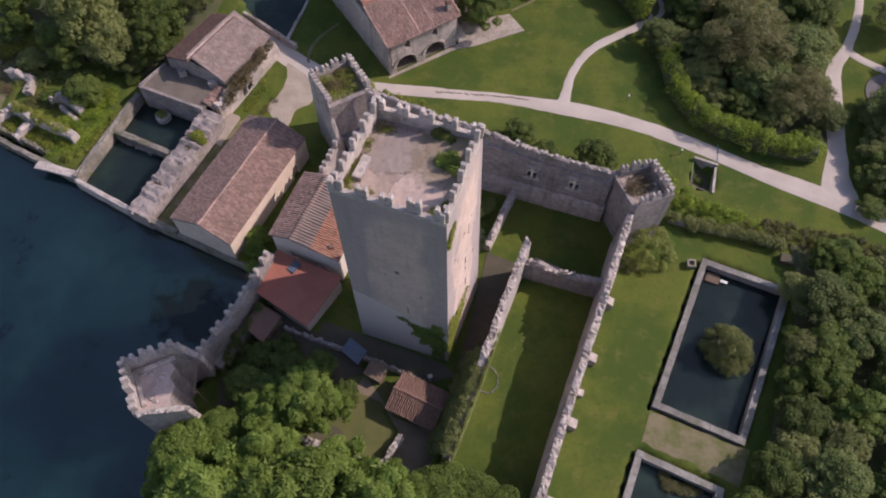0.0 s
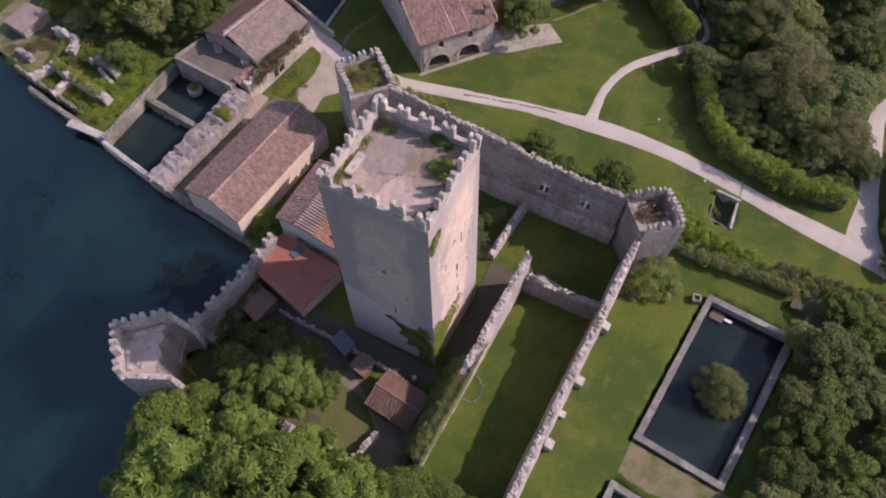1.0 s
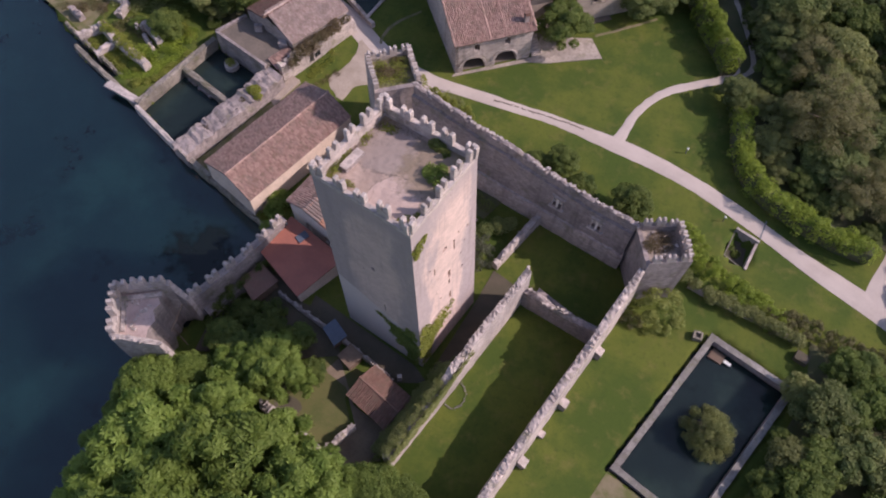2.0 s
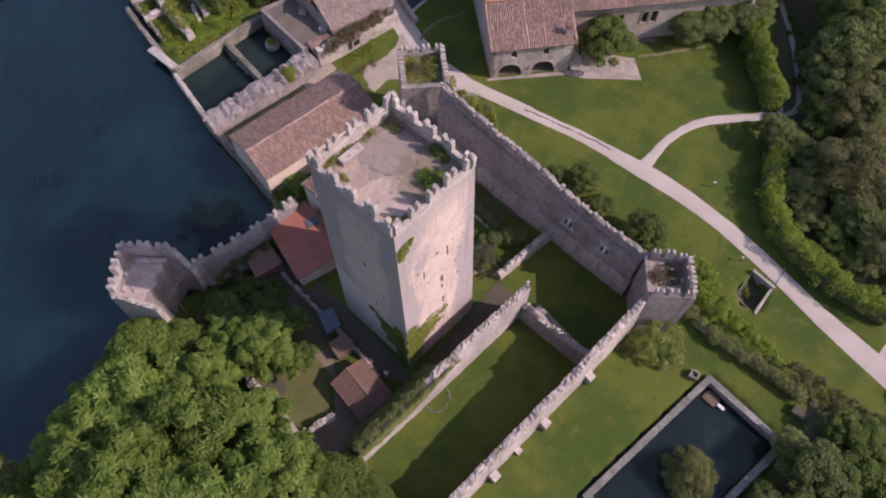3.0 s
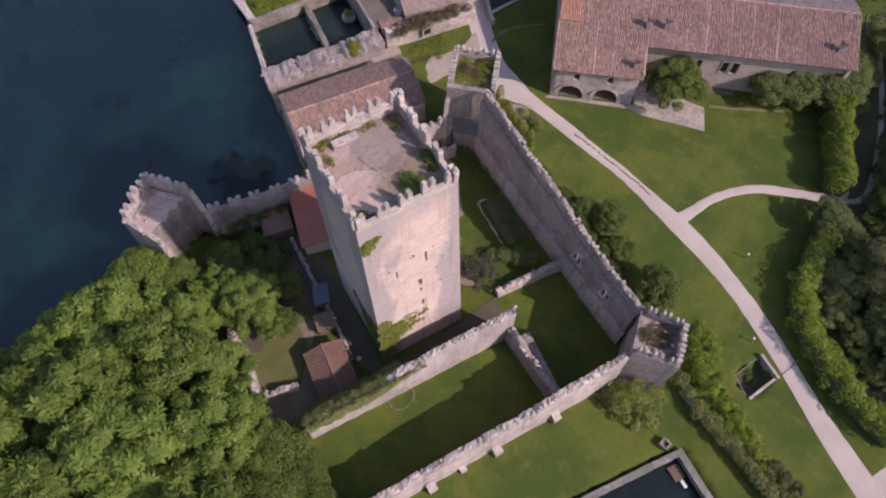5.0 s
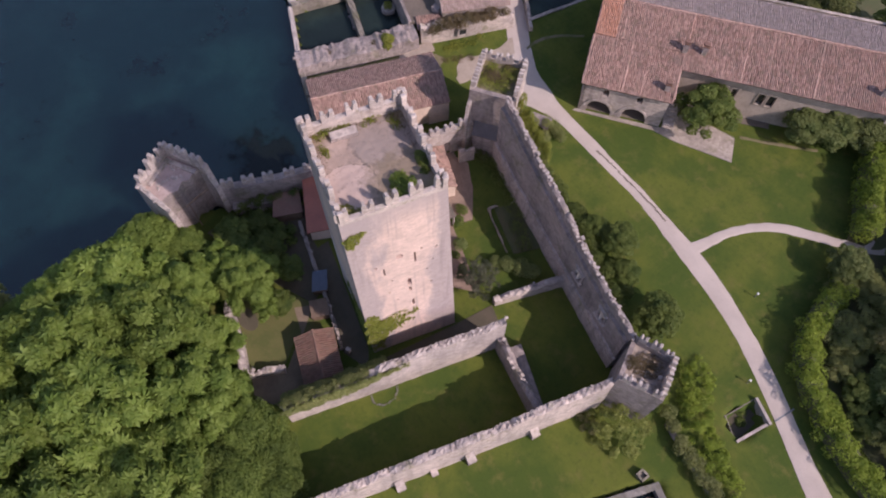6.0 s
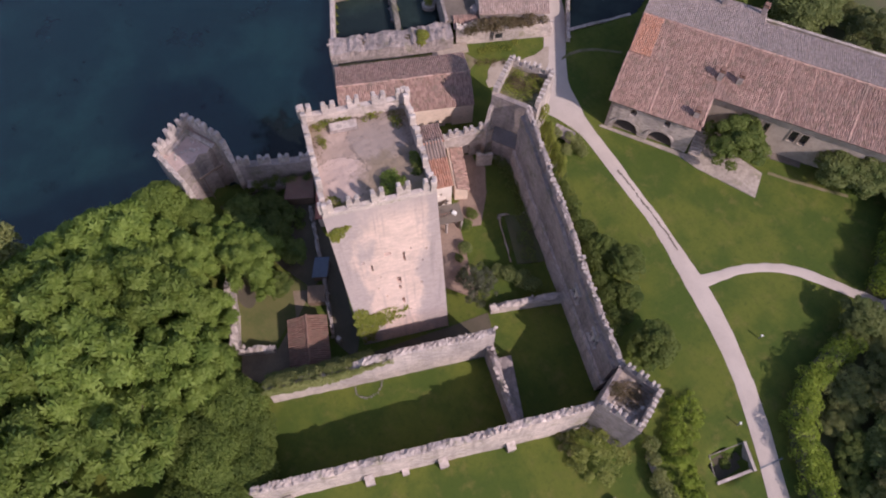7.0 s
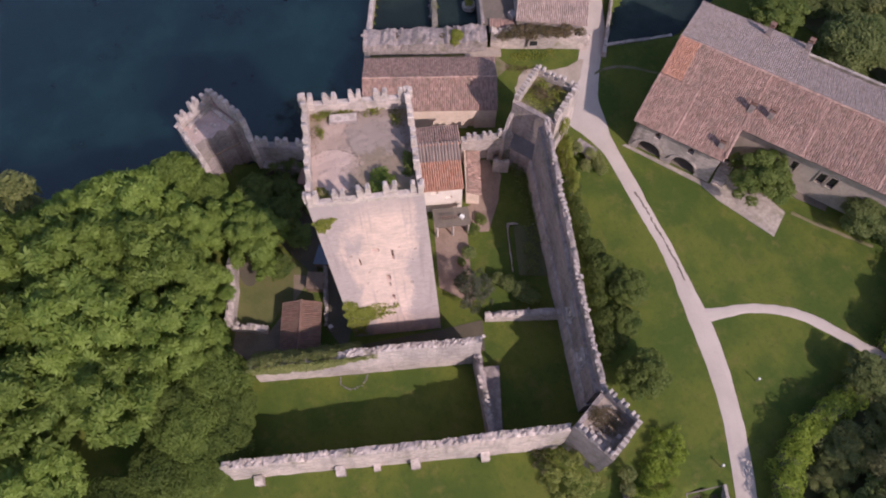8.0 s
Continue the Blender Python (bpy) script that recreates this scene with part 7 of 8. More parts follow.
for x, y, s, tl in ((16.3, 54.6, 1.0, 0.9), (6.6, 58.2, 0.85, 0.75), (3.4, 57.4, 0.6, 0.7), (10.0, 56.4, 0.6, 0.7)):
    plant(ORCHARD, x, y, s, tl, label="dark round bush outside the high wall")
plant(WOOD_GREEN, 0.9, 78.9, 0.86, 0.85, label="leafy tree beside the manor's side stairs")
for x, y, s, tl in ((16.8, 99.0, 0.6, 0.6), (14.6, 102.6, 0.6, 0.6), (19.0, 94.6, 0.42, 0.55), (9.6, 88.2, 0.62, 0.8), (12.2, 90.6, 0.66, 0.8), (14.6, 93.0, 0.7, 0.8), (12.0, 94.2, 0.6, 0.75), (16.6, 95.2, 0.7, 0.8)):
    plant(WOOD_TREE, x, y, s, tl, label="leafy bush against the manor's front")
# dark floor sheets: litter, plus tree shade painted into the colour
for name, poly in (("woodland_floor", [(29.5, 66.5), (35.5, 63.0), (47.0, 60.5), (48.0, 72.0), (51.0, 80.0), (54.5, 90.0), (55.0, 112.0), (12.0, 112.0), (18.6, 97.0), (25.6, 83.4)]),
                   ("woodland_floor", [(39.6, 45.5), (40.0, 39.0), (34.0, 22.0), (32.0, 15.5), (33.0, 9.5), (40.0, 7.0), (58.0, 9.0), (75.0, 36.0), (56.0, 41.0)]),
                   ("woodland_floor", [(-27.0, 99.0), (-21.0, 99.6), (-12.0, 103.4), (-2.0, 105.6), (8.0, 107.0), (12.0, 118.0), (-30.0, 118.0)]),
                   ("woodland_floor", [(-70.0, 60.5), (-62.0, 66.0), (-46.0, 64.5), (-42.0, 68.5), (-38.0, 76.5), (-36.0, 90.0), (-70.0, 100.0)])):
    bm = bmesh.new()
    prism(bm, poly, -0.2, 0.05)
    tagged(part(name, bm, LITTER_SHADE, None), "ground under trees, leaf litter with shade put into its dark colour", "ground", kind="structure")
for k, (x, y, s, tl) in enumerate(((31.5, 70.0, 0.75, 0.8), (36.0, 66.0, 0.6, 0.75), (42.5, 70.0, 0.8, 0.7), (36.0, 82.0, 0.9, 0.8), (41.0, 82.0, 0.85, 0.75), (48.0, 77.0, 0.6, 0.8), (28.6, 77.0, 0.6, 0.75), (30.0, 87.0, 0.8, 0.8),
                                   (47.0, 64.0, 0.5, 0.7), (55.0, 64.0, 0.8, 0.75), (63.0, 57.0, 0.9, 0.8), (66.0, 65.0, 0.9, 0.8), (57.0, 60.0, 0.6, 0.75), (44.5, 61.5, 0.45, 0.7), (38.5, 63.6, 0.5, 0.7))):
    low = low_by_hedge(x, y, s, tl)
    plant(WOODS[int(x * 5 + y * 3) % 7] if low == (s, tl) else (WOOD_GREEN, WOOD_OLIVE)[int(x + y) % 2], x, y, *low)
for x, y, s, tl in ((38.6, 38.4, 0.8, 0.8), (43.5, 37.8, 1.0, 0.85), (38.2, 31.0, 0.85, 0.8), (41.6, 31.5, 1.0, 0.85), (36.6, 27.2, 0.8, 0.8), (35.6, 20.2, 0.9, 0.8), (40.4, 21.0, 1.0, 0.85), (46.0, 22.0, 1.1, 0.85), (47.6, 32.6, 1.1, 0.85),
                    (30.6, 14.0, 0.8, 0.8), (36.6, 14.2, 1.0, 0.85), (43.0, 11.5, 1.1, 0.85), (48.5, 15.0, 1.1, 0.9), (49.0, 40.5, 1.0, 0.8), (45.5, 44.0, 0.7, 0.7), (52.0, 30.0, 1.1, 0.9), (58.0, 36.0, 1.2, 0.9), (59.0, 22.0, 1.3, 0.9)):
    plant((ORCHARD, OLIVE, ORCHARD_LIGHT)[int(x * 3 + y) % 3], x, y, s, tl, label="small leafy tree in the pond garden")
rnd = random.Random(77)
HEDGE_A = [(17.4, 93.2), (19.2, 89.8), (21.1, 86.4), (22.8, 84.0), (24.2, 81.4)]
HEDGE_B = [(26.9, 73.0), (27.4, 69.8), (28.5, 66.2), (30.0, 63.9), (32.4, 62.2), (35.2, 61.0), (38.0, 59.9), (41.0, 59.0), (44.6, 58.6)]


def hedge_shadow_core(hedge, line, half, top):
    """An unseen solid core added inside a hedge so that it casts a dense shadow."""
    bm = bmesh.new()
    pts = [Vector(p) for p in line]
    rings = []
    for k, p in enumerate(pts):
        d = (pts[min(k + 1, len(pts) - 1)] - pts[max(k - 1, 0)]).normalized()
        nrm = Vector((-d.y, d.x))
        ring = []
        for u, z in ((-0.8, 0.0), (-1.0, 0.5), (-0.7, 0.9), (0.0, 1.0), (0.7, 0.9), (1.0, 0.5), (0.8, 0.0)):
            q = p + nrm * half * u
            ring.append(bm.verts.new((q.x, q.y, top * z * (1 + 0.12 * math.sin(k * 2.3)) + 0.02)))
        rings.append(ring)
    for a, b in zip(rings, rings[1:]):
        for k in range(6):
            bm.faces.new((a[k], a[k + 1], b[k + 1], b[k]))
    bm.faces.new(rings[0])
    bm.faces.new(rings[-1][::-1])
    part("twig_mass", bm, LITTER_SHADE, hedge)


hedge = shrub("hedge", row(HEDGE_A, 0.45, 1.3, 1.7, 1.5, rnd, 0.7) + row(HEDGE_A, 0.5, 1.15, 1.0, 2.7, rnd, 0.7) + row(HEDGE_A, 0.9, 0.75, 0.6, 3.5, rnd, 0.9) + row(HEDGE_A, 1.0, 0.7, 0.7, 2.0, rnd, 1.5), 26000, 0.27, LEAF_HEDGE, "tall bright green hedge along the lawn", "hedge", 401, depth=0.3, flat=0.45, lump=0.3)
hedge_shadow_core(hedge, HEDGE_A, 1.25, 3.2)
hedge = shrub("hedge", row(HEDGE_B, 0.45, 1.15, 1.3, 1.2, rnd, 0.55) + row(HEDGE_B, 0.5, 1.0, 0.75, 2.1, rnd, 0.6) + row(HEDGE_B, 0.9, 0.75, 0.55, 2.7, rnd, 1.0) + row(HEDGE_B, 0.9, 0.7, 0.7, 1.4, rnd, 1.5), 34000, 0.26, LEAF_HEDGE, "rounded bright green hedge along lawn and road", "hedge", 402, depth=0.35, flat=0.45, lump=0.35)
hedge_shadow_core(hedge, HEDGE_B, 1.15, 2.4)
plant(ORCHARD_DARK, 25.4, 76.6, 0.95, 0.85, label="dark green tree beside the path's end")
plant(ORCHARD_DARK, 26.4, 74.4, 0.6, 0.75, label="dark green tree beside the path's end")
def loose_row(points, rx, ry, height, n, seed, r):
    """Small thickets heaped along a line."""
    out = []
    pts = [Vector(p) for p in points]
    for k, (a, b) in enumerate(zip(pts, pts[1:])):
        for u in (0.0, 0.34, 0.67):
            c = a.lerp(b, u)
            out += thicket(c.x, c.y, rx, ry, height * (0.8 + 0.4 * ((k * 3 + u * 7) % 1.0)), n, seed + k * 5 + int(u * 3), r)
    return out


shrub("shrub_row", loose_row([(23.4, 54.2), (25.4, 51.6), (28.2, 49.6), (32.0, 48.0), (36.0, 46.6)], 2.0, 1.9, 2.0, 14, 120, (0.25, 0.6)), 13000, 0.2, LEAF_HEDGE, "rough loose green shrub row below the turret", "shrub", 403, depth=0.7, lump=0.4)
shrub("shrub_row", loose_row([(36.0, 46.8), (40.0, 46.2), (45.0, 45.6), (50.0, 44.2), (55.0, 42.0)], 2.4, 1.9, 1.4, 14, 140, (0.25, 0.6)), 12000, 0.22, LEAF_BROWN, "rough olive-brown scrub along a ditch", "shrub", 404, depth=0.7, lump=0.4)
shrub("shrub", thicket(22.0, 43.2, 3.5, 3.3, 3.8, 80, 91, (0.25, 0.7), 0.2), 7500, 0.22, LEAF_WILLOW, "loose yellowish green shrub at the turret's foot", "shrub", 405, depth=0.8, lump=0.4)
shrub("shrub", thicket(19.6, 41.0, 1.6, 1.0, 1.2, 22, 92, (0.2, 0.4)), 1100, 0.18, LEAF_BROWN, "dry brownish weeds beside the turret shrub", "weeds", 406, depth=0.8, lump=0.4)
plant(GREY_TREE, 0.5, 41.7, 1.15, 1.15, label="pale grey-leaved shrub tree beside the keep")
shrub("shrub", [(2.0, 47.0, 1.0, 1.3, 1.1, 1.0), (0.6, 46.0, 0.9, 1.0, 1.0, 0.9), (3.2, 47.8, 1.0, 0.9, 0.9, 0.9), (-0.6, 45.2, 0.7, 0.8, 0.8, 0.7)], 2600, 0.26, LEAF_DARK, "dark shrubs along the garden wall", "shrub", 407)
shrub("shrub", [(-4.9, 43.5, 0.6, 0.9, 0.8, 0.7)], 700, 0.24, LEAF_DARK, "dark clipped shrub on the yard lawn", "shrub", 408)
shrub("shrub", [(-7.6, 45.2, 0.5, 0.8, 0.8, 0.55)], 600, 0.22, LEAF_MID, "low shrub beside the yard", "shrub", 409)
shrub("shrub", [(x, y, z - 0.5, a, b, c) for x, y, z, a, b, c in thicket(30.5, 31.2, 2.5, 2.7, 3.6, 85, 93, (0.4, 0.8))], 15000, 0.3, LEAF_OLIVE,
      "drooping willow bush on a pond islet", "willow", 410, aspect=0.2, droop=0.35, flat=0.3, lump=0.4, depth=0.7)
bm = bmesh.new()
prism(bm, [(30.4 + 1.5 * math.cos(a), 31.2 + 1.5 * math.sin(a)) for a in np.linspace(0, 2 * math.pi, 14, endpoint=False)], -2.3, -0.55)
tagged(part("pond_islet", bm, SOIL, None), "small earth islet in the pond", "islet", kind="structure")
shrub("shrub", thicket(-24.2, 40.3, 1.3, 2.4, 3.0, 34, 95, (0.4, 0.7), 0.1) + [(-24.2, 37.2, 0.9, 0.9, 0.9, 0.9)], 4200, 0.26, LEAF_BRIGHT, "bright green bush between mill and curtain wall", "shrub", 411)
shrub("shrub", [(-34.4, 54.6, 2.1, 0.9, 0.9, 0.7), (-33.6, 53.9, 1.9, 0.6, 0.6, 0.5)], 1200, 0.28, LEAF_YELLOW, "yellowish green bush growing on the basin wall", "shrub", 412)
shrub("shrub", row([(-31.6, 60.6), (-30.4, 63.0), (-28.6, 67.6), (-27.6, 70.4)], 0.8, 0.8, 0.6, 3.4, rnd, 0.3), 2600, 0.24, LEAF_DRY, "dry brown creeper over the lane wall", "creeper", 413)
shrub("shrub", [(-40.8, 59.2, 0.15, 0.7, 0.6, 0.6)], 420, 0.22, LEAF_YELLOW, "plants growing on the pier", "shrub", 414)
shrub("shrub", [(-16.0, 56.0, 10.4, 1.5, 1.3, 0.5), (-14.9, 58.4, 10.5, 1.4, 1.3, 0.6), (-17.1, 57.6, 10.4, 1.2, 0.9, 0.5), (-14.2, 56.8, 10.4, 1.1, 0.9, 0.5)], 1500, 0.2, LEAF_YELLOW, "weeds and shrubs on the ruined turret floor", "weeds", 415, depth=0.8)
shrub("shrub", [(-16.2, 56.8, 10.5, 1.1, 0.9, 0.4), (-15.0, 57.6, 10.4, 0.9, 0.9, 0.35), (-15.6, 59.0, 10.4, 0.9, 0.7, 0.4)], 2400, 0.17, LEAF_DRY, "dry reddish weeds on the ruined turret floor", "weeds", 419, depth=0.8)
shrub("shrub", row([(-11.6, 58.9), (-7.0, 58.2), (-2.0, 57.0), (3.0, 55.6), (9.0, 54.0), (14.0, 52.4)], 0.9, 0.95, 1.0, 1.0, rnd, 0.5), 8000, 0.26, LEAF_MID, "climbing plants at the outer foot of the high wall", "creeper", 416)
shrub("shrub", row([(-13.6, 60.4), (-12.8, 59.4), (-12.2, 60.6)], 0.6, 0.9, 1.1, 1.8, rnd, 0.3), 1500, 0.24, LEAF_YELLOW, "yellowish creeper on the turret's outer side", "creeper", 417)
shrub("shrub", row([(-10.0, 63.6), (-8.6, 63.0), (-12.6, 63.6)], 0.6, 0.8, 0.8, 0.8, rnd, 0.4), 1300, 0.24, LEAF_OLIVE, "weeds round the roadside arch", "weeds", 418)
shrub("creeper", loose_row([(-24.6, 25.6), (-23.0, 29.0), (-21.6, 32.4), (-20.4, 35.4)], 0.9, 0.9, 3.2, 9, 160, (0.3, 0.6)), 5200, 0.22, LEAF_MID, "dark creeper inside the lakeside curtain wall", "creeper", 474, depth=0.7, lump=0.4)
shrub("shrub", loose_row([(-24.0, 24.0), (-20.6, 26.6), (-17.6, 28.6)], 1.3, 1.2, 2.0, 9, 180, (0.35, 0.7)), 4200, 0.24, LEAF_MID, "dark undergrowth in the shaded lakeside yard", "shrub", 475, depth=0.7, lump=0.4)
shrub("shrub", loose_row([(19.8, 92.6), (22.0, 88.4), (23.9, 85.0)], 1.1, 1.2, 1.6, 10, 200, (0.3, 0.6)), 5200, 0.22, LEAF_MID, "undergrowth between hedge and shaded path", "shrub", 476, depth=0.7, lump=0.4)
shrub("shrub", loose_row([(26.6, 88.6), (24.6, 94.0), (21.6, 100.6)], 1.1, 1.2, 1.5, 8, 220, (0.3, 0.6)), 4200, 0.22, LEAF_MID, "undergrowth beside the shaded path", "shrub", 477, depth=0.7, lump=0.4)
# plants on the keep's roof
shrub("roof_shrub", [(-1.3, 33.3, 29.65, 0.95, 0.95, 0.7), (-0.7, 32.6, 29.55, 0.6, 0.6, 0.55), (-2.0, 33.6, 29.45, 0.6, 0.6, 0.4), (-1.0, 34.2, 29.45, 0.5, 0.5, 0.4)], 1700, 0.2, LEAF_BRIGHT, "bright green bush growing on the keep's roof", "shrub", 421, lump=0.5, depth=0.6)
shrub("roof_shrub", [(-2.2, 36.0, 29.6, 0.8, 0.5, 0.55), (-1.2, 35.6, 29.45, 0.5, 0.5, 0.4)], 800, 0.2, LEAF_MID, "green shrub growing against the keep's parapet", "shrub", 422, lump=0.5, depth=0.6)
shrub("roof_shrub", [(-2.0, 28.8, 29.4, 0.8, 0.55, 0.45), (-1.2, 29.4, 29.5, 0.5, 0.6, 0.35)], 700, 0.18, LEAF_YELLOW, "yellowish weeds in a corner of the keep's roof", "weeds", 423, lump=0.5, depth=0.6)
shrub("roof_shrub", [(-9.1, 31.3, 29.3, 0.5, 1.0, 0.3), (-8.9, 32.9, 29.2, 0.5, 0.9, 0.25), (-8.1, 35.2, 29.15, 0.6, 0.9, 0.2), (-6.6, 36.6, 29.15, 1.0, 0.5, 0.2), (-7.7, 30.5, 29.2, 0.8, 0.4, 0.2)], 1300, 0.16, LEAF_YELLOW, "dry yellow weeds along the keep's parapet", "weeds", 424, lump=0.5, depth=0.8)


# ---- ivy on walls ----
def ivy(name, p, q, spots, count, leaf, material, label, seed, out=0.12):
    """Ivy leaves lying on an upright face from p to q (outside to the right): spots are (u, z, ru, rz)."""
    rnd = np.random.RandomState(seed)
    P, Q = Vector(p), Vector(q)
    d = (Q - P).normalized()
    nrm = Vector((d.y, -d.x))
    S = np.array(spots, float)
    w = S[:, 2] * S[:, 3]
    k = rnd.choice(len(S), count, p=w / w.sum())
    a = rnd.uniform(0, 2 * math.pi, count)
    r = np.sqrt(rnd.rand(count)) * (1 + 0.25 * np.sin(5 * a + k))
    u = S[k, 0] + S[k, 2] * r * np.cos(a)
    z = S[k, 1] + S[k, 3] * r * np.sin(a)
    pos = np.stack([P.x + d.x * u, P.y + d.y * u, z], 1) + np.array([nrm.x, nrm.y, 0]) * (rnd.rand(count)[:, None] * out * 2 + 0.02)
    N = np.array([nrm.x, nrm.y, 0.5]) + rnd.normal(size=(count, 3)) * 0.45
    N /= np.linalg.norm(N, axis=1)[:, None]
    t = np.cross(N, rnd.normal(size=(count, 3)))
    t /= np.linalg.norm(t, axis=1)[:, None]
    s = np.cross(N, t)
    L = leaf * rnd.uniform(0.6, 1.3, count)[:, None]
    v = np.stack([pos - t * L * 0.5, pos + s * L * 0.35, pos + t * L * 0.5, pos - s * L * 0.35], 1).reshape(-1, 3)
    f = (np.arange(count)[:, None] * 4 + np.array([0, 1, 2, 3])).tolist()
    ob = mesh_object(name, v.tolist(), f, material)
    return tagged(ob, label, "ivy", kind="stuff")


ivy("ivy", (-0.64, 27.56), (2.06, 36.72), [(0.8, 3.6, 1.0, 2.8), (1.1, 6.2, 1.4, 2.2), (0.7, 8.4, 1.0, 1.9), (1.6, 7.6, 1.3, 1.3), (0.5, 10.2, 0.5, 0.9), (2.2, 8.6, 0.9, 0.5), (3.4, 9.4, 0.9, 0.2), (4.6, 8.2, 0.8, 0.2), (4.2, 6.6, 0.8, 0.18), (5.2, 8.8, 0.25, 0.5), (3.2, 6.0, 0.8, 0.25), (2.8, 7.6, 1.2, 0.35), (2.6, 6.6, 1.4, 0.3), (3.6, 8.3, 0.7, 0.3), (2.4, 5.4, 0.9, 0.5), (3.9, 7.2, 0.5, 0.3)], 3300, 0.2, LEAF_YELLOW, "bright ivy climbing the keep's foot corner", 431)
ivy("ivy", (-10.34, 30.14), (-0.66, 27.55), [(9.0, 3.6, 0.9, 3.2), (8.2, 5.6, 1.4, 2.5), (7.3, 6.4, 1.2, 1.7), (8.9, 8.2, 0.7, 1.4), (6.3, 7.7, 0.8, 0.45), (5.2, 8.6, 0.7, 0.25)], 4300, 0.2, LEAF_MID, "dark ivy on the keep's shaded lake face", 432)
ivy("ivy", KB, KC, [(0.7, 27.2, 0.75, 0.75), (0.5, 26.3, 0.4, 0.6), (1.4, 27.7, 0.5, 0.3)], 620, 0.17, LEAF_YELLOW, "yellowish weeds below the keep's battlements", 433)
mantle = []
for k in range(420):
    u = rnd.random()
    x, y = -0.2 + 3.3 * u, 16.5 + 10.6 * u
    out = rnd.random()
    top = (5.5 + 0.8 * u) * (1 - 0.75 * out ** 1.6)
    if u > 0.8 and out < 0.35 and rnd.random() < 0.5:
        continue
    r = rnd.uniform(0.28, 0.55)
    mantle.append((x + 0.3 - 2.1 * out + rnd.uniform(-0.1, 0.1), y + 0.55 * out, top, r * 1.1, r * 1.1, r * 0.55))
shrub("ivy_mantle", mantle, 22000, 0.19, LEAF_OLIVE, "thick ivy over the top and garden side of the pale wall", "ivy", 434, depth=0.5, lump=0.5, flat=0.6)
ivy("ivy", (2.6, 28.0), (-1.0, 16.2), [(6.0, 2.2, 6.0, 1.9)], 4200, 0.26, LEAF_MID, "ivy down the wall's garden side", 435, 0.2)
ivy("ivy", (0.40, 16.3), (4.42, 28.7), [(1.0, 4.9, 1.3, 1.0), (3.0, 4.9, 1.4, 1.2), (5.0, 5.1, 1.4, 1.2), (7.0, 5.3, 1.3, 1.1), (8.6, 5.7, 1.1, 0.9), (10.2, 6.2, 0.9, 0.5), (11.6, 6.5, 0.7, 0.3), (12.8, 6.7, 0.5, 0.2), (6.2, 4.1, 0.5, 0.25), (2.2, 3.8, 0.4, 0.25), (8.0, 4.6, 0.6, 0.25)], 7500, 0.2, LEAF_OLIVE, "thick ivy hanging over the sunlit wall top", 436, 0.16)

shrub("roof_weeds", [(-1.7, 34.6, 29.2, 1.1, 0.9, 0.12), (-2.6, 32.8, 29.2, 0.9, 0.9, 0.1)], 650, 0.13, LEAF_DRY, "dry brown weeds on the keep's roof", "weeds", 441, depth=0.9)
shrub("roof_weeds", [(19.9, 47.0, 8.5, 1.4, 1.4, 0.2), (18.7, 46.2, 8.5, 0.9, 1.0, 0.2)], 1500, 0.18, LEAF_DRY, "dry brown leaves on the turret floor", "weeds", 443, depth=0.9)
shrub("garden_bed_plants", [(-4.6, 51.6, 0.4, 1.6, 1.0, 0.4), (-2.4, 50.4, 0.4, 1.5, 1.0, 0.45), (-0.4, 49.6, 0.5, 1.2, 1.0, 0.5), (-6.4, 52.6, 0.4, 1.2, 1.0, 0.4), (-9.0, 53.0, 0.5, 1.3, 1.1, 0.5), (-11.4, 53.6, 0.5, 1.0, 1.0, 0.5)], 1600, 0.2, LEAF_MID, "leafy plants in the shaded bed", "plants", 444)
shrub("shrub", [(-2.2, 41.6, 0.5, 0.7, 0.5, 0.5), (-4.2, 42.2, 0.4, 0.6, 0.5, 0.4), (-8.6, 46.6, 0.4, 0.9, 0.7, 0.4)], 1300, 0.2, LEAF_MID, "low plants along the yard edge", "shrub", 445)
shrub("shrub", [(0.4, 57.4, 0.7, 1.4, 1.1, 0.8), (2.6, 57.0, 0.7, 1.2, 1.0, 0.8), (8.6, 55.4, 0.8, 1.2, 0.9, 0.8), (11.6, 54.4, 0.8, 1.1, 0.9, 0.8)], 3600, 0.28, LEAF_MID, "leafy bushes along the outer wall foot", "shrub", 446)
shrub("shrub", row([(-31.5, 42.0), (-27.5, 39.6), (-24.6, 38.0)], 0.7, 0.6, 0.5, 0.3, rnd, 0.2), 2200, 0.2, LEAF_YELLOW, "weeds along the mill quay", "weeds", 447)
shrub("shrub", row([(-59.5, 58.5), (-55.0, 55.5), (-50.5, 53.0)], 0.9, 0.9, 0.5, 0.4, rnd, 0.8), 3600, 0.24, LEAF_YELLOW, "yellowish weeds among the bank ruins", "weeds", 448)
shrub("shrub", row([(-56.5, 62.0), (-51.0, 62.5), (-47.6, 60.0)], 0.9, 0.9, 0.5, 0.4, rnd, 0.8), 3200, 0.24, LEAF_YELLOW, "green bushes among the bank ruins", "shrub", 449)
plant(BLOSSOM, -55.6, 68.6, 0.9, 0.9)
shrub("blossom", [(-55.6 + 2.6 * math.cos(a), 68.6 + 2.4 * math.sin(a), 5.0 + 0.9 * math.sin(2.3 * a), 0.5, 0.5, 0.35) for a in np.linspace(0, 6.2, 11)] + [(-55.2, 68.2, 6.6, 1.3, 1.3, 0.5)], 420, 0.26, LEAF_GREY, "pale flower heads on a tree", "blossom", 452)
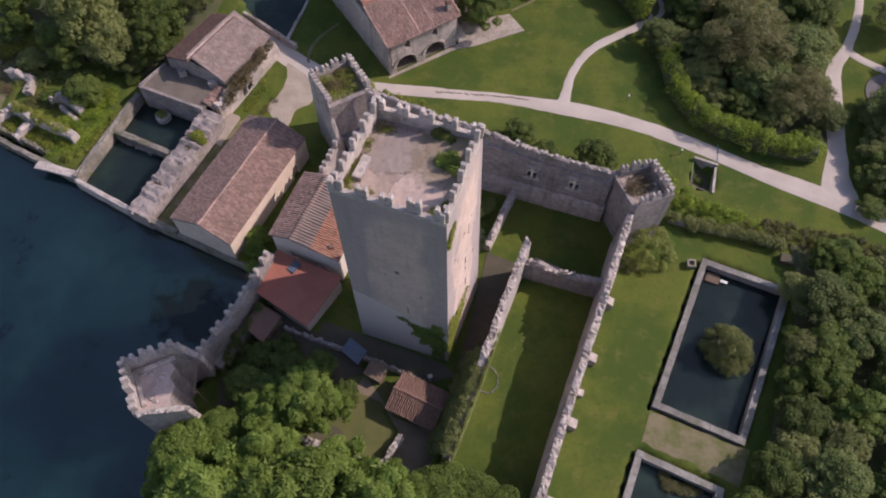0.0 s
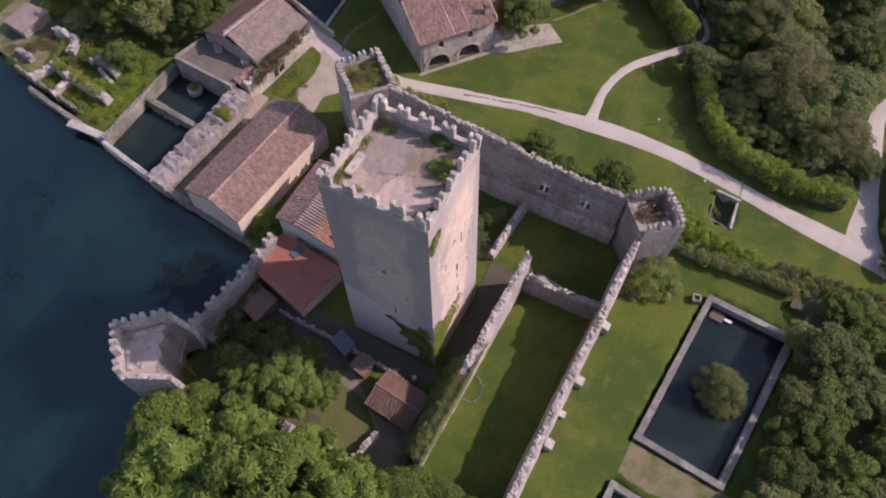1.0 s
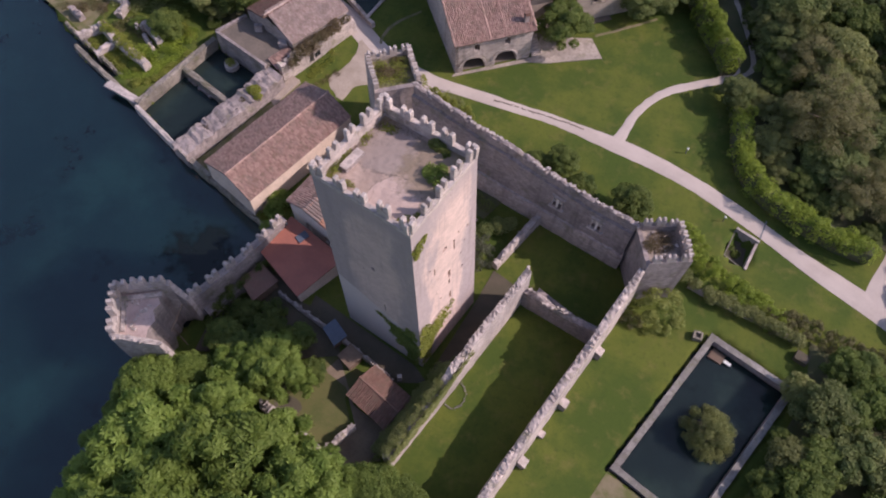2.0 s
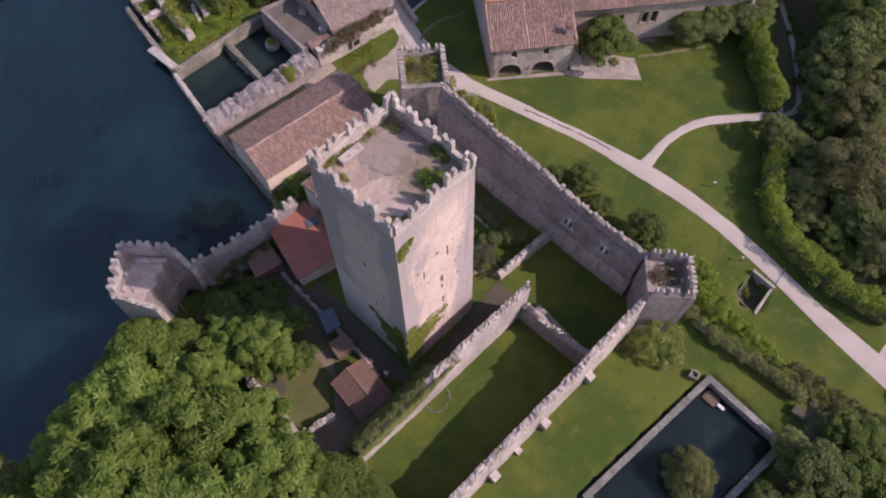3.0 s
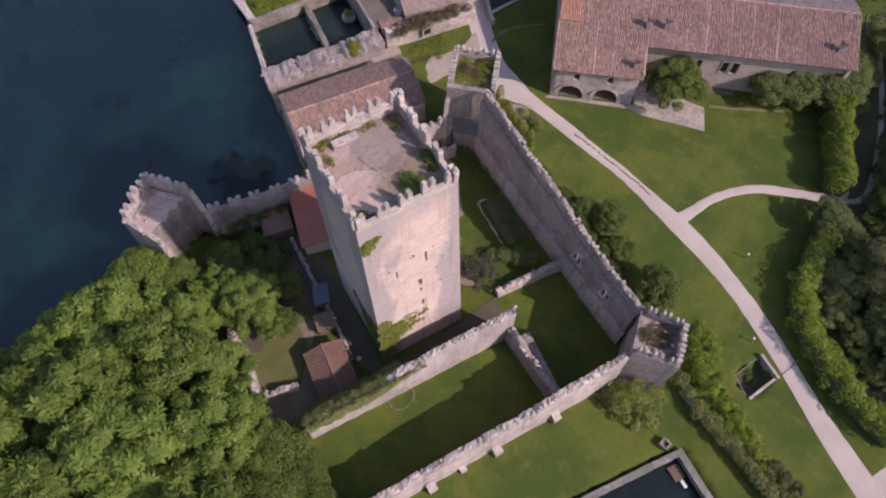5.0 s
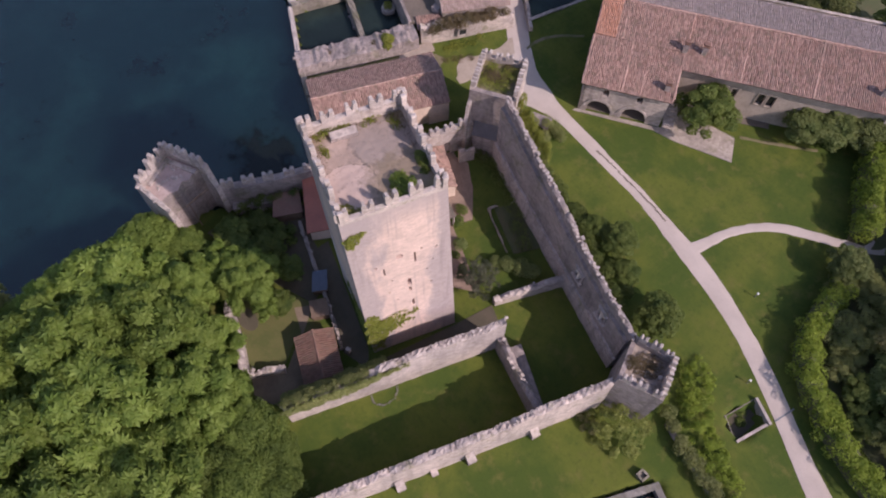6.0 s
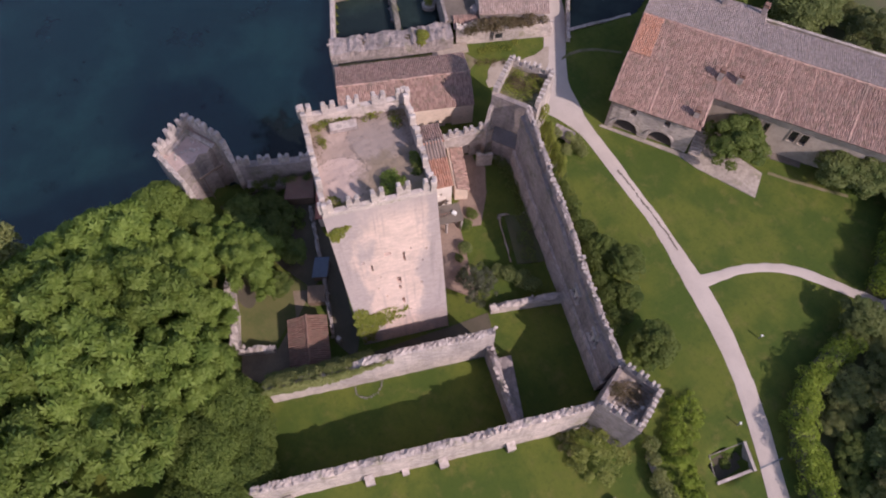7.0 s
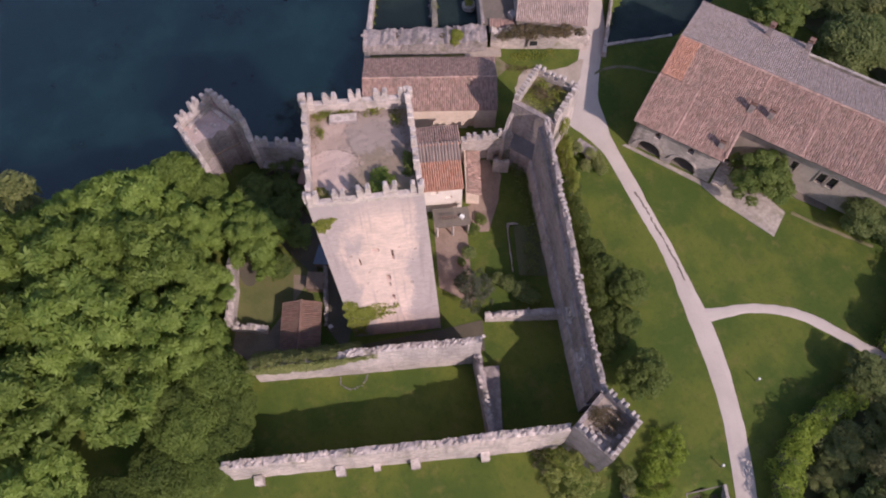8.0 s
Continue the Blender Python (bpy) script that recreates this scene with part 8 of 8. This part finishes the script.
for k, (pts, rx, rz, z, n, mat, label) in enumerate((
        ([(-60.0, 55.5), (-56.0, 54.5), (-53.0, 52.6)], 1.0, 0.3, 0.3, 2000, LEAF_YELLOW, "yellowish tall weeds over the bank ruins"),
        ([(-60.5, 59.0), (-56.0, 60.4), (-53.5, 58.8)], 1.2, 0.3, 0.25, 1800, LEAF_BROWN, "rank brownish growth among the ruins"),
        ([(-52.5, 55.0), (-50.0, 59.5), (-47.5, 62.5)], 1.2, 0.6, 0.5, 4200, LEAF_HEDGE, "bright weeds between the ruins and the basin"),
        ([(-50.6, 51.4), (-48.2, 54.0), (-46.4, 59.0)], 0.8, 0.35, 0.4, 2600, LEAF_YELLOW, "grassy weeds along the basin edge"),
        ([(-61.5, 63.0), (-57.0, 64.0), (-52.0, 64.0)], 1.1, 0.5, 0.4, 3000, LEAF_OLIVE, "bushes at the foot of the wood"),
        ([(-38.4, 44.6), (-36.6, 48.6), (-35.0, 53.0), (-33.4, 57.0)], 0.6, 0.12, 1.75, 700, LEAF_DRY, "dry weeds on the broken basin wall"),
        ([(-31.2, 59.6), (-30.0, 62.6), (-28.8, 66.0), (-27.6, 69.0)], 0.8, 0.5, 3.2, 2600, LEAF_DRY, "brownish creeper hanging over the lane wall"),
        ([(-34.6, 43.4), (-32.8, 48.0), (-30.8, 53.0), (-29.4, 56.4)], 0.7, 0.3, 0.25, 2200, LEAF_YELLOW, "weeds in the lane beside the mill"))):
    shrub("shrub", row(pts, 0.9, rx, rz, z, rnd, 0.9 if rx > 1 else 0.4), n, 0.24, mat, label, "weeds", 460 + k, depth=0.6)
shrub("creeper", row([(-12.6, 58.4), (-10.4, 57.8), (-7.6, 57.0), (-4.6, 56.0)], 0.6, 0.5, 1.6, 7.6, rnd, 0.2) + row([(-13.0, 59.4), (-11.2, 58.8), (-9.4, 58.2)], 0.7, 0.7, 1.6, 2.0, rnd, 0.3), 5200, 0.22, LEAF_YELLOW, "yellow-green creeper on the high wall's outer side", "creeper", 470)
shrub("shrub", [(-12.4, 61.4, 1.9, 0.9, 0.7, 0.5), (-11.0, 62.6, 1.8, 0.8, 0.7, 0.5), (-10.2, 61.6, 0.7, 0.9, 0.8, 0.8), (-12.6, 60.4, 0.8, 0.9, 0.7, 0.9)], 2200, 0.2, LEAF_OLIVE, "weeds growing over the roadside arch", "weeds", 471)
shrub("shrub", [(-13.2, 53.6, 0.6, 1.2, 0.8, 0.6), (-11.0, 54.4, 0.5, 1.4, 0.7, 0.5), (-8.2, 53.8, 0.4, 1.4, 0.6, 0.4), (-3.0, 52.4, 0.4, 1.4, 0.6, 0.4)], 1900, 0.2, LEAF_DARK, "dark plants in the shaded corner of the yard", "plants", 472)
for sp, x, y, sc, tl in ((ORCHARD_LIGHT, -51.6, 62.6, 0.6, 0.7), (ORCHARD, -46.0, 64.6, 0.45, 0.6), (OLIVE, -48.8, 68.0, 1.3, 1.1), (WOOD_GREEN, -43.0, 68.6, 0.8, 0.9), (ORCHARD_LIGHT, -66.0, 76.5, 1.5, 0.8), (OLIVE, -52.0, 70.5, 1.6, 1.5)):
    plant(sp, x, y, sc, tl, label="shrubby tree on the overgrown bank")
shrub("shrub", row([(24.6, 47.9), (28.0, 47.0), (32.0, 46.3), (36.0, 45.4), (39.4, 44.6)], 0.8, 0.9, 0.7, 0.9, rnd, 0.4), 6500, 0.26, LEAF_OLIVE, "rough weeds overhanging the ditch wall", "weeds", 473, depth=0.5)
fringe = []
for p, q in (((-9.3, 30.6), (-7.3, 37.0)), ((-7.2, 37.1), (0.2, 35.4)), ((-9.2, 30.3), (-2.0, 28.5)), ((0.3, 35.2), (-1.3, 29.4))):
    for k in range(12):
        u = (k + 0.5) / 12
        fringe.append((p[0] + (q[0] - p[0]) * u + rnd.uniform(-0.3, 0.3), p[1] + (q[1] - p[1]) * u + rnd.uniform(-0.3, 0.3), 29.19, 0.5, 0.5, 0.13))
shrub("roof_weeds", fringe, 1300, 0.12, LEAF_DRY, "dry brown weeds round the edges of the keep's roof", "weeds", 481, depth=0.9)
for x, y, sc, tl in ((31.0, 88.0, 0.8, 1.1), (29.6, 92.4, 0.85, 1.1), (28.0, 98.6, 0.8, 1.1), (29.5, 96.0, 1.0, 1.0), (26.0, 102.0, 1.0, 1.0), (32.0, 101.0, 1.1, 1.0), (37.0, 104.0, 1.1, 1.0), (43.0, 106.0, 1.1, 1.0), (30.0, 108.0, 1.2, 1.0), (38.0, 92.0, 0.9, 0.9), (24.0, 109.0, 1.1, 1.0), (48.0, 100.0, 1.0, 0.9)):
    plant(WOODS[int(x * 5 + y * 3) % 7], x, y, sc, tl, label="tall leafy tree at the back of the wood")
shrub("shrub", row([(-59.6, 58.0), (-56.9, 56.5), (-54.3, 55.5), (-50.6, 54.1)], 0.7, 0.7, 0.3, 2.0, rnd, 0.25), 3200, 0.22, LEAF_YELLOW, "bright yellow-green grass on a ruined wall top", "weeds", 490, depth=0.5)
shrub("shrub", row([(-52.6, 53.2), (-50.4, 53.0), (-48.8, 56.0), (-47.6, 59.4)], 0.8, 1.3, 0.25, 0.2, rnd, 0.6), 5200, 0.2, LEAF_HEDGE, "rough bright grass between ruin and basin", "weeds", 491, depth=0.5)
shrub("shrub", row([(-65.6, 60.6), (-62.6, 61.4), (-60.4, 62.0)], 0.8, 1.1, 0.3, 0.15, rnd, 0.7), 900, 0.22, LEAF_DRY, "dry brown growth over the bank", "weeds", 492, depth=0.6)
plant(ORCHARD, -50.8, 60.8, 0.9, 0.9, label="small bright tree on the overgrown bank")
for x, y, sc, tl in ((36.5, 74.0, 1.0, 0.85), (43.0, 66.5, 0.75, 0.75), (34.0, 84.0, 0.8, 0.85)):
    plant(BROWN_TREE, x, y, sc, tl)
shrub("shrub", row([(-68.0, 60.5), (-64.5, 62.0), (-61.5, 66.0), (-58.0, 66.6)], 0.9, 1.2, 0.3, 0.15, rnd, 1.2), 1800, 0.2, LEAF_BROWN, "dry brown growth on the open bank", "weeds", 493, depth=0.6)
shrub("shrub", row([(-66.0, 68.6), (-62.6, 69.6), (-59.6, 70.6)], 0.9, 1.5, 0.9, 0.6, rnd, 1.0), 4800, 0.24, LEAF_YELLOW, "yellow-green scrub behind the bank shed", "shrub", 494, depth=0.5)

# rubble on the ruined turret's floor, dry reeds in the second pond, weeds round the sluice pit
rnd = random.Random(77)
t = thing("rubble_heap", (20.1, 46.6, 8.3), "scatter of pale fallen stones on the turret floor", "rubble")
for k in range(26):
    bm = bmesh.new()
    random.seed(900 + k)
    u, v = rnd.gauss(0, 0.75), rnd.gauss(0, 0.8)
    s = rnd.uniform(0.18, 0.42)
    block(bm, (20.1 + max(-1.4, min(1.4, u)), 46.4 + max(-1.5, min(1.5, v)), 8.3 + s * 0.28), (s, s * rnd.uniform(0.6, 0.9), s * 0.6), rnd.uniform(0, 3.1), 0.03)
    part("stone", bm, STONE_PALE, t)
shrub("reeds", [(23.2, 16.0, -0.5, 1.1, 0.8, 0.35), (24.6, 15.7, -0.55, 1.2, 0.7, 0.3), (22.6, 16.9, -0.55, 0.7, 0.7, 0.3), (25.8, 15.6, -0.6, 0.7, 0.4, 0.2)], 2600, 0.22, LEAF_BROWN, "floating bed of dry brown reeds in the pond", "reeds", 505, depth=0.6)
shrub("shrub", row([(29.2, 56.0), (29.8, 54.6), (30.8, 54.6)], 0.6, 0.6, 0.3, -1.2, rnd, 0.3), 1500, 0.2, LEAF_MID, "weeds growing in the sluice pit", "weeds", 507, depth=0.6)

for sp, x, y, sc, tl in ((ORCHARD_DARK, 53.0, 61.4, 0.85, 0.9), (ORCHARD, 52.6, 58.0, 0.8, 0.8), (ORCHARD_DARK, 52.4, 54.6, 0.8, 0.8), (ORCHARD_DARK, 55.6, 57.6, 1.0, 0.9), (ORCHARD, 56.0, 52.4, 0.9, 0.8), (ORCHARD_DARK, 52.6, 65.4, 0.6, 0.8)):
    plant(sp, x, y, sc, tl, label="small dark tree beside the gravel side path")
for sp, x, y, sc, tl in ((ORCHARD_LIGHT, -55.6, 60.6, 0.55, 0.6), (ORCHARD_LIGHT, -51.2, 63.2, 0.7, 0.7), (OLIVE, -59.8, 66.0, 0.8, 0.7), (ORCHARD_LIGHT, -63.4, 71.0, 1.0, 0.9), (ORCHARD_LIGHT, -50.4, 67.0, 0.7, 0.9)):
    plant(sp, x, y, sc, tl, label="bright shrubby tree on the overgrown bank")

shrub("shrub", row([(-29.4, 61.2), (-28.8, 63.6), (-27.8, 66.2)], 0.7, 0.8, 0.2, 0.08, rnd, 0.7), 900, 0.16, LEAF_YELLOW, "thin yellowish weeds beside the gravel forecourt", "weeds", 511, depth=0.7)
shrub("shrub", row([(-28.6, 60.0), (-26.8, 60.6), (-26.6, 63.0)], 0.8, 0.6, 0.2, 0.08, rnd, 0.5), 500, 0.15, LEAF_DRY, "dry brown weeds beside the gravel forecourt", "weeds", 512, depth=0.7)
